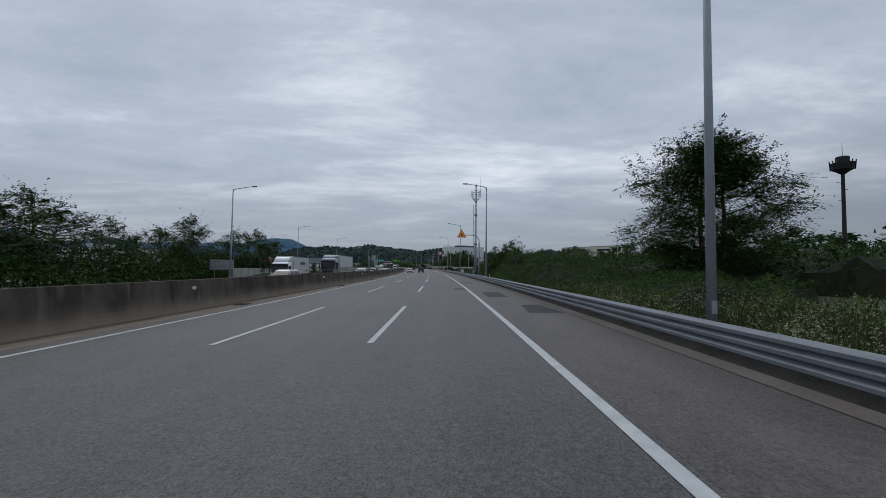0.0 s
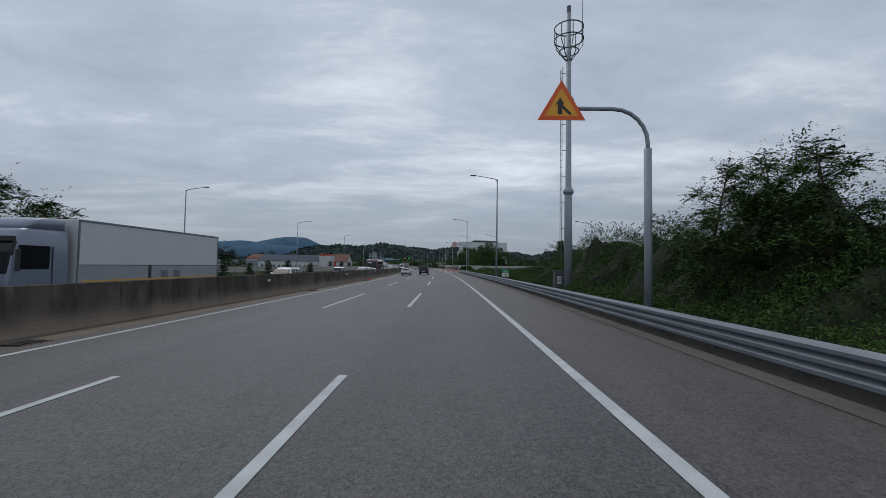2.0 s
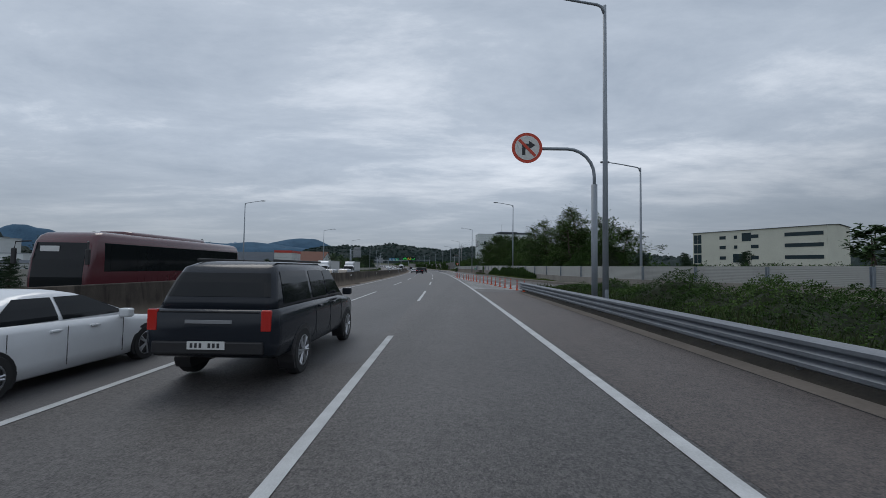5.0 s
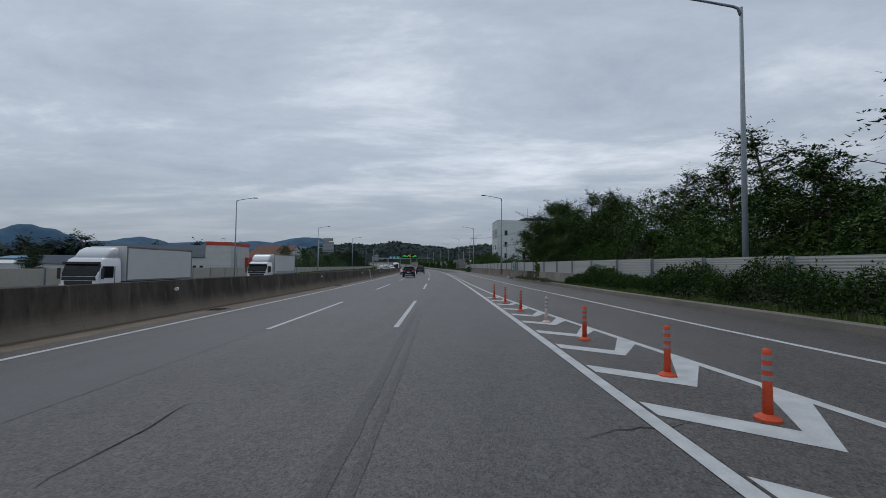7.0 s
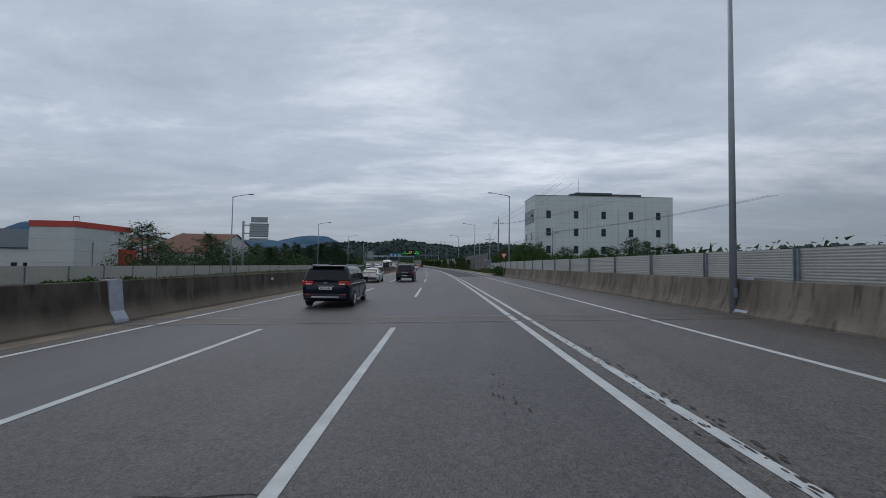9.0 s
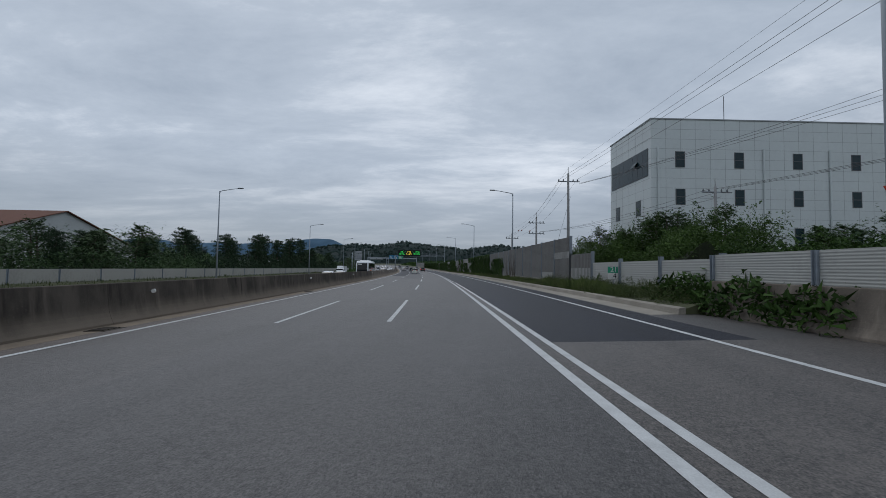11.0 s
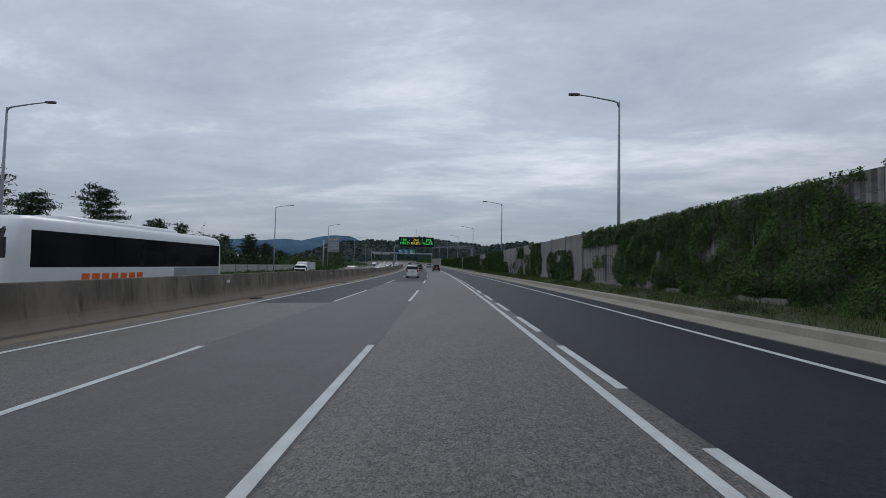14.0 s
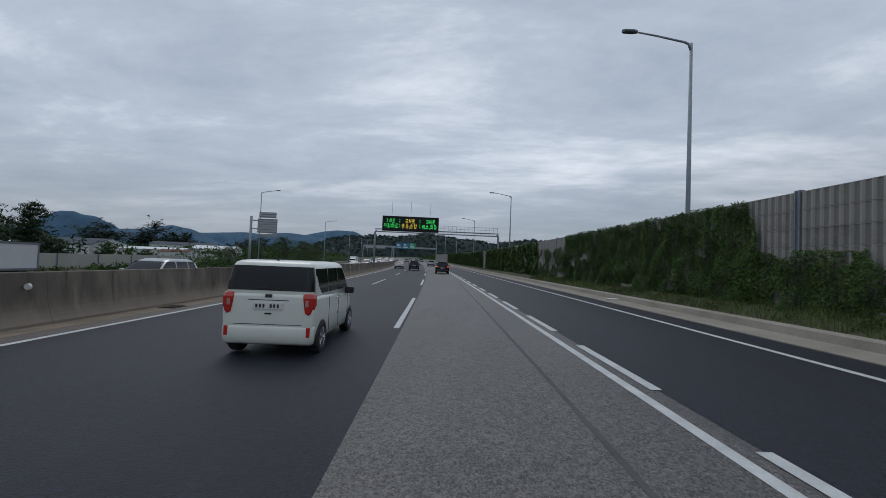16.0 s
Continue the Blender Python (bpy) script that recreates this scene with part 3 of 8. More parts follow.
# near-black soil: the shade under the rail is put into its colour
sweep("soil_strip", [(2.98, -0.1), (2.98, 0.004), (3.06, 0.06), (3.2, 0.14), (3.4, 0.17), (3.75, 0.06), (3.75, -0.1)], S0, 146, mat("verge soil darkened for rail shade", (0.028, 0.024, 0.018), 0.95, var=0.5, scale=3, fine=18, bump=0.8), parent=rail)

# ---- street lamps ----
def street_lamp(reach):
    """Tall tapered pole with one long slightly rising arm; reach < 0 towards the left."""
    t = thing("street_lamp", Matrix(), "tall grey steel street lamp with a single long arm", "street lamp", "street lamps")
    bm = bmesh.new()
    tube(bm, [(0, 0, 0), (0, 0, 6), (0, 0, 11.9)], [0.115, 0.09, 0.06], 12)
    part("pole", bm, GALV_PAINT, t, smooth=True)
    bm = bmesh.new()
    box(bm, -0.2, 0.2, -0.2, 0.2, -0.1, 0.04)
    part("base_plate", bm, GALV_PAINT, t)
    bm = bmesh.new()
    d = 1 if reach > 0 else -1
    tube(bm, [(0, 0, 11.55), (0.12 * d, 0, 11.85), (0.3 * d, 0, 11.93), (reach * 0.6, 0, 12.16), (reach * 0.92, 0, 12.28)], [0.06, 0.055, 0.05, 0.042, 0.035], 8)
    part("arm", bm, GALV_PAINT, t, smooth=True)
    bm = bmesh.new()
    loft(bm, [[(reach * 0.9 + d * a, y * wy, 12.28 + zz + d * 0) for y, zz in ((-1, 0), (-0.8, 0.07), (0.8, 0.07), (1, 0), (0.8, -0.05), (-0.8, -0.05))] for a, wy in ((0, 0.05), (0.15, 0.12), (0.55, 0.13), (0.68, 0.05))])
    part("luminaire", bm, DARK_STEEL, t)
    bm = bmesh.new()
    box(bm, -0.06, 0.06, -0.122, 0.0, 0.65, 0.95, 0.006)
    part("hatch", bm, GALV_PAINT, t)
    return t


lamp_r = street_lamp(-2.7)
lamp_r.matrix_basis = M(0.2, 4.3, -0.1)
for s, u, k in ((-45, 4.3, 1), (44.7, 4.08, 1.03), (90.0, 3.9, 0.99), (133.8, 3.65, 0.98), (183.7, 9.0, 0.97), (231.1, 7.27, 1.01), (275.5, 7.9, 0.96), (321.4, 8.45, 0.98), (365.0, 8.6, 0.99), (407.2, 8.3, 0.985), (448, 8.2, 0.95), (492, 8.4, 1), (536, 8.5, 1), (580, 8.5, 1), (625, 8.5, 1)):
    copy_thing(lamp_r, M(s, u, -0.1)).scale = (1, 1, k)
lamp_l = street_lamp(2.7)
lamp_l.matrix_basis = M(1.0, -30.2, -0.1)
for s, u, k in ((45.2, -29.2, 1.04), (98.8, -37.2, 1.05), (140.0, -35.4, 1.03), (184, -33.2, 1.03), (231.4, -32.8, 1.02), (282.2, -33.6, 1.06), (322.8, -30.7, 1.04), (366.9, -30.4, 1.02), (412, -29.9, 1), (461, -32.0, 1.1), (505, -31, 1), (550, -31, 1), (595, -31, 1), (640, -31, 1)):
    copy_thing(lamp_l, M(s, u, -0.1)).scale = (1, 1, k)
for s, u in ((119, 25.7), (150.4, 12.9), (97.5, 46)):
    c = copy_thing(lamp_r, M(s, u, -2.6))
# ---- walls along the sides ----
PANEL = mat("pale corrugated panel", (0.31, 0.312, 0.295), 0.75, var=0.16, scale=0.6, fine=6, per_object=0.3)
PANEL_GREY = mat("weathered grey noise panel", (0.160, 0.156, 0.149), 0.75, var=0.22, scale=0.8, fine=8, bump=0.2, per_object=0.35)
PANEL_WEB = mat("dark brown noise panel web", (0.092, 0.084, 0.076), 0.85, var=0.3, scale=0.8, fine=8, bump=0.2, per_object=0.35)
PANEL_PALE = mat("paler noise panel", (0.25, 0.24, 0.225), 0.8, var=0.22, scale=0.8, fine=8, bump=0.2, per_object=0.35)
PANEL_PALE_WEB = mat("brownish noise panel web", (0.145, 0.135, 0.124), 0.85, var=0.3, scale=0.8, fine=8, bump=0.2, per_object=0.35)
PANEL_L = mat("cream wall panel", (0.285, 0.28, 0.25), 0.75, var=0.22, scale=0.5, fine=6, per_object=0.3)
H_POST = mat("blue-grey steel post", (0.20, 0.23, 0.26), 0.6, metal=0.2, var=0.2)


def ribbed(length, height, ribs, depth, upright):
    """One sound panel, ribbed; local x out towards the road, y along, z up."""
    bm = bmesh.new()
    n = ribs * 6 if upright else ribs * 4
    pr = []
    for i in range(n + 1):
        a = i / n
        if upright:
            pr.append((a, -depth * (0.0, 0.0, 0.25, 1.0, 1.0, 0.25)[i % 6]))
        else:
            pr.append((a, -depth if (i % 4) in (1, 2) else 0.0))
    if upright:
        front = [[(d, a * length, z) for a, d in pr] for z in (0, height)]
    else:
        front = [[(d, y, a * height) for a, d in pr] for y in (0, length)]
    loft(bm, front, closed=False, caps=False)
    if upright:  # the webs between the ribs take the darker colour
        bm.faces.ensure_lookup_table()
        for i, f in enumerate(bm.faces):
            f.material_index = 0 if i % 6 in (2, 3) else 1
    box(bm, 0.005, 0.09, 0, length, 0, height + 0.012)
    if upright:
        box(bm, -0.022, 0.0, 0, length, height - 0.012, height)
    me = bpy.data.meshes.new("panel")
    bm.to_mesh(me)
    bm.free()
    return me


def panel_wall(name, ufun, s0, s1, pitch, z0, rows, material, label, post_h, upright=True, ribs=12, web=None):
    """Steel posts with panels slotted between them. rows: heights of panels from the bottom up."""
    wl_ = thing(name, Matrix(), label, "wall", kind="structure")
    zf = z0 if callable(z0) else (lambda s: z0)
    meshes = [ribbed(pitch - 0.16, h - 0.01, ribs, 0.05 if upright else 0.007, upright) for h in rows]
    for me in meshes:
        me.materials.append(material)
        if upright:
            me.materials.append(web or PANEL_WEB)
    bm = bmesh.new()
    box(bm, -0.07, 0.1, -0.09, -0.065, 0, post_h)
    box(bm, -0.07, 0.1, 0.065, 0.09, 0, post_h)
    box(bm, -0.01, 0.03, -0.065, 0.065, 0, post_h)
    pm = bpy.data.meshes.new("post")
    bm.to_mesh(pm)
    bm.free()
    pm.materials.append(H_POST)
    for i, s in enumerate(steps(s0, s1, pitch)):
        link("post", pm, None, wl_, m=M(s, ufun(s), zf(s) - 0.1))
        if s > s1 - pitch * 0.5:
            break
        a, b = P(s, ufun(s)), P(s + pitch, ufun(s + pitch))
        m = Matrix.Translation(P(s, ufun(s), zf(s))) @ Matrix.Rotation(math.atan2(-(b - a).x, (b - a).y), 4, "Z") @ Matrix.Translation((0, 0.08, 0)) @ Matrix.Diagonal((1, ((b - a).length - 0.16) / (pitch - 0.16), 1, 1))
        z = 0
        for h, me in zip(rows, meshes):
            link("panel", me, None, wl_, m=m @ Matrix.Translation((0, 0, z)))
            z += h
    return wl_


# oncoming side: low concrete plinth with pale panels
LEFT = [(-60, -31.2), (50, -31.2), (92, -38.4), (140, -36.2), (184, -34.4), (230, -33.6), (282, -34.8), (320, -31.9), (1000, -31.2)]
left_u = lambda s: lerp(LEFT, s)
plinth_l = sweep("plinth_left", [(-0.3, -0.4), (-0.3, 0.62), (0.2, 0.62), (0.3, -0.2)], S0, 560, CONC, ds=6, ufun=left_u)
tagged(plinth_l, "stained concrete plinth under the far panel wall", "wall", kind="structure")
panel_wall("panel_wall_left", left_u, 50, 438, 4, 0.6, [1.35], PANEL_L, "low cream panel wall beyond the oncoming lanes", 1.45, False, 5)
sweep("verge_left", [(0.3, 0.02), (1.5, 0.02), (1.9, 0.1), (2.05, 0.1), (2.05, -0.2), (0.3, -0.2)], S0, 560, CONC_KERB, ds=6, ufun=left_u)
bank_h = lambda s: lerp([(-60, 0.3), (40, 0.3), (70, 0.95), (135, 0.95), (155, 0.35), (240, 0.3), (270, 0.6), (300, 0.85), (420, 0.85), (440, 0.4), (560, 0.3)], s)
bv, bf = [], []
for i, s in enumerate(steps(S0, 560, 4)):
    hb = bank_h(s)
    bv += [P(s, left_u(s) + 0.28, hb), P(s, left_u(s) + 0.9, 0.92 * hb), P(s, left_u(s) + 1.5, 0.45 * hb), P(s, left_u(s) + 1.92, 0.06)]
    if i:
        bf += [(4 * i - 4 + k, 4 * i - 3 + k, 4 * i + 1 + k, 4 * i + k) for k in range(3)]
tagged(raw("bank_left", bv, bf, GRASSY), "grassy bank below the far panel wall", "bank", kind="structure")
tagged(sheet("shoulder_opposite", lambda s: left_u(s) + 2.0, -28.5, S0, 560, -0.01, ROAD_SHOULDER, ds=6), "wide dusty shoulder of the oncoming carriageway", "road", kind="structure")
tagged(bpy.data.objects["verge_left"], "concrete kerb along the oncoming carriageway", "kerb", kind="structure")

# ramp side: concrete wall base and pale horizontal panels
ramp_wall = lambda s: lerp([(110, 33), (119, 26.5), (130, 20), (138, 16.3), (150, 12.0), (160, 9.9), (170, 8.9), (184, 8.3), (205, 8.05), (216, 7.75), (300, 7.75)], s)
plinth_top = lambda s: lerp([(112, 0.5), (140, 0.6), (190, 0.98), (218, 1.06)], s)
bm = bmesh.new()
loft(bm, [[P(s, ramp_wall(s) + u, z) for u, z in ((-0.12, -0.3), (-0.12, plinth_top(s)), (0.14, plinth_top(s)), (0.14, -0.3))] for s in steps(112, 217.4, 3)])
base = part("plinth_ramp", bm, CONC)
tagged(base, "concrete plinth of the wall beside the ramp", "wall", kind="structure")
panel_wall("panel_wall_ramp", ramp_wall, 113, 217, 4, plinth_top, [0.97], PANEL, "pale corrugated panel wall beside the ramp", 1.05, False, 11)
ramp_kerb = sweep("ramp_kerb", [(-0.0, -0.1), (0.0, 0.20), (0.04, 0.24), (0.2, 0.24), (0.2, -0.1)], 100, 216.6, mat("grimy kerb concrete", (0.165, 0.15, 0.128), 0.9, var=0.35, scale=0.8, fine=20, bump=0.3), ds=3, ufun=kerb)
tagged(ramp_kerb, "pale concrete kerb along the ramp", "kerb", kind="structure")
tagged(sheet("turf", lambda s: kerb(s) + 0.15, lambda s: max(7.0, ramp_wall(s) - 0.1), 112, 216.5, 0.2, GRASSY, ds=3), "short turf strip between the ramp kerb and the wall", "grass", kind="structure")
wall_end = sweep("retaining_wall", [(0.55, -0.2), (0.62, 1.068), (1.5, 1.068), (1.5, -0.2)], 212.6, 219.9, CONC_GREY, ds=1.5, ufun=lambda s: 6.38)
tagged(wall_end, "stained concrete retaining wall at the end of the turf bed", "wall", kind="structure")
for s in (214.6, 217.3):
    part("joint_seam", box(bmesh.new(), -0.004, 0.03, -0.006, 0.006, 0.05, 1.0), mat("dark concrete crack", (0.055, 0.05, 0.045), 0.95, var=0.3), wall_end, "dark vertical crack", m=M(s, 6.945, 0))
barrier("ramp_barrier", 7.35, 1, 219.95, 281, 1.15, CONC_TAN, "stained concrete barrier along the merging lane", lambda s: kerb(s) - 7.35)
panel_wall("panel_wall_merge", lambda s: 7.75, 217.2, 281.2, 4, 1.07, [1.0], PANEL, "pale corrugated panels on top of the concrete barrier", 1.1, False, 12)
# tall noise wall
WALL_U = 8.0
plinth_r = sweep("plinth_noise_wall", [(7.9, -0.3), (7.9, 0.68), (8.2, 0.68), (8.2, -0.3)], 280.5, 620, CONC, ds=10)
tagged(plinth_r, "concrete plinth under the noise wall", "wall", kind="structure")
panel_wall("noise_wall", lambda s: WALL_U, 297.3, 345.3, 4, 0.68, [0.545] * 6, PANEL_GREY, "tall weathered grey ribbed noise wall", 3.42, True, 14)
panel_wall("noise_wall_far", lambda s: WALL_U, 345.3, 617.3, 4, 0.68, [0.545] * 6, PANEL_PALE, "tall paler ribbed noise wall behind creepers", 3.42, True, 14, web=PANEL_PALE_WEB)
panel_wall("noise_wall_low", lambda s: WALL_U, 293.1, 297.3, 4.2, 0.68, [0.475] * 4, PANEL_GREY, "stepped lower end of the grey noise wall", 2.1, True, 15)
panel_wall("panel_wall_low", lambda s: WALL_U - 0.05, 281.0, 293.0, 4, 0.62, [1.32], PANEL, "low pale panel wall before the noise wall", 1.6, False, 12)
kerb_r = sweep("kerb_noise_wall", [(6.35, -0.1), (6.38, 0.2), (6.44, 0.24), (6.62, 0.24), (6.62, -0.1)], 281, 620, CONC_KERB, ds=8)
tagged(kerb_r, "pale concrete kerb at the foot of the bank", "kerb", kind="structure")
bank = sweep("grass_bank", [(6.62, 0.2), (7.0, 0.32), (7.92, 0.5), (7.92, -0.1), (6.62, -0.1)], 281, 620, GRASSY, ds=8)
tagged(bank, "grassy bank at the foot of the noise wall", "bank", kind="structure")

# ---- hills and distance ----
# aerial haze is put into both hill colours as blue
HILL_NEAR = mat("wooded hill", (0.011, 0.022, 0.021), 0.95, var=0.4, scale=0.03, fine=0.2, bump=0.0)
HILL_FAR_HAZE = mat("hazed blue hill", (0.056, 0.105, 0.158), 0.95, var=0.28, scale=0.012, fine=0.08, spec=0.1)


def hill(s, u, half, depth, h, material, label, z0=-4.0, rough=0.12, seed=0.0, bump=0.0):
    """A rounded ridge; its crest is broken by tree tops when bump > 0."""
    nx, ny = (240, 24) if bump else (90, 18)
    verts, faces = [], []
    for j in range(ny + 1):
        b = j / ny * 2 - 1
        for i in range(nx + 1):
            a = i / nx * 2 - 1
            r = (0.5 + 0.5 * math.cos(math.pi * a)) ** (0.72 if bump else 1.15) * max(0.0, 1 - b * b)
            z = h * r * (1 + rough * 3 * noise.noise((a * 3 + seed, b * 2, seed)) + rough * noise.noise((a * 9, b * 5, seed)))
            z += bump * (abs(noise.noise((a * half * 0.085, b * depth * 0.085, seed))) * 2.2 + abs(noise.noise((a * half * 0.03, b * depth * 0.03, seed)))) * min(1, r * 3)
            verts.append((a * half, b * depth, z))
    for j in range(ny):
        for i in range(nx):
            k = j * (nx + 1) + i
            faces.append((k, k + 1, k + nx + 2, k + nx + 1))
    ob = raw("hill", verts, faces, material, m=M(s, u, z0))
    for p in ob.data.polygons:
        p.use_smooth = True
    return tagged(ob, label, "hill", kind="structure")

def far(bearing, dist, half, depth, h, material, label, seed, bump=0.0, rough=0.12):
    """A hill at a compass bearing left of the start heading."""
    ob = hill(0, 0, half, depth, h, material, label, seed=seed, bump=bump, rough=rough)
    a = radians(bearing)
    ob.matrix_basis = Matrix.Translation((-math.sin(a) * dist, math.cos(a) * dist, -8)) @ Matrix.Rotation(a, 4, "Z")
    return ob


far(9.4, 1500, 400, 120, 82, HILL_NEAR, "low wooded hill beyond the end of the motorway", 1.0, 3, 0.1)
far(-1.5, 1700, 460, 120, 80, HILL_NEAR, "low wooded ridge beyond the motorway", 2.0, 3, 0.1)
far(16.6, 1650, 300, 110, 78, HILL_NEAR, "low wooded ridge beyond the town", 3.0, 3, 0.1)
far(22.3, 4600, 1020, 300, 288, HILL_FAR_HAZE, "hazed blue hill in the haze", 4.0, 0, 0.03)
far(26.0, 4200, 1700, 300, 206, HILL_FAR_HAZE, "long low blue ridge in the haze", 5.0, 0, 0.05)
far(34.0, 4300, 1300, 300, 206, HILL_FAR_HAZE, "long low blue ridge in the haze", 5.8, 0, 0.05)
far(40.0, 3600, 760, 300, 176, HILL_FAR_HAZE, "long low blue ridge before the far town", 6.0, 0, 0.06)
far(47.6, 4700, 720, 260, 288, HILL_FAR_HAZE, "tall hazed blue hill in the haze", 7.0, 0, 0.08)
far(48.0, 1050, 110, 60, 62, HILL_NEAR, "wooded rise behind the factories", 8.0, 8, 0.1)
far(-16.0, 1500, 420, 120, 62, HILL_NEAR, "low wooded ridge beyond the fields", 12.0, 8, 0.1)
far(-32.0, 900, 330, 120, 34, HILL_NEAR, "low wooded ridge beyond the fields", 13.0, 8, 0.1)

# slab blocks of a far town; haze is painted into their blue-grey concrete
FLATS_HAZE = mat("hazed apartment concrete", (0.42, 0.49, 0.57), 0.9, var=0.12, scale=0.05, fine=0.3)
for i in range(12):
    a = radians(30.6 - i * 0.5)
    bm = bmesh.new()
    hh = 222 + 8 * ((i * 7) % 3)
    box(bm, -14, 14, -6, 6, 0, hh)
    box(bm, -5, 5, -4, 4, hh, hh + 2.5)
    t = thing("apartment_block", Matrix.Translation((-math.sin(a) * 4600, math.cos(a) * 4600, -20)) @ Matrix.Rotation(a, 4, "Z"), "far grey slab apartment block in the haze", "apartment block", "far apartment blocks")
    part("slab", bm, FLATS_HAZE, t)


# ---- leaves ----
def leaf_mesh(name, pts, size, material, seed=1, norm=None, long=1.9, along=None):
    """Many small leaves at the points given by an array."""
    rg = np.random.default_rng(seed)
    n = len(pts)
    a = rg.normal(size=(n, 3))
    a /= np.linalg.norm(a, axis=1)[:, None]
    b = rg.normal(size=(n, 3))
    if norm is not None:
        a += norm * 1.2
        a /= np.linalg.norm(a, axis=1)[:, None]
    if along is not None:
        b = along + 0.25 * b
        a = a * 0.6 + np.array([[0, 0, 1.0]])
        a /= np.linalg.norm(a, axis=1)[:, None]
    b -= (b * a).sum(1)[:, None] * a
    b /= np.linalg.norm(b, axis=1)[:, None]
    c = np.cross(a, b)
    sz = size * rg.uniform(0.6, 1.4, n)[:, None]
    v = np.stack([pts - b * sz * long * 0.5 - c * sz * 0.42, pts - b * sz * long * 0.5 + c * sz * 0.42, pts + b * sz * long * 0.6], 1).reshape(-1, 3)
    me = bpy.data.meshes.new(name)
    me.vertices.add(3 * n)
    me.vertices.foreach_set("co", v.astype(np.float32).ravel())
    me.loops.add(3 * n)
    me.loops.foreach_set("vertex_index", np.arange(3 * n, dtype=np.int32))
    me.polygons.add(n)
    me.polygons.foreach_set("loop_start", np.arange(0, 3 * n, 3, dtype=np.int32))
    me.update()
    me.materials.append(material)
    return me


def tree(name, height, spread, trunk, leaf, material, seed, clumps=26, per=330, base=0.25, airy=0.5, label="", stems=1, twigs=0):
    """Tapered trunk, forked limbs and a crown of leaf clumps at the limb ends."""
    rg = np.random.default_rng(seed)
    t = thing(name, Matrix(), label, "tree", "roadside trees")
    bm = bmesh.new()
    tips = []
    for k in range(stems):
        foot = Vector((rg.uniform(-1, 1), rg.uniform(-1, 1), 0)) * (0.0 if stems == 1 else spread * 0.25)
        top = foot + Vector((rg.uniform(-0.12, 0.12) * height, rg.uniform(-0.12, 0.12) * height, height * (0.9 if k == 0 else rg.uniform(0.65, 0.9))))
        mid_ = foot.lerp(top, 0.5) + Vector((rg.uniform(-0.3, 0.3), rg.uniform(-0.3, 0.3), 0))
        tube(bm, [foot, mid_, top], [trunk, trunk * 0.65, trunk * 0.15], 7)
        tips.append((top, 0.6))
        m_ = max(4, clumps // stems)
        for i in range(m_):
            f = base + (0.97 - base) * (i + rg.uniform(0, 1)) / m_
            start = foot.lerp(mid_, f * 2) if f < 0.5 else mid_.lerp(top, f * 2 - 1)
            a = rg.uniform(0, 2 * math.pi)
            r = spread * math.sin(math.pi * min(0.96, max(0.1, (f - base * 0.6) / (1 - base * 0.6)) ** 0.75)) * rg.uniform(0.45, 1.05)
            end = start + Vector((math.cos(a) * r, math.sin(a) * r, rg.uniform(0.1, 0.55) * r))
            tube(bm, [start, start.lerp(end, 0.5) + Vector((0, 0, -0.06 * r)), end], [trunk * 0.3, trunk * 0.18, trunk * 0.06], 5)
            tips.append((end, 1.0))
            tips.append((start.lerp(end, 0.6), 0.8))
    part("trunk", bm, BARK, t, smooth=True)
    pts, ways = [], []
    for p, k in tips:
        n = int(per * k * 0.6)
        r = 0.26 * spread * rg.uniform(0.7, 1.25) * k
        d = rg.normal(size=(n, 3))
        d /= np.linalg.norm(d, axis=1)[:, None]
        d *= (rg.uniform(0, 1, (n, 1)) ** airy) * r
        d[:, 2] *= 0.7
        pts.append(np.array(p)[None, :] + d)
        ways.append(rg.normal(size=(n, 3)))
        m2 = n // 5
        spray = rg.normal(size=3)
        spray[2] = abs(spray[2])
        spray /= np.linalg.norm(spray)
        pts.append(np.array(p)[None, :] + spray[None, :] * rg.uniform(0.3, 1.0, (m2, 1)) * r * 1.75 + rg.normal(size=(m2, 3)) * 0.07 * spread * 0.3)
        ways.append(rg.normal(size=(m2, 3)))
        if twigs:
            # feathered leaves: pairs along arching twigs that point outwards
            m3, q = max(2, int(twigs * k)), 16
            out = np.array((p.x, p.y, 0.0))
            out = out / (np.linalg.norm(out) + 0.3)
            w_ = rg.normal(size=(m3, 3)) * np.array([[0.75, 0.75, 0.4]]) + 0.8 * out[None, :] + np.array([[0, 0, 0.28]])
            w_ /= np.linalg.norm(w_, axis=1)[:, None]
            side_ = np.cross(w_, np.array([[0, 0, 1.0]]))
            side_ /= np.linalg.norm(side_, axis=1)[:, None] + 1e-6
            reach = spread * 0.3 * rg.uniform(0.5, 1.25, (m3, 1, 1))
            tt = np.linspace(0.12, 1.0, q)[None, :, None]
            line = np.array(p)[None, None, :] + w_[:, None, :] * reach * tt - np.array([[[0, 0, 1.0]]]) * 0.32 * reach * tt ** 2
            flip = np.where(np.arange(q) % 2 == 0, 1.0, -1.0)[None, :, None]
            lw = side_[:, None, :] * flip * 0.9 + w_[:, None, :] * 0.45
            pts.append((line + lw * leaf * 0.8).reshape(-1, 3))
            ways.append(lw.reshape(-1, 3))
    pts, ways = np.concatenate(pts), np.concatenate(ways)
    keep = pts[:, 2] > 0.15
    pts, ways = pts[keep], ways[keep]
    link("crown", leaf_mesh("crown", pts, leaf, material, seed, along=ways), None, t, "uneven leafy crown")
    return t


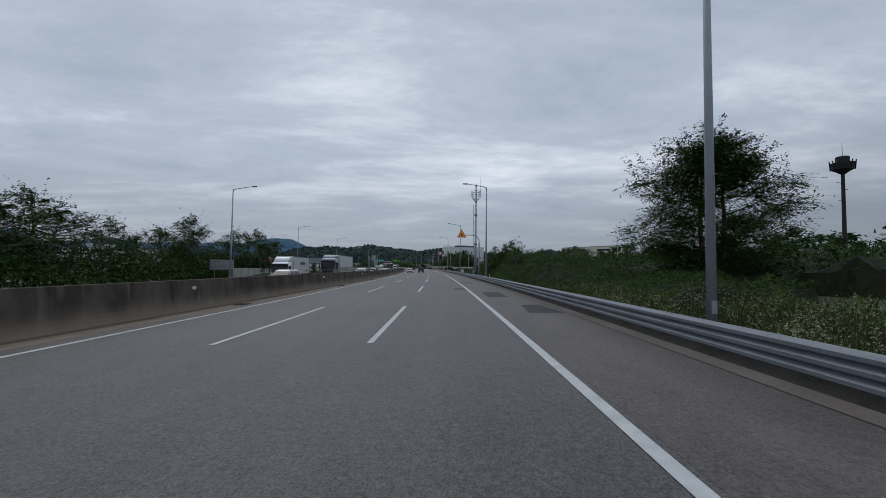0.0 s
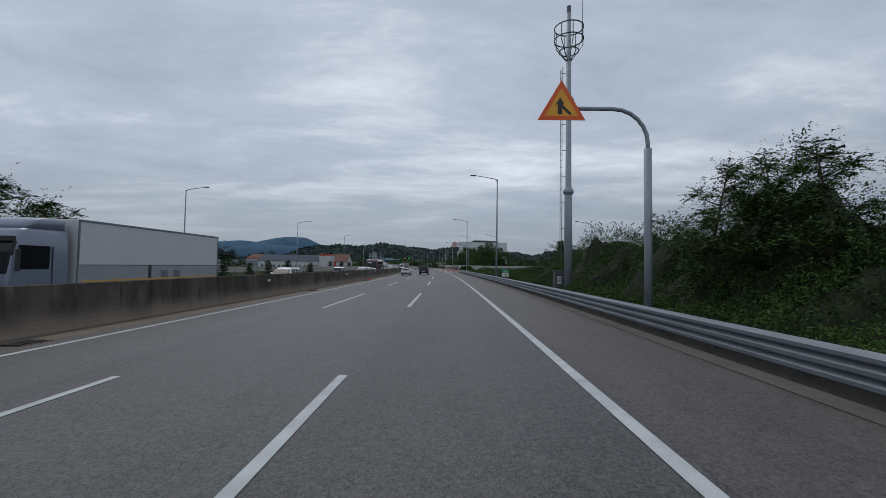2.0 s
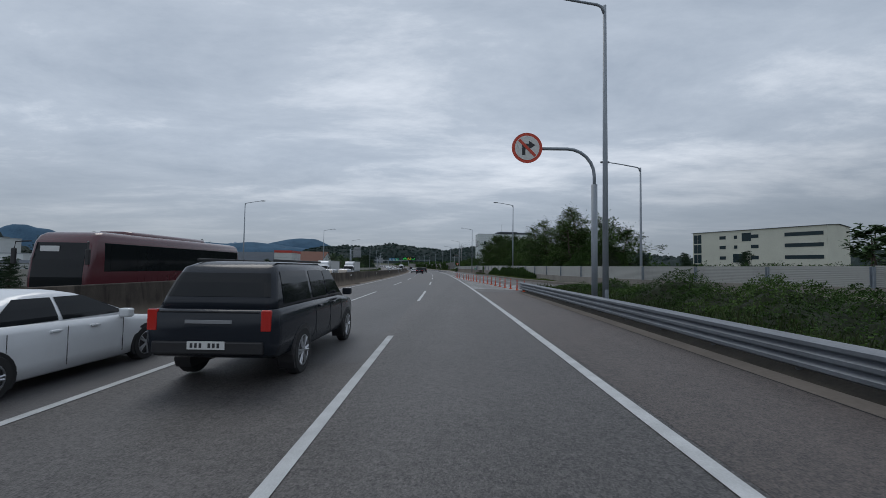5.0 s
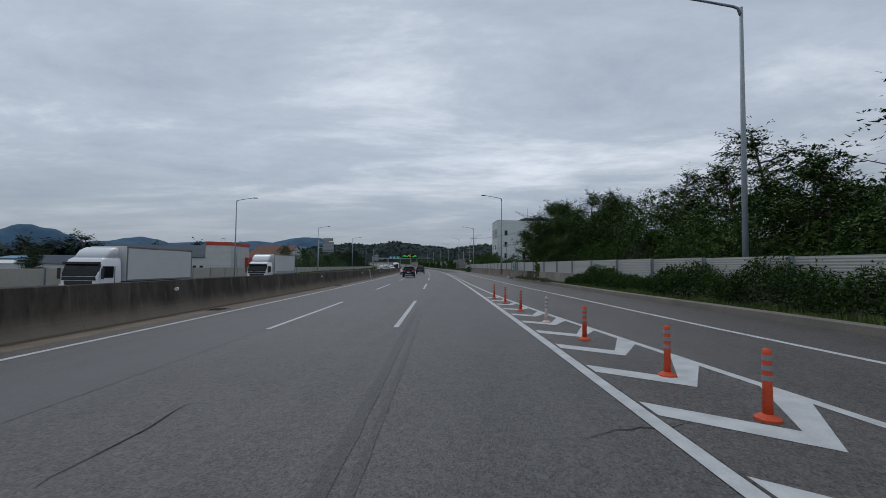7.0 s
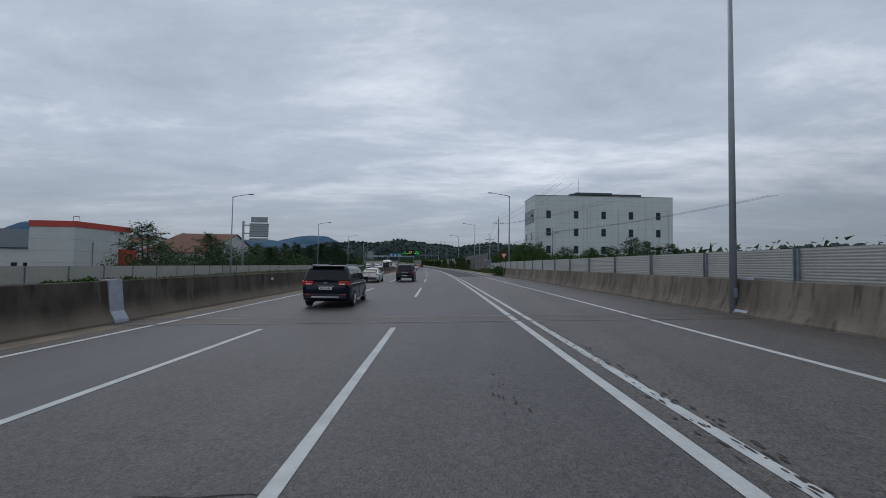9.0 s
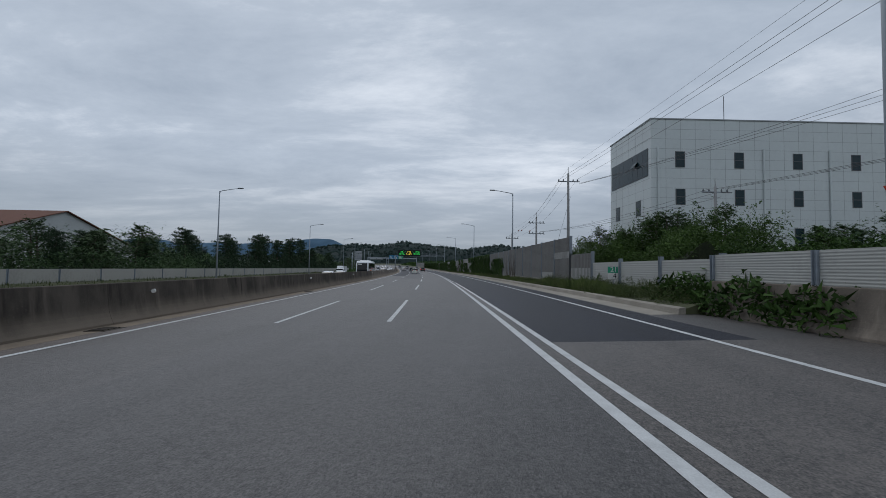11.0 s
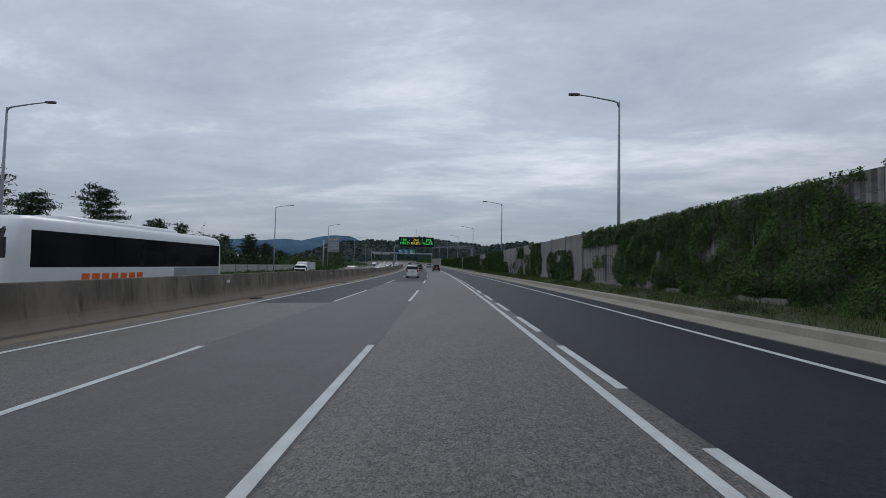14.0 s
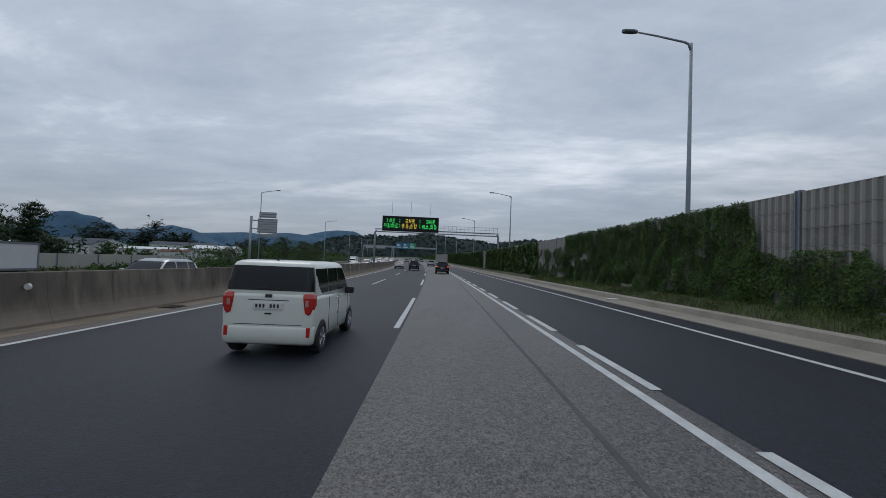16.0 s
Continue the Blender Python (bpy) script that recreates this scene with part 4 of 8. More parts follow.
def pine_tree():
    """Pine: whorls of uneven boughs that dip and lift, with flat sprays of needles on their outer part."""
    rg = np.random.default_rng(41)
    t = thing("pine_tree", Matrix(), "dark pine tree with layered branches", "tree", "roadside trees")
    h, spread = 7.3, 3.5
    bm = bmesh.new()
    lean = Vector((0.25, -0.15, 0))
    tube(bm, [(0, 0, 0), Vector((0, 0, h * 0.5)) + lean * 0.7, Vector((0, 0, h)) + lean], [0.16, 0.1, 0.015], 7)
    pts = []
    for i in range(56):
        f = 0.14 + 0.84 * (i + rg.uniform(0, 1)) / 56
        start = Vector((0, 0, h * f)) + lean * min(1.0, 1.3 * f)
        a = i * 2.4 + rg.uniform(-0.5, 0.5)
        r = spread * (1.04 - f) ** 0.6 * rg.uniform(0.3, 1.1) + 0.12
        way = Vector((math.cos(a), math.sin(a), 0))
        sag = rg.uniform(-0.12, 0.22)
        p1, p2 = start + way * r * 0.55 + Vector((0, 0, -0.04 * r + sag * 0.3 * r)), start + way * r + Vector((0, 0, sag * r + 0.1))
        tube(bm, [start, p1, p2], [0.03, 0.02, 0.006], 4)
        for k in range(3 + int(r * 2.2)):
            g = rg.uniform(0.25, 1.0)
            c = start.lerp(p1, g / 0.55) if g < 0.55 else p1.lerp(p2, (g - 0.55) / 0.45)
            side_ = Vector((-way.y, way.x, 0)) * rg.uniform(-0.3, 0.3) * r * (0.4 + g * 0.6)
            d = rg.normal(size=(25, 3)) * np.array([[0.24, 0.24, 0.07]])
            pts.append(np.array(c + side_)[None, :] + d)
    part("trunk", bm, BARK, t, smooth=True)
    link("crown", leaf_mesh("crown", np.concatenate(pts), 0.076, LEAF_P, 41, long=3.6), None, t, "layered dark needle sprays with gaps")
    return t


def plant(t, rows, rg):
    """Copies of a tree at (s, u, size)."""
    first = True
    for s, u, k in rows:
        m = M(s, u, ground_z(s, u) - 0.05, rg.uniform(0, 360))
        if first:
            t.matrix_basis = m @ Matrix.Diagonal((k, k, k * rg.uniform(0.92, 1.1), 1))
            first = False
        else:
            c = copy_thing(t, m)
            c.scale = (k, k, k * rg.uniform(0.92, 1.1))


def thicket(name, s0, s1, top, depth_u, n, leaf, material, label, seed, z0=-0.1, patch=None):
    """A dense band of brush: leaves over an uneven bulging front and top. top(s, v): height, v 0 at the front to 1 behind; depth_u(s): (front u, back u)."""
    rg = np.random.default_rng(seed)
    pts = []
    s = rg.uniform(s0, s1, n)
    v = rg.uniform(0, 1, n) ** 1.3
    h = rg.uniform(0, 1, n) ** 0.7
    out = []
    for i in range(n):
        a, b = depth_u(s[i])
        hh = top(s[i], v[i])
        if hh < 0.1 or (patch is not None and noise.noise((s[i] * 0.33, v[i] * (b - a) * 0.33, patch)) < 0.12):
            continue
        lump = 0.75 + 0.55 * noise.noise((s[i] * 0.55, v[i] * (b - a) * 0.55, seed)) + 0.25 * noise.noise((s[i] * 1.7, v[i] * 5, seed + 3))
        hh *= max(0.15, lump)
        z = hh * h[i]
        ins = (h[i] ** 2) * 0.25
        u = a + (b - a) * min(1, v[i] * (1 - ins) + ins * 0.5)
        out.append(P(s[i], u, z0 + z))
    pts = np.array(out) + rg.normal(size=(len(out), 3)) * 0.05
    ob = link(name, leaf_mesh(name, pts, leaf, material, seed), None)
    return tagged(ob, label, "bushes", kind="stuff")


def bushes(name, s0, s1, ufun, top, count, per, leaf, material, label, seed, z0=-0.1, wide=1.0):
    """Separate rounded shrubs: leaf shells over lumpy domes of uneven size, with dark gaps between them."""
    rg = np.random.default_rng(seed)
    out = []
    for i in range(count):
        s, v = rg.uniform(s0, s1), rg.uniform(0, 1)
        a, b = ufun(s)
        h = top(s, v) * rg.uniform(0.55, 1.25)
        if h < 0.15:
            continue
        r = wide * (0.42 * h + 0.2) * rg.uniform(0.75, 1.3)
        n = int(per * (r * h + 0.5 * r * r))
        th, e = rg.uniform(0, 2 * math.pi, n), rg.uniform(-0.05, 1, n)
        c = np.sqrt(1 - e * e)
        d = np.stack([c * np.cos(th), c * np.sin(th), e], 1)
        k = rg.uniform(0, 6, 3)
        lump = 1 + 0.22 * np.sin(4 * d[:, 0] + k[0]) * np.sin(5 * d[:, 1] + k[1]) + 0.18 * np.sin(9 * d[:, 0] + 7 * d[:, 2] + k[2]) * np.sin(8 * d[:, 1] + k[0])
        rad = lump * (0.62 + 0.4 * rg.uniform(0, 1, n) ** 0.5)
        shoot = rg.uniform(0, 1, n) < 0.05
        rad[shoot] *= rg.uniform(1.0, 1.1, shoot.sum())
        p = d * rad[:, None] * np.array([[r, r, h]])
        out.append(p[p[:, 2] > 0.02] + np.array(P(s, a + (b - a) * v, z0))[None, :])
    ob = link(name, leaf_mesh(name, np.concatenate(out), leaf, material, seed, long=1.6), None)
    return tagged(ob, label, "bushes", kind="stuff")


def brushland(name, s0, s1, ufun, top, step, n, leaf, material, label, seed, z0=-0.1, fresh=None, shoots=0, near_first=0.0, grain=1.0, core=0.62):
    """Closed scrub: leaves in lumpy crowns round a low near-black core that stands in for shaded gaps, with shoots that
    stand out. top(s, u): its height.
    """
    rg = np.random.default_rng(seed)
    ss_, nu = steps(s0, s1, step), max(3, round((ufun((s0 + s1) / 2)[1] - ufun((s0 + s1) / 2)[0]) / step))
    g = grain

    def lump(s, u):
        return 0.80 + 0.62 * noise.noise((s * 0.5 * g, u * 0.5 * g, seed)) + 0.34 * noise.noise((s * 1.4 * g, u * 1.4 * g, seed + 3.0)) + 0.2 * noise.noise((s * 3.6 * g, u * 3.6 * g, seed + 7.0))

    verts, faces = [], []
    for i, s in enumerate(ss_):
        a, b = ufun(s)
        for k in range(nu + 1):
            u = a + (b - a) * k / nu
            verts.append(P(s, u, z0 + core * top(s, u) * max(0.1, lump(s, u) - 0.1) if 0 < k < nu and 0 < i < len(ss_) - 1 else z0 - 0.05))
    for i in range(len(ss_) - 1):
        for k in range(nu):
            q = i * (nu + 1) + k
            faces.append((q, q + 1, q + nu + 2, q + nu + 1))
    tagged(raw(name, verts, faces, SHADE_CORE), label, "bushes", kind="stuff")
    sides = {True: [], False: []}
    for i in range(n):
        s = s0 + (s1 - s0) * rg.uniform()
        a, b = ufun(s)
        u = a + (b - a) * rg.uniform() ** (1 + near_first)
        h = top(s, u) * max(0.12, lump(s, u))
        z = h * (1 - (1.05 - core) * rg.uniform() ** 1.7) + rg.normal() * 0.4 * leaf
        light = fresh is not None and noise.noise((s * 0.3, u * 0.5, seed + 20.0)) > 0.08
        sides[light].append(P(s, u - 0.12 * h * rg.uniform(), z0 + max(0.02, z)))
    for i in range(shoots):
        s = s0 + (s1 - s0) * rg.uniform()
        a, b = ufun(s)
        u = a + (b - a) * rg.uniform() ** (1 + near_first)
        h = top(s, u)
        light = fresh is not None and noise.noise((s * 0.3, u * 0.5, seed + 20.0)) > 0.08
        way = Vector((rg.normal() * 0.55, rg.normal() * 0.55, 1.0)).normalized()
        tall = (0.15 + 0.14 * h) * rg.uniform(0.4, 1.2)
        p = P(s, u, z0 + h * max(0.12, lump(s, u)) - 0.12)
        for j in range(22):
            f = (j + 1) / 22
            o = Vector((rg.normal(), rg.normal(), rg.normal() * 0.4)) * leaf * 1.5 * (1.15 - f)
            sides[light].append(p + way * tall * f + o - Vector((0, 0, 0.25 * tall * f * f)))
    for light, pts in sides.items():
        if pts:
            tagged(link(name, leaf_mesh(name, np.array([tuple(q) for q in pts]), leaf, fresh if light else material, seed + light, long=1.6), None), label, "bushes", kind="stuff")


def blades(name, s0, s1, ufun, n, h, material, label, seed, zfun=lambda s, u: 0.0, wide=0.02):
    rg = np.random.default_rng(seed)
    v, f = [], []
    for i in range(n):
        s = rg.uniform(s0, s1)
        a, b = ufun(s)
        u = rg.uniform(a, b)
        hh = h * rg.uniform(0.4, 1.25) * (0.6 + 0.7 * max(0, noise.noise((s * 0.4, u * 0.6, seed)) + 0.4))
        p = P(s, u, zfun(s, u))
        d, e = rg.uniform(0, 6.28), rg.uniform(0, 0.5) * hh
        q = Vector((math.cos(d) * wide, math.sin(d) * wide, 0))
        tip = p + Vector((math.cos(d + 1.6) * e, math.sin(d + 1.6) * e, hh))
        v += [p - q, p + q, p.lerp(tip, 0.6) + q * 0.6 + Vector((0, 0, hh * 0.08)), tip]
        k = 4 * i
        f += [(k, k + 1, k + 2, k + 3)]
    return tagged(raw(name, v, f, material), label, "grass", kind="stuff")


for s, z, h in ((301.3, 0.70, 0.55), (297.4, 2.35, 0.5), (293.2, 0.70, 0.9), (385.5, 0.7, 0.6)):
    me = ribbed(3.8, h, 14, 0.05, True)
    me.materials.append(PANEL)
    me.materials.append(PANEL_PALE)
    link("replacement_panel", me, None, bpy.data.objects["noise_wall"], "pale newer ribbed panel", M(s + 0.1, WALL_U - 0.012, z))

# ---- trees ----
rgt = np.random.default_rng(5)
thorn = tree("roadside_tree", 10.2, 5.2, 0.2, 0.085, LEAF_A, 21, clumps=80, per=620, twigs=14, base=0.06, airy=0.45, label="large dense dark green roadside tree", stems=3)
plant(thorn, [(16.5, 14.8, 0.94)], rgt)
locust = tree("locust_tree", 8.6, 3.0, 0.15, 0.076, LEAF_B, 11, clumps=50, per=112, twigs=8, base=0.16, label="leafy locust tree with a feathery ragged crown", stems=2)
plant(locust, [(43.3, 10.0, 0.46), (46.5, 9.2, 0.36), (53.5, 7.6, 0.72), (56, 6.8, 0.58), (51, 9.6, 0.58), (57.5, 9.4, 0.7), (61, 8.8, 0.45), (66.5, 9.6, 0.4), (72, 10.5, 0.42), (81, 9.4, 0.42), (86, 16, 0.5), (167, 13.8, 1.04), (172, 13.4, 1.07), (178.4, 13.6, 1.16), (184, 13.4, 0.82), (188.5, 13.4, 1.13), (196.5, 13.4, 1.04), (203, 13.2, 0.95)], rgt)
fine_locust = tree("locust_tree", 8.4, 3.4, 0.15, 0.06, LEAF_B, 17, clumps=60, per=420, twigs=18, base=0.08, airy=0.42, label="dense locust tree with feathery leaf sprays", stems=3)
plant(fine_locust, [(208, 12.8, 1.1), (215.6, 11.8, 1.12), (220.6, 12.0, 1.3), (224.6, 11.6, 0.98)], rgt)
lone = tree("roadside_tree", 8.2, 2.9, 0.17, 0.085, LEAF_B, 19, clumps=60, per=330, twigs=8, base=0.05, airy=0.42, label="dense rounded green tree beside the ramp", stems=2)
plant(lone, [(133, 24, 1.0), (129.5, 25.5, 0.62), (137, 26, 0.6)], rgt)
locust2 = tree("locust_tree", 8.0, 3.6, 0.16, 0.105, LEAF_A, 14, clumps=46, per=108, twigs=4, base=0.14, label="dark green locust tree with a broad crown", stems=2)
plant(locust2, [(176, 15.4, 0.98), (186.5, 15.2, 0.84), (197.5, 15.4, 0.95), (209, 15.0, 1.05), (213.5, 15.0, 1.05), (226.5, 14.0, 1.1), (217, 15.6, 0.92), (4, -37, 1.0), (13, -38, 1.1), (22, -37, 1.15), (29, -39, 1.25), (37, -37.5, 0.95), (47, -37, 1.2), (54, -38.5, 1.2), (61, -36, 1.05), (69, -36.5, 1.15), (75.5, -37, 1.2), (164, 16.0, 1.0), (98, 31, 0.75), (104, 35, 0.85), (109, 33, 0.78), (114, 38, 0.95), (298, 14.0, 0.82), (303.5, 13.6, 0.78), (294, 16.5, 0.74), (301, 18, 0.72), (288, 19, 0.5)], rgt)
leftie = tree("roadside_tree", 8.2, 3.4, 0.17, 0.15, LEAF_HAZE, 33, clumps=38, per=52, twigs=2, base=0.12, label="dark green deciduous tree behind the panel wall", stems=2)
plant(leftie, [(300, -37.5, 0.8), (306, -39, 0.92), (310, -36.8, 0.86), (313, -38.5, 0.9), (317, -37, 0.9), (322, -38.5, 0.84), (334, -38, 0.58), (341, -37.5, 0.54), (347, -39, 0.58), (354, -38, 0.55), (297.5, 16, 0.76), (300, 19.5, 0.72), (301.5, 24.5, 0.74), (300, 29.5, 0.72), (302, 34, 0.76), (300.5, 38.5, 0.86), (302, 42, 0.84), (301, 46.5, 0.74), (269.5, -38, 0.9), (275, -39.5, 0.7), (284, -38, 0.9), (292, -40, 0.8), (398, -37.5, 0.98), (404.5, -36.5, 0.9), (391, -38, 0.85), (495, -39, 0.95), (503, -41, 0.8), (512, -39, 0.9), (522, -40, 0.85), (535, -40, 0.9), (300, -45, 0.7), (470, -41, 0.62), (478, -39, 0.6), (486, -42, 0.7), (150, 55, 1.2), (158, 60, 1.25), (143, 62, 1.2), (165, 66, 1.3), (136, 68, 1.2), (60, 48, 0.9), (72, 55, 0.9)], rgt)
pine = pine_tree()
plant(pine, [(s_, u_, k_ * (1.12 if s_ < 330 else 1.24)) for s_, u_, k_ in [(318, -37, 0.72), (326, -36.5, 0.95), (331, -39, 0.8), (337.5, -36.5, 0.9), (344, -38, 0.85), (350, -36.5, 1.0), (357.5, -38, 0.92), (364, -37, 1.0), (371, -36.5, 1.12), (377, -38.5, 0.95), (383, -36.5, 1.02), (390, -35.5, 0.85), (410, -37, 0.72), (415.5, -36, 0.78), (421, -37.5, 0.72), (424.3, -36.3, 0.68), (311, -38.5, 0.8), (305, -36, 0.65),
             (168, 27, 0.42), (160, 28, 0.40), (176, 25, 0.38), (184, 30, 0.45), (104, -34.5, 0.42), (112, -34.2, 0.36), (121, -34.5, 0.40), (131, -34.5, 0.44), (150, -35, 0.40), (176, -36, 0.42), (205, -38, 0.5), (218, -37, 0.5)]], rgt)

# ---- brush and verges ----
crest = lambda s: lerp([(8, 0.9), (18, 1.1), (28, 2.2), (36, 2.8), (45, 3.0), (50, 3.5), (57, 4.2), (64, 4.2), (70, 3.4), (78, 2.9), (86, 1.6), (96, 1.05), (138, 0.95), (150, 0.3)], s)
ease = lambda x: max(0.0, min(1.0, x)) ** 2 * (3 - 2 * max(0.0, min(1.0, x)))
brush_u = lambda s: (3.75, min(12.5, max(8.5, gore_line(max(s, 90)) - 2.5)))
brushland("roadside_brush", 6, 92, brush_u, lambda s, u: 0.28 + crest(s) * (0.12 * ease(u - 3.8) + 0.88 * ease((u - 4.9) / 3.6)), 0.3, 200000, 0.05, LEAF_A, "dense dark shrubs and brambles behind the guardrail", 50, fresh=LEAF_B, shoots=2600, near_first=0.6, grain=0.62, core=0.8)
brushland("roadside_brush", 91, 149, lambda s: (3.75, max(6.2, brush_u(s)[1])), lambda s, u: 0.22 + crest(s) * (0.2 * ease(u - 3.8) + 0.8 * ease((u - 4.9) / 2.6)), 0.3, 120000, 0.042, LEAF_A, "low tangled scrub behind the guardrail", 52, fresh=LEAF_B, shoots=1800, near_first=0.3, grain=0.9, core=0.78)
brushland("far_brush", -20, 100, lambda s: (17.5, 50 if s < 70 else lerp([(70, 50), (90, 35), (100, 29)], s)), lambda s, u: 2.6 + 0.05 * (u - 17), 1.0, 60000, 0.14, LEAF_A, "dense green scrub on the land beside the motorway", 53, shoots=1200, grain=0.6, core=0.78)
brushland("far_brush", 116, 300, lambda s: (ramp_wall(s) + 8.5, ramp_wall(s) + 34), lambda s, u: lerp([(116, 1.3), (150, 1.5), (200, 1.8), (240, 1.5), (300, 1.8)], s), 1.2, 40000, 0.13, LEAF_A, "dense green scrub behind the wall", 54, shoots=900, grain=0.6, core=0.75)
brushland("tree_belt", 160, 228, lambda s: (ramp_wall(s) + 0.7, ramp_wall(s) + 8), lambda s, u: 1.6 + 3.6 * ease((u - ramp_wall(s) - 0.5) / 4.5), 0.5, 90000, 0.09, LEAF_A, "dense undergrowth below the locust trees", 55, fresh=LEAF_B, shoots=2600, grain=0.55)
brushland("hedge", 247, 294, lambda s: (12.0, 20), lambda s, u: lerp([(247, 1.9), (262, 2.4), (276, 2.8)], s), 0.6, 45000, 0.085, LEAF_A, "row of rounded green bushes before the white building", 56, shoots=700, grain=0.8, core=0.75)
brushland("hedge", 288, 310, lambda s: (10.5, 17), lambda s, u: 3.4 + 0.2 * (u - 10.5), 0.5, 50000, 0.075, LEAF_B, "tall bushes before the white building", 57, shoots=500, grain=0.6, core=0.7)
thicket("hedge", 262, 332, lambda s, v: (3.6 + 1.6 * v) * lerp([(262, 0.35), (270, 0.8), (285, 1.2), (332, 1.2)], s), lambda s: (left_u(s) - 1.2, left_u(s) - 8), 40000, 0.148, LEAF_HAZE, "dense green bushes behind the panel wall", 58, z0=-0.3)
thicket("hedge", 326, 427, lambda s, v: 3.9 + 2.0 * v, lambda s: (-32.6, -41), 40000, 0.2, LEAF_P, "dark scrub below the pines", 59, z0=-0.3)
thicket("hedge", 0, 80, lambda s, v: 4.2 + 1.8 * v, lambda s: (left_u(s) - 1.2, -42), 39000, 0.18, LEAF_A, "dark undergrowth below the trees", 60, z0=-0.3)
thicket("hedge", 440, 620, lambda s, v: 2.2 + 1.6 * v, lambda s: (-34, -44), 22000, 0.24, LEAF_HAZE, "green bushes beside the oncoming carriageway", 61, z0=-0.9)
thicket("vine_heap", 168, 201, lambda s, v: max(0.0, 1.55 + 1.3 * noise.noise((s * 0.33, 0.0, 2.2))) * lerp([(168, 0.3), (173, 1), (196, 0.9), (201, 0.3)], s), lambda s: (ramp_wall(s) - 0.6, ramp_wall(s) - 0.06), 42000, 0.055, LEAF_A, "dark vines heaped against the ramp wall", 62, z0=0.25)
thicket("vine_heap", 276, 285, lambda s, v: 1.5, lambda s: (7.0, 8.6), 3000, 0.13, LEAF_A, "bush beside the end of the barrier", 63)
thicket("vine_heap", 251, 262, lambda s, v: 1.0, lambda s: (left_u(s) + 0.4, left_u(s) + 1.4), 3000, 0.13, LEAF_V, "low bushes at the foot of the panel wall", 64)
thicket("vine_heap", 395, 432, lambda s, v: 1.1, lambda s: (left_u(s) + 0.4, left_u(s) + 1.6), 6000, 0.13, LEAF_V, "low bushes at the foot of the panel wall", 65)
thicket("vine_heap", 425, 470, lambda s, v: 1.6, lambda s: (-33.5, -30.0), 7000, 0.16, LEAF_A, "bushes at the end of the panel wall", 66)
thicket("vine_heap", 210.5, 212, lambda s, v: 2.2, lambda s: (7.75, 8.15), 1600, 0.12, LEAF_V, "ivy climbing a wall post", 67)
far_tree = tree("field_tree", 6.5, 3.0, 0.16, 0.4, LEAF_HAZE, 47, clumps=12, per=52, base=0.1, label="dark rounded tree on the far plain", stems=2)
rows_ = []
rgf = np.random.default_rng(48)
while len(rows_) < 110:
    s_, u_ = rgf.uniform(110, 640), rgf.uniform(-240, -58)
    if noise.noise((s_ * 0.022, u_ * 0.03, 7.7)) > 0.12 and not (268 < s_ < 345 and u_ > -140):
        rows_.append((s_, u_, rgf.uniform(0.55, 1.25)))
plant(far_tree, rows_ + [(70 + 6.8 * k, rgf.uniform(70, 96), rgf.uniform(1.2, 1.65)) for k in range(20)], rgf)
# grove leaves turned bluish: the haze of distance is in their colour
GROVE_HAZE = leafy("hazed grove leaf", (0.014, 0.030, 0.024), (0.044, 0.076, 0.058))
grove_tree = tree("grove_tree", 6.5, 3.1, 0.16, 0.19, GROVE_HAZE, 49, clumps=18, per=75, base=0.08, airy=0.4, label="tall dark tree in a grove beyond the factories", stems=3)
# groves of tall trees beyond the factories, by bearing from the start
for b_, w_, d_, k_, n in ((47.6, 2.4, 1000, 9.2, 12), (42.7, 0.8, 1000, 7.4, 5), (39.0, 2.1, 950, 7.8, 12), (33.5, 0.7, 1000, 7.2, 5), (29.5, 1.7, 1000, 7.8, 10), (24.6, 2.0, 1150, 7.6, 10)):
    for i in range(n):
        a_, dd = radians(b_ + w_ * rgf.uniform(-1, 1)), d_ + rgf.uniform(-30, 30)
        spot_ = Matrix.Translation((-math.sin(a_) * dd, math.cos(a_) * dd, -8)) @ Matrix.Rotation(rgf.uniform(0, 6.2), 4, "Z")
        kk = k_ * rgf.uniform(0.75, 1.1) * (1 - 0.35 * abs(math.degrees(a_) - b_) / w_)
        if grove_tree.matrix_basis.translation.length < 1:
            g_ = grove_tree
            g_.matrix_basis = spot_
        else:
            g_ = copy_thing(grove_tree, spot_)
        g_.scale = (kk * 1.3, kk * 1.3, kk)
thicket("far_woods", 560, 900, lambda s, v: 8.0 if noise.noise((s * 0.03, v * 4, 3.7)) > -0.05 else 0.0, lambda s: (-48, -240), 40000, 0.7, LEAF_A, "dark clumps of trees on the far plain", 69, z0=-2.8)
thicket("far_woods", 300, 900, lambda s, v: 5.0 + 5 * v, lambda s: (20, 120), 40000, 0.8, LEAF_A, "dark woods behind the noise wall", 70, z0=-1)
blades("weeds", -8, 60, lambda s: (3.5, 7.5), 11000, 0.46, WEED, "tall straw-coloured weeds behind the guardrail", 71, wide=0.018)
blades("weeds", 60, 148, lambda s: (3.4, 6.0), 13000, 0.5, WEED, "tall weeds behind the guardrail", 72, wide=0.018)
blades("verge_grass", 160, 217, lambda s: (kerb(s) + 0.2, max(6.7, min(ramp_wall(s) - 0.15, lerp([(212, 9), (212.5, 6.95)], s)))), 24000, 0.22, GRASS, "short grass between kerb and wall", 73, zfun=lambda s, u: 0.15, wide=0.012)
bushes("verge_weeds", 203, 216.3, lambda s: (kerb(s) + 0.25, 6.85), lambda s, v: 0.3, 60, 1200, 0.035, BANK_WEED, "leafy weeds in the turf bed by the wall", 175, z0=0.18)
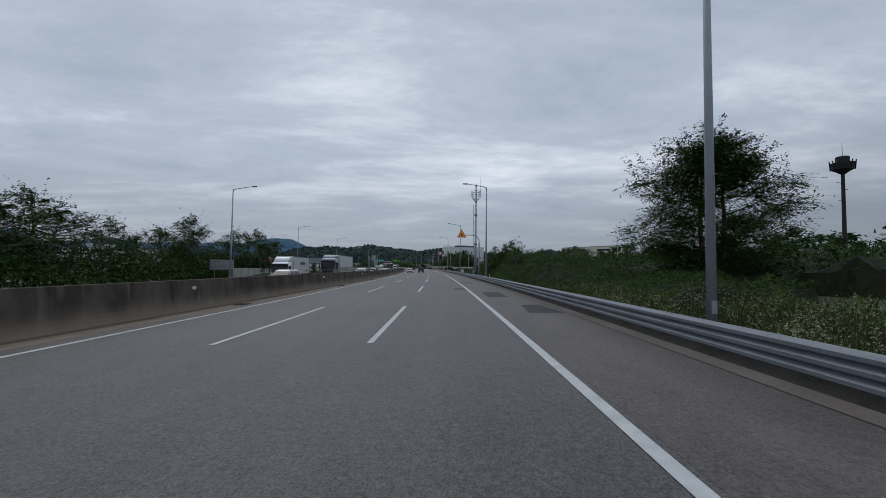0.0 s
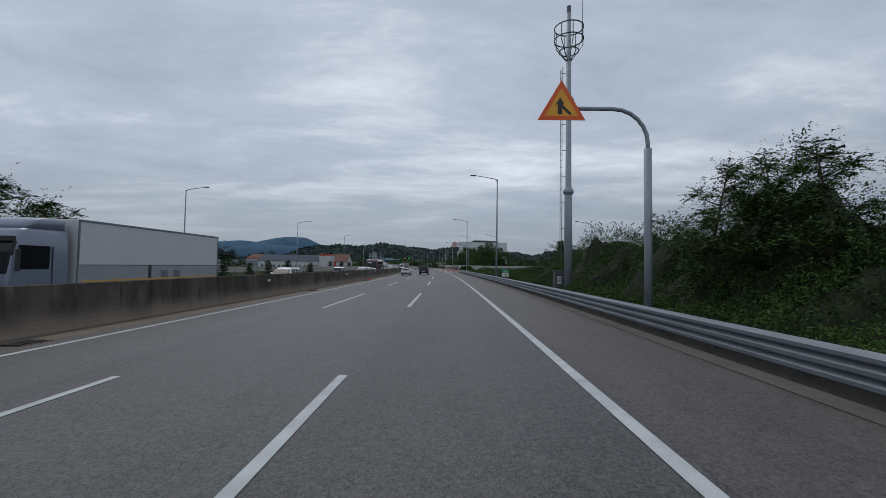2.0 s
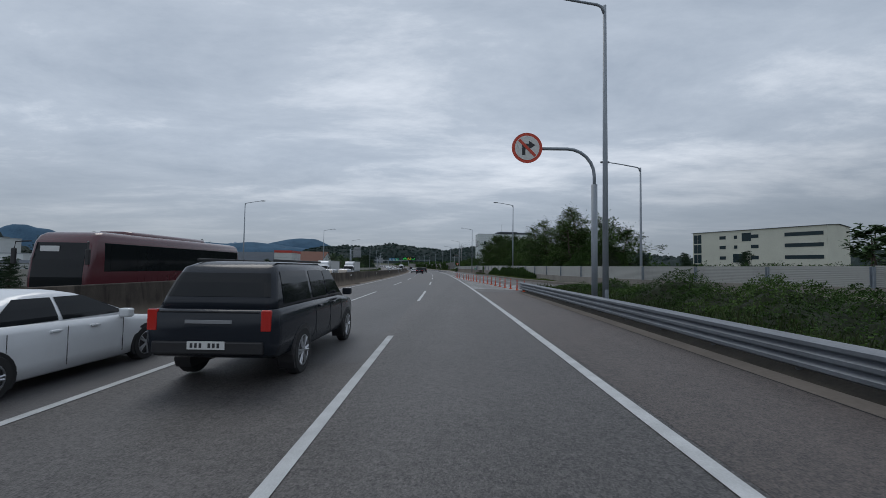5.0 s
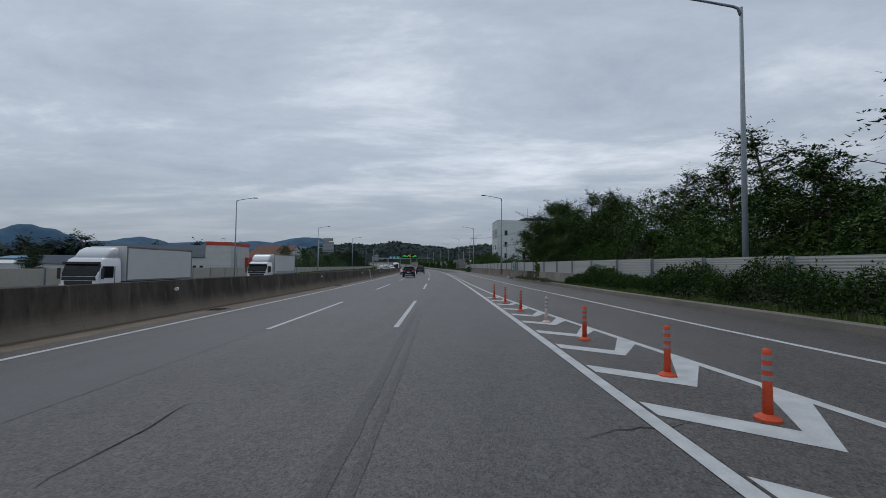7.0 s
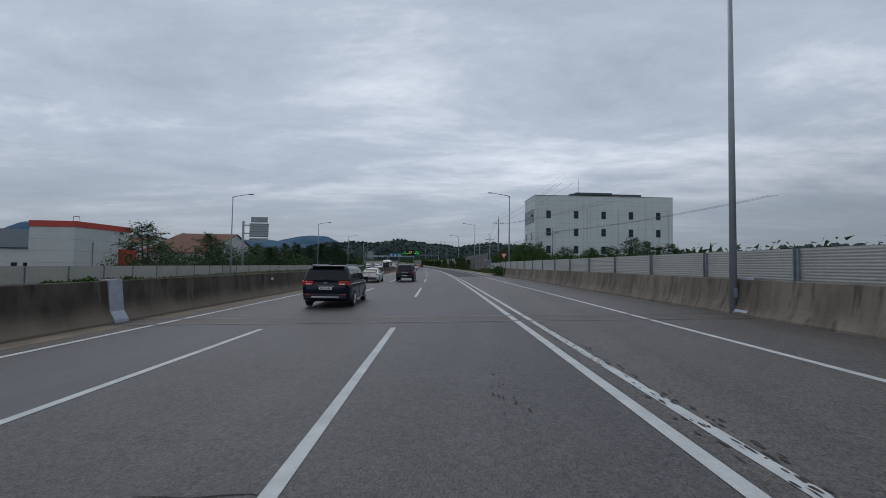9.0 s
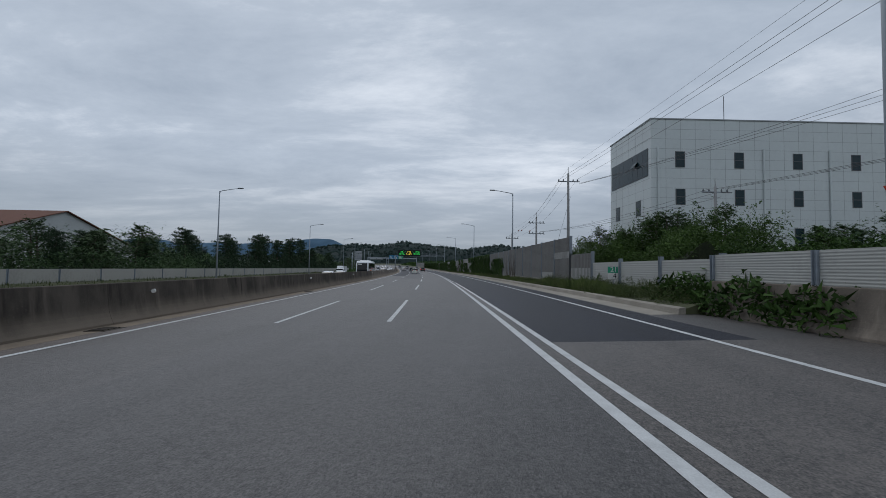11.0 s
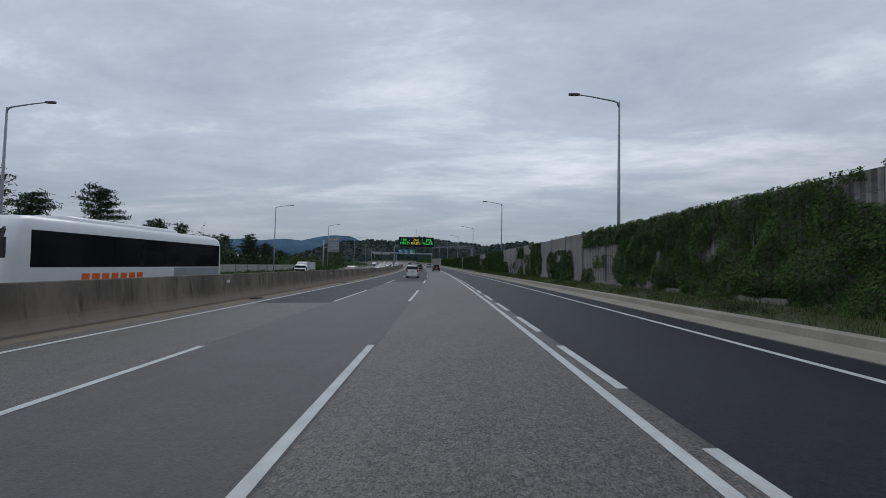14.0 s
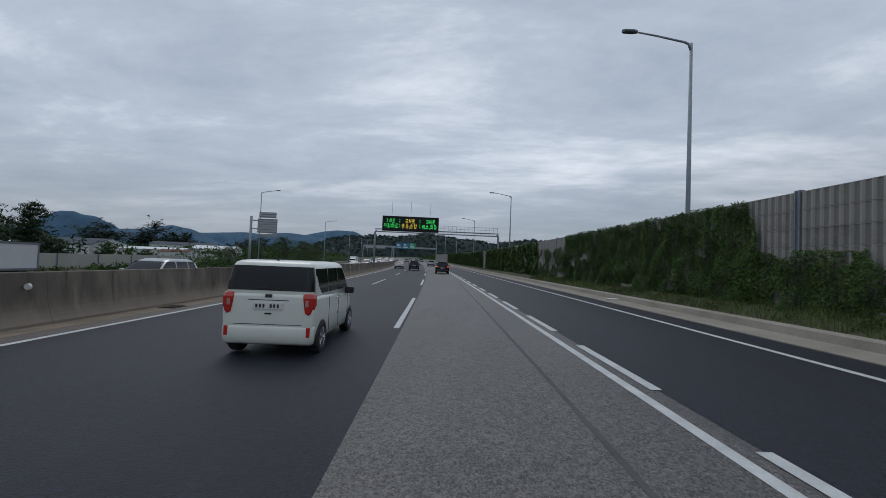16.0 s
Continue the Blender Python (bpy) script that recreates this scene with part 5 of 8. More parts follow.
blades("verge_grass", 287, 430, lambda s: (6.65, 7.9), 36000, 0.22, GRASS, "rough grass on the bank below the noise wall", 74, zfun=lambda s, u: 0.22 + 0.2 * (u - 6.65), wide=0.009)
bushes("verge_weeds", 300, 432, lambda s: (6.8, 7.75), lambda s, v: 0.12 + 0.42 * max(0.0, 0.35 + noise.noise((s * 0.35, 0.0, 8.8))), 420, 1300, 0.032, BANK_WEED, "leafy weeds along the foot of the noise wall", 174, z0=0.26)
blades("verge_grass", 60, 430, lambda s: (left_u(s) + 0.4, left_u(s) + 1.9), 15000, 0.28, BANK_WEED, "grass strip below the panel wall", 75, zfun=lambda s, u: bank_h(s) * lerp([(0.28, 1.0), (0.9, 0.92), (1.5, 0.45), (1.92, 0.1)], u - left_u(s)) - 0.02, wide=0.03)


bushes("weeds", 281.5, 302, lambda s: (6.8, 7.8), lambda s, v: 0.45 + 0.35 * v, 130, 1100, 0.035, BANK_WEED, "tall leafy weeds before the low panel wall", 178, z0=0.2)
blades("weeds", 286, 301, lambda s: (6.7, 7.9), 6000, 0.7, GRASS, "tall weeds before the low panel wall", 76, zfun=lambda s, u: 0.22, wide=0.012)
blades("weeds", -8, 32, lambda s: (3.8, 9.5), 12000, 0.62, WEED, "tall fresh grass behind the guardrail", 77, wide=0.012)
bushes("weeds", -8, 30, lambda s: (3.7, 10.5), lambda s, v: 0.45 + 0.35 * v, 260, 620, 0.05, GRASS, "leafy pale green weeds behind the guardrail", 78)
bushes("weeds", -8, 16, lambda s: (3.7, 8.5), lambda s, v: 0.65 + 0.25 * v, 150, 260, 0.035, STRAW, "pale flowering weed heads among the grass", 79)


# ---- vines on the noise wall ----
def vines(rows, seed):
    """Leaf mats on the wall: (s0, s1, z at both foot and top, fullness)."""
    rg = np.random.default_rng(seed)
    for s0, s1, z0, z1, full in rows:
        near_by = s1 < 432
        n = int((s1 - s0) * (z1 - z0) * (1150 if near_by else 130) * full)
        pts = []
        for i in range(n):
            s, z = rg.uniform(s0, s1), z0 + (z1 - z0) * rg.uniform(0, 1)
            e = min(s - s0, s1 - s) * 1.2 + 0.15
            top = z1 * min(1.0, 0.55 + 0.5 * e) + 0.45 * noise.noise((s * 0.9, seed, 0)) + 0.3 * noise.noise((s * 2.3, seed, 4))
            g = noise.noise((s * 0.7, z * 0.7, seed)) + 0.5 * noise.noise((s * 1.9, z * 1.9, seed))
            if z > top or g < (0.45 - full * 0.95):
                continue
            out = 0.06 + 0.42 * max(0, 0.45 + noise.noise((s * 1.1, z * 1.1, seed + 9))) * rg.uniform(0.5, 1)
            pts.append(P(s, WALL_U - out, z))
        if not pts:
            continue
        ob = link("vine", leaf_mesh("vine", np.array(pts), 0.046 if near_by else 0.15, LEAF_V, seed, norm=np.array([[-1.0, 0, 0.55]])), None)
        tagged(ob, "thick green creeper covering part of the noise wall", "creeper", kind="stuff")


vines([(291.7, 292.0, 0.75, 1.9, 1.0), (324.2, 326.0, 1.6, 2.6, 0.5), (325.4, 334.3, 0.45, 3.05, 1.0), (333.6, 337.8, 0.3, 1.35, 0.95), (337.0, 363.6, 0.3, 4.0, 1.05), (362.8, 369.3, 2.9, 4.05, 1.0), (363.2, 367.4, 1.5, 2.3, 0.65), (366.9, 369.1, 0.3, 1.5, 0.8), (371.2, 377.9, 0.3, 2.9, 1.05), (380.6, 385.7, 0.5, 3.95, 1.0), (385.5, 388.0, 0.4, 3.8, 0.36), (388.4, 392.7, 2.5, 3.95, 0.95), (388.5, 391.4, 0.6, 1.6, 0.7), (393.5, 395.3, 1.3, 2.2, 0.75), (398.6, 403.4, 0.3, 2.2, 1.0), (402.6, 423.0, 0.4, 4.0, 1.05), (423, 431, 0.4, 3.1, 0.6), (431, 468, 0.3, 3.9, 0.95), (472, 560, 0.3, 3.9, 0.9)], 81)
# bare creeper stems, forking as they climb
bm = bmesh.new()
rgs = np.random.default_rng(82)
for s0, n in ((317.3, 10), (318.4, 5), (320.2, 6), (322.0, 4), (371.6, 4), (386.3, 9), (387.2, 9), (389.6, 7), (390.6, 8), (391.8, 6), (393.9, 5), (395.6, 6), (397.2, 5)):
    for k in range(n):
        s, z, lean, pts = s0 + rgs.uniform(-0.15, 0.15), 0.3, rgs.uniform(-0.55, 0.55), []
        top = rgs.uniform(1.6, 3.75)
        while z < top:
            pts.append(P(s, WALL_U - 0.1, z))
            s, z = s + lean * rgs.uniform(0.0, 0.5) + rgs.uniform(-0.1, 0.1), z + rgs.uniform(0.15, 0.32)
            if rgs.uniform() < 0.12:
                lean = rgs.uniform(-0.9, 0.9)
        if len(pts) > 2:
            tube(bm, pts, [0.02 * (1 - 0.75 * i / len(pts)) for i in range(len(pts))], 4)
tagged(part("creeper_stems", bm, BARK), "bare brown creeper stems clinging to the noise wall", "creeper", kind="stuff")

# woods on the nearer hills; distance haze is put into their leaf colour
HILL_LEAF_HAZE = leafy("hill woods", (0.024, 0.046, 0.042), (0.058, 0.094, 0.082), 0.5, 0.03)
rgh = np.random.default_rng(91)
for ob in [o for o in bpy.data.objects if o.name.split(".")[0] == "hill" and o.data.materials[0] == HILL_NEAR and o.location.length > 1300]:
    vs_ = np.array([tuple(ob.matrix_basis @ v.co) for v in ob.data.vertices])
    vs_ = vs_[vs_[:, 2] > 4.0]
    vs_ = vs_[rgh.permutation(len(vs_))[:1100]]
    pts = []
    for c_ in vs_:
        r_ = rgh.uniform(2.5, 5.5)
        d_ = rgh.normal(size=(26, 3))
        d_ /= np.linalg.norm(d_, axis=1)[:, None]
        d_[:, 2] = np.abs(d_[:, 2])
        pts.append(c_[None, :] + rgh.uniform(-5, 5, (1, 3)) * np.array([[1, 1, 0]]) + d_ * r_ * rgh.uniform(0.6, 1.0, (26, 1)))
    tagged(link("hill_woods", leaf_mesh("hill_woods", np.concatenate(pts), 2.1, HILL_LEAF_HAZE, 92), None), "dense dark woods covering the low hill", "woods", kind="stuff")

# ---- delineator posts in the gore ----
def delineator(colour, label):
    t = thing("delineator_post", Matrix(), label, "delineator post", "gore delineators")
    bm = bmesh.new()
    loft(bm, [[(r * math.cos(a * math.pi / 6), r * math.sin(a * math.pi / 6), z) for a in range(12)] for r, z in ((0.13, 0), (0.13, 0.025), (0.10, 0.045), (0.06, 0.07))])
    part("foot", bm, colour, t)
    bm = bmesh.new()
    loft(bm, [[(r * math.cos(a * math.pi / 6), r * math.sin(a * math.pi / 6), z) for a in range(12)] for r, z in ((0.052, 0.05), (0.047, 0.4), (0.045, 0.72), (0.038, 0.76))])
    part("tube", bm, colour, t, smooth=True)
    for z in (0.42, 0.53, 0.64):
        bm = bmesh.new()
        tube(bm, [(0, 0, z), (0, 0, z + 0.055)], 0.0495, 12)
        part("reflective_band", bm, SILVER_TAPE, t, "grey reflective band")
    return t


WHITE_POST = mat("worn white post plastic", (0.55, 0.42, 0.38), 0.5, var=0.2, scale=9)
post_o = delineator(ORANGE, "orange flexible delineator post with grey bands")
ROW = [146.8 + 2 * k for k in range(14)] + [174.6, 177.7, 180.6, 183.8, 186.8, 189.8]
for k, s in enumerate(ROW):
    u = lerp([(146.8, 3.2), (160.8, 2.28), (168.6, 1.55), (172.7, 1.22), (177.7, 0.91), (183.7, 0.63), (189.7, 0.42)], s)
    if k == 0:
        post_o.matrix_basis = M(s, u)
    elif s == 180.6:
        delineator(WHITE_POST, "faded white delineator post with grey bands").matrix_basis = M(s, u)
    else:
        copy_thing(post_o, M(s, u, 0, 3 * k))

# ---- traffic signs ----
SIGN_YEL = mat("sign amber", (0.80, 0.36, 0.02), 0.45, var=0.06)
SIGN_RED = mat("sign red", (0.55, 0.05, 0.02), 0.45, var=0.06)
SIGN_ORANGE = mat("sign orange red", (0.78, 0.11, 0.012), 0.45, var=0.06)
SIGN_WHITE = mat("sign white", (0.62, 0.62, 0.60), 0.45, var=0.06)
SIGN_BLUE = mat("sign blue", (0.02, 0.16, 0.30), 0.45, var=0.1)
SIGN_GREEN = mat("sign green", (0.02, 0.28, 0.16), 0.45, var=0.1)
SIGN_BACK = mat("sign back aluminium", (0.30, 0.32, 0.34), 0.5, metal=0.4, var=0.15)


def plate(name, pts, z_front, thick, material, parent, label=""):
    """A flat plate of outline (x, z) facing the oncoming driver (-y)."""
    bm = bmesh.new()
    loft(bm, [[(x, y, z) for x, z in pts] for y in (-z_front, -z_front + thick)])
    return part(name, bm, material, parent, label)


def ngon(r, n, cx=0.0, cz=0.0, turn=0.0):
    return [(cx + r * math.sin(turn + 2 * math.pi * i / n), cz + r * math.cos(turn + 2 * math.pi * i / n)) for i in range(n)]


def cane_pole(t, reach, top, low):
    """Pole with a curved-over arm to the left."""
    bm = bmesh.new()
    tube(bm, [(0, 0, -0.3), (0, 0, low)], [0.12, 0.12], 12)
    part("pole", bm, GALV_PAINT, t, smooth=True)
    bm = bmesh.new()
    r = min(1.1, top - low)
    pts = [(0, 0, low - 0.1), (0, 0, top - r)]
    pts += [(-r + r * math.cos(a * math.pi / 12), 0, top - r + r * math.sin(a * math.pi / 12)) for a in range(1, 7)]
    pts += [(-reach, 0, top)]
    tube(bm, pts, 0.065, 10)
    part("arm", bm, GALV_PAINT, t, smooth=True)


merge_sign = thing("merge_warning_sign", M(55.6, 4.35, -0.1), "triangular amber and red merging traffic sign on a curved pole", "road sign")
cane_pole(merge_sign, 2.6, 6.77, 5.5)
tri_ = [(-3.54, 6.36), (-2.02, 6.36), (-2.78, 7.66)]
def shrink(pts, d):
    cx, cz = sum(p[0] for p in pts) / len(pts), sum(p[1] for p in pts) / len(pts)
    return [(cx + (x - cx) * d, cz + (z - cz) * d) for x, z in pts]
plate("border", tri_, 0.10, 0.03, SIGN_ORANGE, merge_sign, "orange-red triangular border")
plate("face", shrink(tri_, 0.70), 0.106, 0.01, SIGN_YEL, merge_sign, "amber face")
plate("symbol", [(-2.90, 6.54), (-2.76, 6.54), (-2.76, 6.86), (-2.70, 6.86), (-2.83, 7.10), (-2.96, 6.86), (-2.90, 6.86)], 0.112, 0.01, INK, merge_sign, "black stem")
plate("symbol", [(-2.755, 6.86), (-2.755, 6.74), (-2.56, 6.54), (-2.44, 6.54)], 0.112, 0.01, INK, merge_sign, "black joining branch")

turn_sign = thing("no_right_turn_sign", M(135.2, 3.75, -0.1), "round no-right-turn sign with a red ring on a curved pole", "road sign")
cane_pole(turn_sign, 2.3, 6.55, 5.1)
plate("border", ngon(0.62, 24, -2.75, 6.55), 0.10, 0.03, SIGN_RED, turn_sign, "red ring")
plate("face", ngon(0.50, 24, -2.75, 6.55), 0.106, 0.01, SIGN_WHITE, turn_sign, "white face")
plate("symbol", [(-2.95, 6.25), (-2.82, 6.25), (-2.82, 6.60), (-2.68, 6.60), (-2.68, 6.48), (-2.42, 6.66), (-2.68, 6.84), (-2.68, 6.72), (-2.95, 6.72)], 0.112, 0.01, INK, turn_sign, "black bent arrow")
plate("slash", [(-3.12, 6.84), (-3.04, 6.92), (-2.38, 6.26), (-2.46, 6.18)], 0.118, 0.01, SIGN_RED, turn_sign, "red slash")

yield_sign = thing("yield_sign", M(274.5, 7.0), "small triangular yield sign on a thin pole", "road sign")
bm = bmesh.new()
tube(bm, [(0, 0, 0), (0, 0, 3.2)], 0.04, 8)
part("pole", bm, GALV, yield_sign)
plate("border", [(-0.45, 3.2), (0.45, 3.2), (0, 2.42)], 0.06, 0.02, SIGN_RED, yield_sign, "red border")
plate("face", [(-0.27, 3.09), (0.27, 3.09), (0, 2.62)], 0.066, 0.01, SIGN_WHITE, yield_sign, "white face")


def writing(text, size, material, parent, m, label=""):
    cu = bpy.data.curves.new("lettering", "FONT")
    cu.body, cu.size, cu.extrude, cu.align_x, cu.align_y = text, size, 0.003, "CENTER", "CENTER"
    tmp = new("lettering_curve", cu)
    bpy.context.view_layer.update()
    me = bpy.data.meshes.new_from_object(tmp.evaluated_get(bpy.context.evaluated_depsgraph_get()))
    bpy.data.objects.remove(tmp)
    me.materials.clear()
    return link("lettering", me, material, parent, label, m @ Matrix.Rotation(radians(90), 4, "X"))


def milepost(s, u, z, a, b, label):
    t = thing("kilometre_marker", M(s, u, z), label, "kilometre marker")
    plate("plate_top", [(-0.33, 0.36), (0.33, 0.36), (0.33, 0.70), (-0.33, 0.70)], 0.02, 0.02, SIGN_GREEN, t, "green upper half")
    plate("plate_bottom", [(-0.33, 0.0), (0.33, 0.0), (0.33, 0.36), (-0.33, 0.36)], 0.02, 0.02, SIGN_WHITE, t, "white lower half")
    writing(a, 0.40, SIGN_WHITE, t, Matrix.Translation((0, -0.026, 0.53)))
    writing(b, 0.40, INK, t, Matrix.Translation((0, -0.026, 0.18)))
    bm = bmesh.new()
    tube(bm, [(0, 0.05, -z - 0.1), (0, 0.05, 0.6)], 0.03, 8)
    part("post", bm, GALV, t)


milepost(83.7, 3.95, 0.62, "21", ".6", "green and white kilometre marker reading 21 .6 behind the guardrail")
milepost(289.33, 7.72, 0.98, "21", ".4", "green and white kilometre marker reading 21 .4 on a wall")
for s in (36.4,):
    t = thing("marker_post", M(s, 3.45), "short white marker post behind the guardrail", "marker post", "marker posts")
    bm = bmesh.new()
    tube(bm, [(0, 0, 0), (0, 0, 0.75)], 0.026, 8)
    part("stake", bm, SIGN_WHITE, t)
    bm = bmesh.new()
    tube(bm, [(0, -0.03, 0.80), (0, 0.03, 0.80)], 0.06, 14)
    part("reflector", bm, SIGN_WHITE, t)
# round reflectors on the median barrier
first = None
for s in steps(9.5, 440, 20.0):
    m = M(s - 1.5, -12.46, 0.98)
    if first is None:
        first = thing("barrier_reflector", m, "round white reflector on a bracket on the median barrier", "reflector", "barrier reflectors")
        bm = bmesh.new()
        tube(bm, [(0.09, -0.03, 0), (0.09, 0.03, 0)], 0.075, 14)
        part("disc", bm, SIGN_WHITE, first)
        bm = bmesh.new()
        box(bm, -0.12, 0.05, -0.02, 0.02, -0.02, 0.02)
        part("bracket", bm, GALV, first)
    else:
        copy_thing(first, m)
# drain grates and litter along the gutter
for s in (11, 32, 52, 73, 94, 115, 165, 186, 207, 258, 279, 299, 320, 341, 362, 383, 404):
    bm = bmesh.new()
    for k in range(7):
        box(bm, -0.22, 0.22, -0.35 + k * 0.1, -0.30 + k * 0.1, 0.0, 0.03)
    box(bm, -0.3, 0.3, -0.42, 0.42, -0.02, 0.008)
    tagged(part("drain_grate", bm, mat("rusty iron", (0.035, 0.028, 0.022), 0.8, var=0.3)), "dark iron drain grate in the gutter", "drain grate", "drain grates").matrix_basis = M(s, -11.75, 0.012)
bm = bmesh.new()
loft(bm, [[(r * 1.5 * math.cos(a * 0.7) * (1 + 0.2 * math.sin(3 * a)), r * math.sin(a * 0.7), z) for a in range(9)] for r, z in ((0.15, 0), (0.17, 0.06), (0.11, 0.13), (0.03, 0.16))])
tagged(part("red_rag", bm, mat("red cloth", (0.55, 0.04, 0.015), 0.8, var=0.3)), "crumpled red cloth lying in the gutter", "litter").matrix_basis = M(95.8, -11.6, 0.012)
bm = bmesh.new()
loft(bm, [[(r * 1.8 * math.cos(a * 0.785), r * math.sin(a * 0.785), z) for a in range(8)] for r, z in ((0.2, 0), (0.22, 0.03), (0.12, 0.07))])
tagged(part("paper_litter", bm, SIGN_WHITE), "flattened white paper litter on the kerb strip", "litter").matrix_basis = M(409.5, 6.1, 0.012)

# ---- steel cover plates at the culvert joint ----
for s, u, d in ((230.7, -12.25, 1), (230.7, 7.19, -1)):
    bm = bmesh.new()
    loft(bm, [[P(s + e, u - d * x, z) for x, z in ((-0.02, 0.02), (0.0, 0.12), (0.15, 0.38), (0.25, 1.36 if d > 0 else 1.2), (0.52, 1.36 if d > 0 else 1.2), (0.5, 0.02))] for e in (-0.28, 0.28)])
    tagged(part("joint_cover", bm, mat("pale blue-grey plate", (0.30, 0.33, 0.38), 0.5, metal=0.3, var=0.2)), "pale grey steel cover plate over the barrier joint", "cover plate", "joint cover plates")

# ---- emergency door, marker and broken kerb by the merging lane ----
DOOR_G = mat("blue-grey door paint", (0.13, 0.16, 0.19), 0.55, var=0.15, scale=2)
edoor = thing("emergency_door", M(222.1, 7.62, 1.1), "blue-grey steel emergency door set in the panel wall with a sign over it", "door")
part("leaf", box(bmesh.new(), -0.03, 0.03, 0.06, 0.94, 0.0, 0.72, 0.006), DOOR_G, edoor)
part("sign_plate", box(bmesh.new(), -0.055, -0.03, 0.05, 0.95, 0.74, 1.06, 0.004), SIGN_WHITE, edoor, "white sign plate")
for k in range(3):
    part("lettering_bar", box(bmesh.new(), -0.062, -0.055, 0.17 + 0.26 * k, 0.33 + 0.26 * k, 0.82, 0.98), INK, edoor, "dark bar of unreadable lettering")
for y in (0.0, 1.0):
    part("frame_post", box(bmesh.new(), -0.09, 0.06, y - 0.06, y + 0.06, 0.0, 1.1, 0.008), H_POST, edoor, "blue-grey frame post")
part("handle", box(bmesh.new(), -0.07, -0.03, 0.78, 0.83, 0.3, 0.42, 0.008), DARK_STEEL, edoor)
gsign = thing("marker_plate", M(220.6, 6.98, 0.75), "small green marker plate on a short post", "marker plate")
part("plate", box(bmesh.new(), -0.16, 0.16, -0.02, 0.0, 0.2, 0.68, 0.005), SIGN_GREEN, gsign)
for k in range(2):
    part("lettering_bar", box(bmesh.new(), -0.09, 0.09, -0.026, -0.02, 0.34 + 0.15 * k, 0.42 + 0.15 * k), SIGN_WHITE, gsign, "white bar of unreadable lettering")
part("post", tube(bmesh.new(), [(0, 0.03, -0.3), (0, 0.03, 0.4)], 0.025, 8), GALV, gsign)
bm = bmesh.new()
loft(bm, [[(x, y, z) for x, z in ((-0.25, 0), (-0.22, 0.24), (-0.16, 0.30), (0.12, 0.30), (0.14, 0))] for y in (-0.75, 0.75)])
tagged(part("kerb_block", bm, CONC_KERB), "loose concrete kerb block against the barrier foot", "kerb block").matrix_basis = M(221.6, 6.76, 0)
PATCHW = mat("pale repair mortar", (0.25, 0.245, 0.23), 0.9, var=0.2, scale=3, fine=20, bump=0.3)
for s, w_ in ((221.7, 0.26), (225.4, 0.06)):
    bm = bmesh.new()
    prof_ = [(7.355, 0.10), (7.505, 0.365), (7.61, 1.13)]
    o_ = kerb(s) - 7.35
    loft(bm, [[P(s + e, u + o_ - 0.006, z) for u, z in prof_] + [P(s + e, u + o_ + 0.05, z) for u, z in reversed(prof_)] for e in (-w_, w_ * 0.8)])
    tagged(part("mortar_patch", bm, PATCHW), "pale mortar patch on the concrete barrier", "mortar patch", "mortar patches")
# ---- communications mast ----
mast = thing("communications_mast", M(66.1, 4.9, -0.1), "tall grey steel communications mast with an antenna ring", "communications mast")
bm = bmesh.new()
tube(bm, [(0, 0, 0), (0, 0, 6.0), (0, 0, 6.05), (0, 0, 16.6)], [0.23, 0.21, 0.17, 0.12], 14)
part("pole", bm, GALV_PAINT, mast, smooth=True)
for z in (6.0, 11.3):
    bm = bmesh.new()
    loft(bm, [[(r * math.cos(a * math.pi / 7), r * math.sin(a * math.pi / 7), z + dz) for a in range(14)] for r, dz in ((0.18, -0.25), (0.3, -0.05), (0.3, 0.05), (0.18, 0.25))])
    part("flange", bm, GALV_PAINT, mast)
for z, r in ((14.2, 0.55), (14.9, 0.82), (15.6, 0.82)):
    bm = bmesh.new()
    tube(bm, [(r * math.cos(a * math.pi / 10), r * math.sin(a * math.pi / 10), z) for a in range(21)], 0.035, 6, cap=False)
    part("ring", bm, DARK_STEEL, mast)
for a in range(8):
    c_, s_ = math.cos(a * math.pi / 4), math.sin(a * math.pi / 4)
    bm = bmesh.new()
    tube(bm, [(0.1 * c_, 0.1 * s_, 13.6), (0.82 * c_, 0.82 * s_, 14.6), (0.82 * c_, 0.82 * s_, 15.6)], 0.028, 5)
    part("strut", bm, DARK_STEEL, mast)
bm = bmesh.new()
tube(bm, [(0.8, 0, 15.0), (0.8, 0, 18.4)], [0.025, 0.012], 6)
part("whip_antenna", bm, DARK_STEEL, mast)
bm = bmesh.new()
tube(bm, [(0, 0, 16.5), (0, 0, 16.9)], [0.13, 0.13], 8)
part("top_unit", bm, DARK_STEEL, mast)
bm = bmesh.new()
for dx in (-0.17, 0.17):
    tube(bm, [(-0.42, dx, 2.0), (-0.42, dx, 13.2)], 0.016, 4)
for k in range(28):
    tube(bm, [(-0.42, -0.17, 2.2 + 0.4 * k), (-0.42, 0.17, 2.2 + 0.4 * k)], 0.012, 4)
for k in range(8):
    tube(bm, [(-0.1, 0, 2.4 + 1.5 * k), (-0.42, 0, 2.4 + 1.5 * k)], 0.016, 4)
part("ladder", bm, DARK_STEEL, mast)

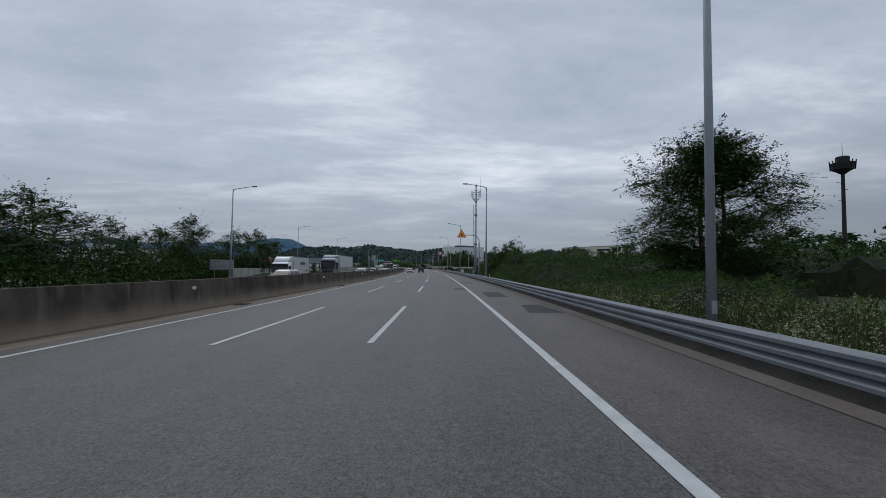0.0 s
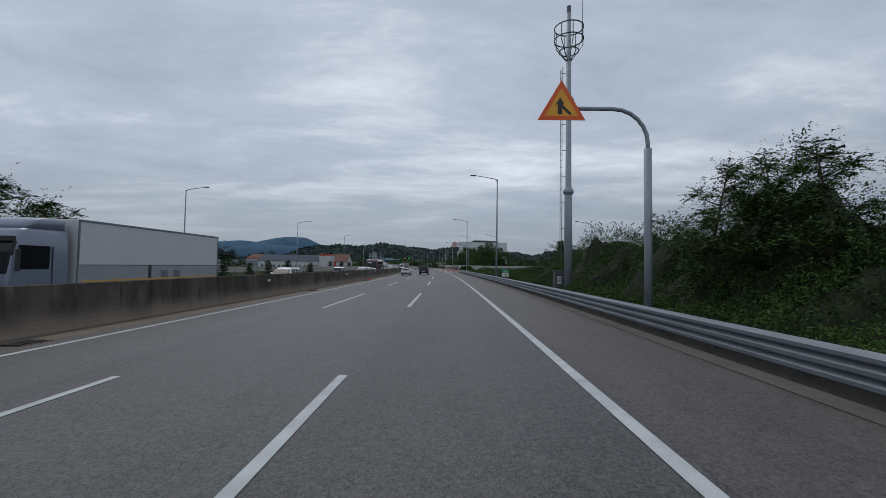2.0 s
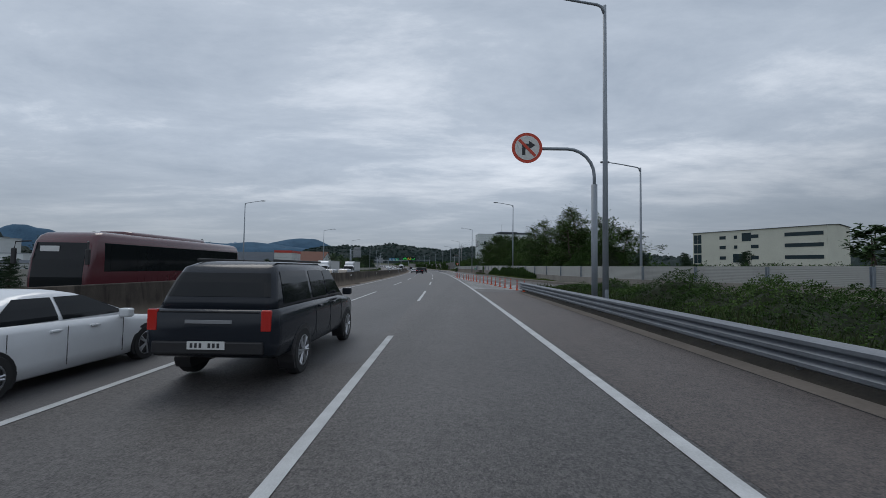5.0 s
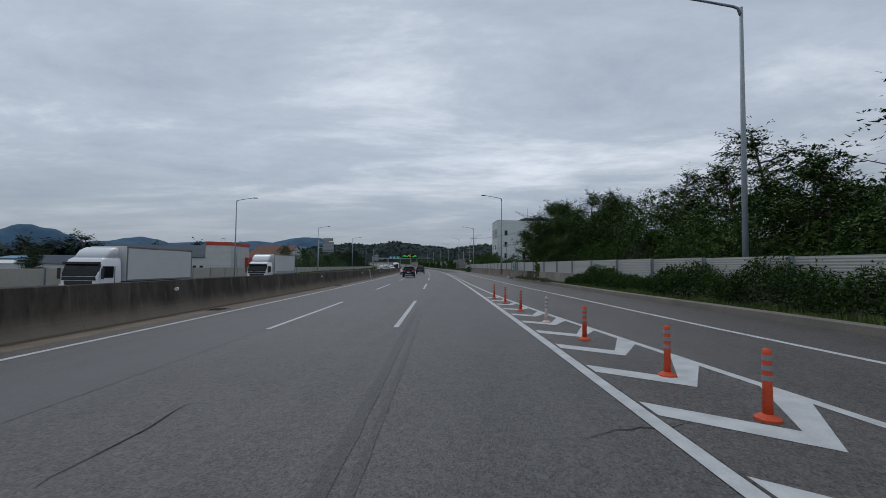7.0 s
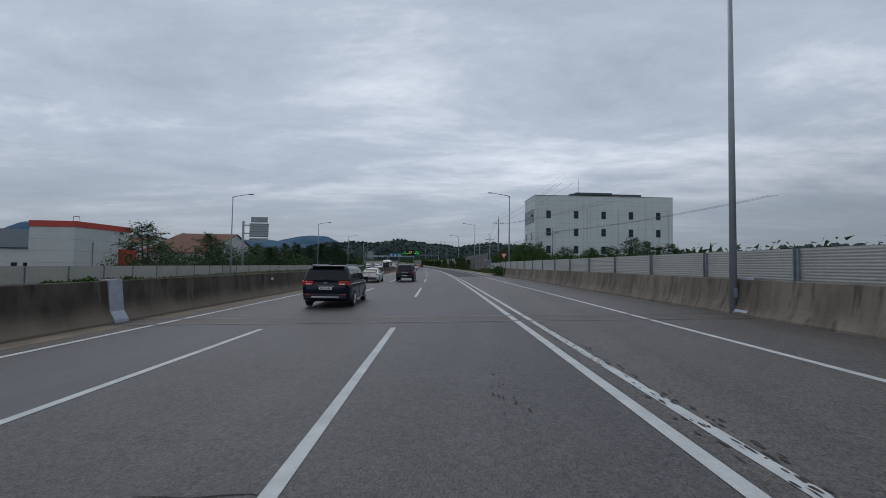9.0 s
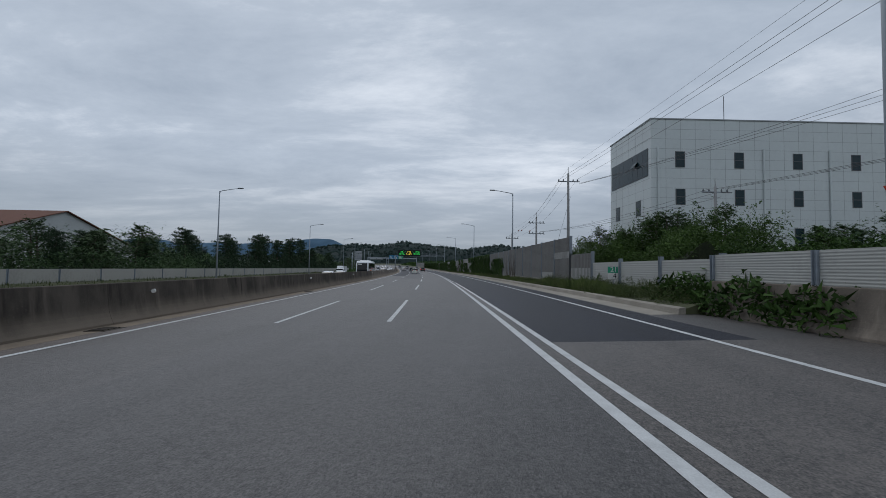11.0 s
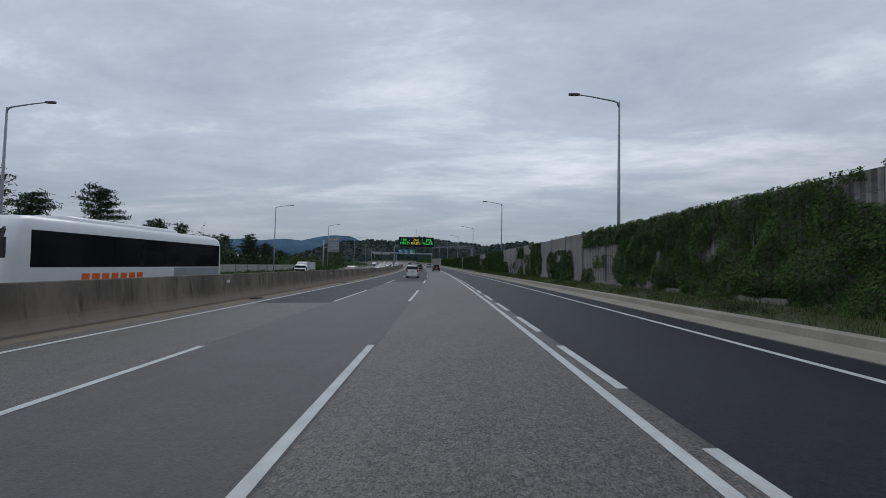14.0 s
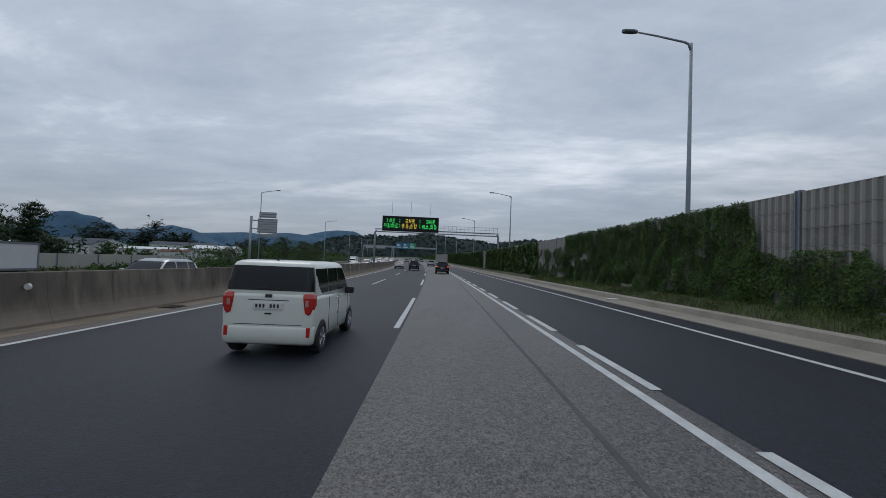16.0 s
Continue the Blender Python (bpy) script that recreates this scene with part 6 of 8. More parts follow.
cab_ = thing("control_cabinet", M(67.25, 4.72, -0.1), "dark grey steel control cabinet beside the mast", "cabinet")
CAB_G = mat("dark grey cabinet paint", (0.075, 0.082, 0.088), 0.55, var=0.15, scale=2)
part("plinth", box(bmesh.new(), -0.34, 0.34, -0.26, 0.26, 0.0, 0.25, 0.01), CONC_KERB, cab_, "concrete plinth")
part("body", box(bmesh.new(), -0.31, 0.31, -0.23, 0.23, 0.25, 1.42, 0.012), CAB_G, cab_)
part("roof", box(bmesh.new(), -0.35, 0.35, -0.27, 0.27, 1.42, 1.48, 0.012), CAB_G, cab_)
door_ = part("door", box(bmesh.new(), -0.28, 0.28, -0.25, -0.23, 0.3, 1.38, 0.005), CAB_G, cab_)
part("handle", box(bmesh.new(), 0.2, 0.23, -0.275, -0.25, 0.75, 0.92, 0.005), DARK_STEEL, door_)
part("label_plate", box(bmesh.new(), -0.2, 0.05, -0.257, -0.25, 0.7, 1.15), SIGN_WHITE, door_, "white label plate")
for k in range(3):
    part("lettering_bar", box(bmesh.new(), -0.17, 0.02, -0.261, -0.257, 0.8 + 0.1 * k, 0.84 + 0.1 * k), INK, door_, "dark bar of unreadable lettering")

# steel darkened: the far tower's shaded look is put into the colour
TOWER = mat("tower steel darkened for shade", (0.028, 0.025, 0.027), 0.7, var=0.25, spec=0.2)
mast2 = thing("antenna_tower", M(63.4, 71.5, -2), "distant dark antenna tower with a round equipment head", "antenna tower")
bm = bmesh.new()
tube(bm, [(0, 0, 0), (0, 0, 22.5), (0, 0, 22.6), (0, 0, 26.3)], [0.38, 0.26, 0.05, 0.03], 10)
part("shaft", bm, TOWER, mast2)
for k, (z, a) in enumerate(((12.0, 0.4), (15.5, 3.3), (17.6, 0.2), (18.8, 3.0))):
    part("bracket", tube(bmesh.new(), [(0, 0, z), (1.1 * math.cos(a), 1.1 * math.sin(a), z + 0.2)], 0.05, 5), TOWER, mast2)
bm = bmesh.new()
loft(bm, [[(r * math.cos(a * math.pi / 8), r * math.sin(a * math.pi / 8), z) for a in range(16)] for r, z in ((0.35, 18.6), (1.3, 19.3), (1.55, 19.4), (1.75, 20.6), (1.65, 20.65), (1.0, 20.5), (1.0, 21.7), (0.9, 21.8))])
bmesh.ops.translate(bm, verts=bm.verts, vec=(0, 0, 1.9))
part("head", bm, TOWER, mast2)
for k in range(12):
    c_, s_ = math.cos(k * math.pi / 6), math.sin(k * math.pi / 6)
    part("antenna", tube(bmesh.new(), [(1.72 * c_, 1.72 * s_, 21.3), (1.84 * c_, 1.84 * s_, 22.9)], 0.09, 5), TOWER, mast2)

# ---- utility poles and wires ----
WOODISH = mat("grey concrete pole", (0.22, 0.22, 0.22), 0.85, var=0.2, stretch=(1, 1, 0.2))
WIRE = mat("black wire", (0.02, 0.02, 0.022), 0.6, var=0.1)


def utility_pole(s, u, top, arms, label):
    t = thing("utility_pole", M(s, u, -0.3), label, "utility pole", "utility poles")
    bm = bmesh.new()
    tube(bm, [(0, 0, 0), (0, 0, top)], [0.19, 0.11], 10)
    tube(bm, [(0, 0, top), (0, 0, top + 0.7)], 0.03, 6)
    part("pole", bm, WOODISH, t, smooth=True)
    for z in arms:
        bm = bmesh.new()
        box(bm, -1.15, 1.15, -0.06, 0.06, z - 0.05, z + 0.05)
        part("crossarm", bm, GALV_PAINT, t)
        for x in (-1.05, -0.55, 0.55, 1.05):
            bm = bmesh.new()
            tube(bm, [(x, 0, z), (x, 0, z + 0.13), (x, 0, z + 0.28)], [0.05, 0.075, 0.03], 8)
            tube(bm, [(x - 0.05, -0.1, z - 0.02), (x, -0.55, z - 0.12)], [0.06, 0.05], 6)
            part("insulator", bm, DARK_STEEL, t, "dark insulator")
    return t


POLES = [(268, 13.4, 12.6), (311.6, 12.6, 12.3), (328, 13.4, 9.5), (342, 12.7, 8.2)]
for s, u, h in POLES[1:]:
    utility_pole(s, u, h, (h - 0.9,) if h > 9.9 or h < 9 else (h - 0.9, h - 2.5), "grey concrete utility pole with crossarms and insulators")
utility_pole(301.5, 22.0, 8.8, (8.3,), "utility pole behind the noise wall with a crossarm")
lines = thing("overhead_wires", Matrix(), "black overhead wires strung between utility poles", "wires")


def wire(a, b, sag, r=0.012):
    bm = bmesh.new()
    pts = [a.lerp(b, k / 12) - Vector((0, 0, sag * 4 * (k / 12) * (1 - k / 12))) for k in range(13)]
    tube(bm, pts, r, 4)
    part("wire", bm, WIRE, lines)


for (s0, u0, h0), (s1, u1, h1) in zip(POLES, POLES[1:]):
    for x in (-1.0, -0.5, 1.0):
        wire(P(s0, u0 + x, h0 - 0.95), P(s1, u1 + x, h1 - 0.95), 0.25)
    wire(P(s0, u0, h0 + 0.3), P(s1, u1, h1 + 0.3), 0.15, 0.008)
for x, dz in ((0, 0), (0.5, 0.1), (1.0, 0.05)):
    wire(P(329, 14.3, 7.0 + dz), P(301.5, 21.5 + x, 8.3 - 0.7 * x), 0.5)
    wire(P(312, 14.0, 10.9 + dz), P(282, 26 + 3 * x, 12.2), 0.4)
    wire(P(301.5, 22 + x, 8.3), P(262, 34 + x, 9.0), 0.5)
bm = bmesh.new()
tube(bm, [P(312, 13.0, 9.5), P(318, 12.2, 0.5)], 0.012, 4)
part("stay_wire", bm, WIRE, lines)
for s, du in ((334.3, -0.95), (334.0, -0.5), (334.6, 1.0)):
    k = (s - 328) / 14.0
    h = 8.55 * (1 - k) + 7.25 * k - 0.25 * 4 * k * (1 - k)
    bm = bmesh.new()
    tube(bm, [P(s - 0.25, 13.1 + du, h + 0.05), P(s, 13.1 + du, h), P(s + 0.25, 13.1 + du, h - 0.05)], [0.06, 0.09, 0.06], 8)
    part("warning_sleeve", bm, ORANGE, lines, "orange warning sleeve on the wire")

# ---- white panelled building by the noise wall ----
CLAD = mat("white metal cladding", (0.56, 0.60, 0.60), 0.5, var=0.07, scale=0.3, fine=3)
SEAM = mat("cladding seam", (0.26, 0.28, 0.29), 0.6, var=0.1)
WIN = mat("dark window glass", (0.012, 0.028, 0.034), 0.1, var=0.3, spec=0.3)
FRAME = mat("dark window frame", (0.07, 0.075, 0.08), 0.5, var=0.1)
ROOF_DARK = mat("dark roof sheet", (0.06, 0.07, 0.08), 0.6, var=0.15)
hall = thing("office_building", M(308.4, 20.15, -1.5, -0.6), "white clad four-storey building with small dark windows", "building")
LX, LY, HZ = 31.2, 9.8, 18.45
bm = bmesh.new()
box(bm, 0, LX, 0, LY, 0, HZ)
part("wall_shell", bm, CLAD, hall)
bm = bmesh.new()
for k in range(1, 18):
    z = k * HZ / 18
    box(bm, -0.006, LX + 0.006, -0.006, LY + 0.006, z - 0.012, z + 0.012)
for k in range(1, 20):
    x = k * LX / 20
    box(bm, x - 0.012, x + 0.012, -0.006, 0.1, 0, HZ)
for k in range(1, 6):
    y = k * LY / 6
    box(bm, -0.006, 0.1, y - 0.012, y + 0.012, 0, HZ)
part("cladding_seam", bm, SEAM, hall, "thin grey seams between cladding sheets")
bm = bmesh.new()
box(bm, -0.06, LX + 0.06, -0.06, LY + 0.06, HZ, HZ + 0.12)
part("parapet", bm, SEAM, hall)


def office_window(x0, x1, z0, z1, face, panes):
    """face 'f': towards the approaching traffic (-y); 's': towards the road (-x)."""
    w_ = part("window", box(bmesh.new(), x0 - 0.06, x1 + 0.06, -0.035, 0.05, z0 - 0.06, z1 + 0.06), FRAME, hall)
    n = panes
    for i in range(n):
        a, b = x0 + (x1 - x0) * i / n + 0.03, x0 + (x1 - x0) * (i + 1) / n - 0.03
        for zz0, zz1 in ((z0, z0 + (z1 - z0) * 0.48), (z0 + (z1 - z0) * 0.52, z1)):
            part("pane", box(bmesh.new(), a, b, -0.045, -0.02, zz0, zz1), WIN, w_)
    if face == "s":
        w_.matrix_basis = Matrix.Rotation(radians(-90), 4, "Z") @ Matrix.Diagonal((1, 1, 1, 1))
    return w_


for k in range(5):
    for z in (13.5, 9.6, 5.7):
        office_window(2.6 + k * 6.2, 3.5 + k * 6.2, z, z + 1.55, "f", 1)
# road side: rotated so that its x runs from the far corner to the near one
band = office_window(-9.3, -0.6, 12.65, 15.5, "s", 8)
vent = part("pane", box(bmesh.new(), -0.5, 0.5, -0.02, 0.02, -0.7, 0.0), WIN, band, "window tilted open")
vent.matrix_basis = Matrix.Translation((-3.2, -0.06, 14.6)) @ Matrix.Rotation(radians(-35), 4, "X")
for a in (-8.2, -3.2):
    office_window(a, a + 0.95, 8.7, 10.25, "s", 1)
    office_window(a, a + 0.95, 4.8, 6.35, "s", 1)
for x in (0.7, 11.8, 18.8, 30.3):
    part("downpipe", tube(bmesh.new(), [(x, -0.12, 0), (x, -0.12, 15.5)], 0.09, 8), CLAD, hall)
bm = bmesh.new()
box(bm, 9.5, 26, 4, 11, HZ, HZ + 1.3)
box(bm, 10.5, 19, 3.6, 11.2, HZ + 1.0, HZ + 1.5)
part("roof_plant_screen", bm, ROOF_DARK, hall, "dark screen on the roof")
bm = bmesh.new()
tube(bm, [(12, 6, HZ), (12, 6, HZ + 5.2)], 0.04, 5)
part("roof_mast", bm, DARK_STEEL, hall)

# ---- warehouses beyond the oncoming lanes ----
WALL_W = mat("white warehouse cladding", (0.46, 0.48, 0.48), 0.6, var=0.1, scale=0.3, fine=2, stretch=(1, 1, 3))
ROOF_G = mat("slate grey sheet roof", (0.062, 0.076, 0.094), 0.8, spec=0.15, var=0.12, scale=0.3, fine=2)
TRIM_R = mat("red fascia", (0.42, 0.045, 0.03), 0.5, var=0.1)
ROOF_B = mat("brown sheet roof", (0.13, 0.06, 0.042), 0.8, spec=0.2, var=0.2, scale=1.0, fine=4, stretch=(6, 0.3, 1))
G0 = -2.6


def shed(m, lx, ly, h, ridge, roof, label, trim=None, windows=(), category="warehouse", walls=None):
    """Long shed: walls, pitched roof along x, optional fascia and a row of windows on the side facing the road (+x is along the face)."""
    t = thing("warehouse", m, label, category, "warehouses")
    bm = bmesh.new()
    box(bm, 0, lx, 0, ly, 0, h)
    part("wall_shell", bm, walls or WALL_W, t)
    bm = bmesh.new()
    e = 0.35
    rings = [[(x, -e, h - 0.02), (x, ly / 2, h + ridge), (x, ly + e, h - 0.02), (x, ly + e, h + 0.1), (x, ly / 2, h + ridge + 0.12), (x, -e, h + 0.1)] for x in (-e, lx + e)]
    loft(bm, rings)
    part("roof", bm, roof, t)
    for x in (0.0, lx - 0.1):
        bm = bmesh.new()
        loft(bm, [[(x + d, 0, h), (x + d, ly, h), (x + d, ly / 2, h + ridge)] for d in (0, 0.1)])
        part("gable", bm, walls or WALL_W, t)
    if trim:
        part("fascia", box(bmesh.new(), -0.5, lx + 0.5, -0.5, -0.36, h - 0.3, h + 0.2), trim, t, "coloured fascia strip")
    for x, z, w_, hh in windows:
        f = part("window", box(bmesh.new(), x, x + w_, -0.06, 0.05, z, z + hh), FRAME, t)
        part("pane", box(bmesh.new(), x + 0.07, x + w_ - 0.07, -0.075, -0.04, z + 0.07, z + hh - 0.07), WIN, f)
    return t


wins = [(2 + k * 4.6 + d, 3.1, 0.9, 2.1) for k in range(7) for d in (0, 1.8)]
shed(M(283.0, -96.4, G0), 33.0, 22.0, 7.4, 3.6, ROOF_G, "white warehouse with a grey roof and a row of windows", None, wins)
red = thing("warehouse", M(281.0, -62.6, G0) @ Matrix.Diagonal((0.6, 0.68, 1, 1)), "white clad hall with a red parapet", "warehouse", "warehouses")
part("wall_shell", box(bmesh.new(), 0, 11, 0, 17, 0, 10.6), WALL_W, red)
part("fascia", box(bmesh.new(), -0.12, 11.12, -0.12, 17.12, 10.6, 11.5), TRIM_R, red, "red parapet band")
part("porch", box(bmesh.new(), 11, 12.5, 13, 17.5, 0, 7.6), TRIM_R, red, "red porch")
bm = bmesh.new()
for a, b in (((2, 9, 11.5), (2, 9, 12.8)), ((3.5, 9, 11.5), (3.5, 9, 12.8)), ((2, 9, 12.8), (3.5, 9, 12.8))):
    tube(bm, [a, b], 0.05, 5)
part("roof_rail", bm, DARK_STEEL, red)
bm = bmesh.new()
for k in range(1, 6):
    box(bm, -0.02, 11.02, -0.02, 17.02, k * 1.75, k * 1.75 + 0.04)
tube(bm, [(11.15, 5, 0), (11.15, 5, 8.5)], 0.12, 6)
part("cladding_seam", bm, SEAM, red, "grey seams and a downpipe")
shed(M(308, -64, G0), 13, 30, 7.5, 5.0, ROOF_B, "hall with a rust-brown sheet roof")
shed(M(284, -113, G0), 13.5, 12, 5.2, 2.2, ROOF_G, "small white shed with a grey roof", None, [(2, 2.0, 1.6, 1.4), (7, 2.0, 2.0, 1.4)])
shed(M(312, -112, G0), 42, 24, 9.0, 2.6, ROOF_B, "long hall with a rust-brown roof and red fascia", TRIM_R)
rgb = np.random.default_rng(9)
for s, u, lx, ly, h, r in ((215, -190, 30, 18, 5, 2), (285, -200, 30, 20, 5, 1.5), (350, -235, 40, 20, 7, 2), (420, -200, 36, 18, 6, 2), (470, -260, 44, 20, 8, 2), (520, -230, 30, 18, 7, 2), (560, -160, 30, 16, 6, 2), (600, -190, 40, 18, 7, 2), (640, -130, 24, 14, 6, 2), (700, -180, 40, 20, 8, 2), (360, -170, 26, 16, 5.5, 2), (330, -290, 70, 26, 10, 2)):
    shed(M(s, u, G0, rgb.uniform(-8, 8)), lx, ly, h, r, rgb.choice([0, 1, 2]) and ROOF_G or CLAD, "distant pale factory hall on the plain", None, [(2 + k * 5.0, h * 0.55, 2.6, 1.3) for k in range(int(lx / 6))])
# large pale factory with stacked volumes
fac = thing("factory", M(296, -236, G0, 3), "large pale factory with strip windows and stepped roofs", "factory", "warehouses")
for x0, x1, y0, y1, h in ((0, 46, 0, 26, 16.0), (6, 30, -9, 0, 9.0), (-22, 0, 4, 22, 11.5), (10, 22, 6, 18, 19.0), (46, 66, 2, 20, 9.0)):
    v_ = part("block", box(bmesh.new(), x0, x1, y0, y1, 0, h), WALL_W, fac)
    part("roof_edge", box(bmesh.new(), x0 - 0.2, x1 + 0.2, y0 - 0.2, y1 + 0.2, h, h + 0.4), SEAM, v_)
    for z in (2.2, 5.4, 8.4, 11.4, 14.2):
        if z + 1.6 < h:
            for k in range(int((x1 - x0) / 4)):
                part("window", box(bmesh.new(), x0 + 0.8 + 4 * k, x0 + 3.4 + 4 * k, y0 - 0.05, y0 + 0.1, z, z + 1.3), WIN, v_)
for s, u, lx, ly, h, roof in ((285, -176, 34, 14, 5.2, ROOF_G), (318, -172, 28, 14, 5.0, CLAD), (352, -178, 22, 12, 7.0, SIGN_BLUE), (392, -186, 30, 14, 5.6, ROOF_G), (380, -150, 18, 10, 4.2, CLAD), (450, -175, 40, 12, 4.0, CLAD), (500, -150, 30, 10, 4.4, ROOF_G), (548, -200, 46, 14, 5.4, CLAD), (480, -120, 24, 9, 3.4, CLAD), (420, -140, 14, 9, 4.8, ROOF_B), (590, -140, 28, 12, 5, CLAD)):
    shed(M(s, u, G0, rgb.uniform(-6, 6)), lx, ly, h, 1.1, roof, "low pale works building on the far plain", None, [(1.5 + k * 4.0, h * 0.45, 2.0, 1.1) for k in range(int(lx / 4.5))])
small_roofs = [ROOF_G, CLAD, ROOF_DARK, ROOF_G, SIGN_BLUE, ROOF_B]
for k in range(34):
    s, u = rgb.uniform(215, 600), rgb.uniform(-232, -112)
    if 262 < s < 350 and u > -150:
        continue
    lx, ly, h = rgb.uniform(5, 15), rgb.uniform(4, 8), rgb.uniform(2.4, 5.0)
    shed(M(s, u, G0, rgb.uniform(-15, 15)), lx, ly, h, 0.9, small_roofs[k % 6], "small pale shed in the far works yards", None, [(0.8 + 2.6 * j, h * 0.4, 1.1, 0.8) for j in range(int(lx / 3))])
levels = [(z, x, w_, 1.25) for z in (2.2, 6.1, 10.0, 13.6) for x, w_ in ((10.0, 2.2), (15.0, 1.1), (20.5, 2.4), (30.5, 10.2))]
shed(M(277, 101, -1.0, -65.9), 41.6, 16, 16.6, 0.6, ROOF_G, "cream four-storey building with dark window bands and a glazed stair", None, [(x, z, w_, h) for z, x, w_, h in levels] + [(0.4 + 1.5 * i, 1.0 + 3.8 * j, 1.4, 3.4) for i in range(2) for j in range(4)] + [(14.6, 5.0, 4.0, 3.2), (17.6, 12.6, 3.0, 3.0)], "building", mat("cream building render", (0.56, 0.56, 0.48), 0.8, var=0.1, scale=0.2, fine=2))
shed(M(143, 41.5, -1.0, -8), 34, 12, 2.6, 1.7, mat("pale blue-grey sheet roof", (0.30, 0.34, 0.38), 0.6, var=0.15, scale=0.5, fine=3), "low hall with a pale sheet roof")

# ---- sign backs and gantries over the road ----
def sign_back(s, u, label, post_u, lift=0.0):
    t = thing("direction_sign", M(s, u, -0.2), label, "direction sign", "direction sign backs")
    bm = bmesh.new()
    tube(bm, [(post_u, 0.3, 0), (post_u, 0.3, 9.0 + lift)], 0.2, 12)
    part("pole", bm, GALV_PAINT, t, smooth=True)
    for z in (6.9, 8.3):
        bm = bmesh.new()
        tube(bm, [(post_u, 0.3, z + lift), (2.4, 0.3, z + lift)], 0.09, 8)
        part("arm", bm, GALV_PAINT, t)
    for x0, x1, z0, z1 in ((0, 3.2, 6.2 + lift, 8.6 + lift), (0.2, 3.0, 8.75 + lift, 9.7 + lift), (0, 3.2, 5.6 + lift, 6.05 + lift)):
        b = part("panel", box(bmesh.new(), x0, x1, 0.0, 0.08, z0, z1), SIGN_BACK, t)
        bm = bmesh.new()
        k = z0 + 0.15
        while k < z1:
            box(bm, x0, x1, -0.05, 0.0, k, k + 0.07)
            k += 0.42
        part("rib", bm, GALV, b)
    return t


sign_back(290.0, -34.2, "back of a large grey direction sign on a single pole", -1.2, 0.8)
sign_back(459.5, -31.8, "back of a large grey direction sign on a single pole", -1.2)
low_sign = thing("direction_sign", M(47.3, -31.4, -0.2), "back of a wide grey sign on two posts", "direction sign", "direction sign backs")
part("panel", box(bmesh.new(), -1.6, 1.6, 0, 0.08, 1.9, 3.3), SIGN_BACK, low_sign)
bm = bmesh.new()
for k in range(4):
    box(bm, -1.6, 1.6, -0.05, 0, 2.0 + 0.34 * k, 2.06 + 0.34 * k)
part("rib", bm, GALV, low_sign)
for x in (-1.0, 1.0):
    part("post", tube(bmesh.new(), [(x, 0.12, 0), (x, 0.12, 3.2)], 0.06, 8), GALV, low_sign)

gan = thing("message_gantry", M(470, 0, -0.2), "steel gantry with a lit variable message board over the lanes", "gantry")
for x in (-13.6, 10.4):
    bm = bmesh.new()
    tube(bm, [(x, 0, 0), (x, 0, 7.0), (x + (0.25 if x < 0 else -0.25), 0, 7.45)], 0.2, 12)
    part("post", bm, GALV_PAINT, gan, smooth=True)
    part("base_plate", box(bmesh.new(), x - 0.4, x + 0.4, -0.4, 0.4, -0.05, 0.06), GALV_PAINT, gan)
for y in (-0.45, 0.45):
    for z in (7.15, 7.65):
        part("chord", tube(bmesh.new(), [(-13.6, y, z), (10.4, y, z)], 0.07, 6), GALV_PAINT, gan)
bm = bmesh.new()
for k in range(30):
    tube(bm, [(-13.5 + 0.8 * k, -0.45, 7.15), (-12.7 + 0.8 * k, -0.45, 7.65)], 0.03, 4)
part("lattice", bm, GALV_PAINT, gan)
part("walkway", box(bmesh.new(), -13.2, 10.2, -0.42, 0.42, 7.66, 7.72), GALV, gan)
bm = bmesh.new()
for k in range(15):
    tube(bm, [(-1.1 + k * 0.8, -0.5, 7.7), (-1.1 + k * 0.8, -0.5, 8.7)], 0.022, 4)
for z in (8.2, 8.7):
    tube(bm, [(-1.1, -0.5, z), (10.2, -0.5, z)], 0.022, 4)
part("walkway_rail", bm, GALV, gan)
board = part("message_board", box(bmesh.new(), -12.2, -1.4, -0.9, -0.5, 7.8, 10.7, 0.05), mat("black led board", (0.012, 0.014, 0.016), 0.7, spec=0.2, var=0.2), gan, "black message board")
board.matrix_basis = Matrix.Translation((0, 0, -0.5))
LED_G = mat("green led", (0.05, 0.9, 0.15), 0.5, var=0.02, emit=0.8)
LED_Y = mat("yellow led", (1.0, 0.75, 0.08), 0.5, var=0.02, emit=0.8)


def seg(x0, x1, z0, z1, mm):
    bm = bmesh.new()
    box(bm, x0, x1, -0.93, -0.905, z0, z1)
    return part("led_stroke", bm, mm, board)


def glyph(x, z, w_, h, strokes, mm):
    """A character from bars on a unit cell: (x0, z0, x1, z1)."""
    bm = bmesh.new()
    for a, b, c, d in strokes:
        ka, kb = (0.22 * (c - a), 0.0) if (c - a) * w_ < (d - b) * h else (0.0, 0.22 * (d - b))
        a, c, b, d = a + ka, c - ka, b + kb, d - kb
        box(bm, x + a * w_, x + c * w_, -0.93, -0.905, z + b * h, z + d * h)
    part("led_character", bm, mm, board)


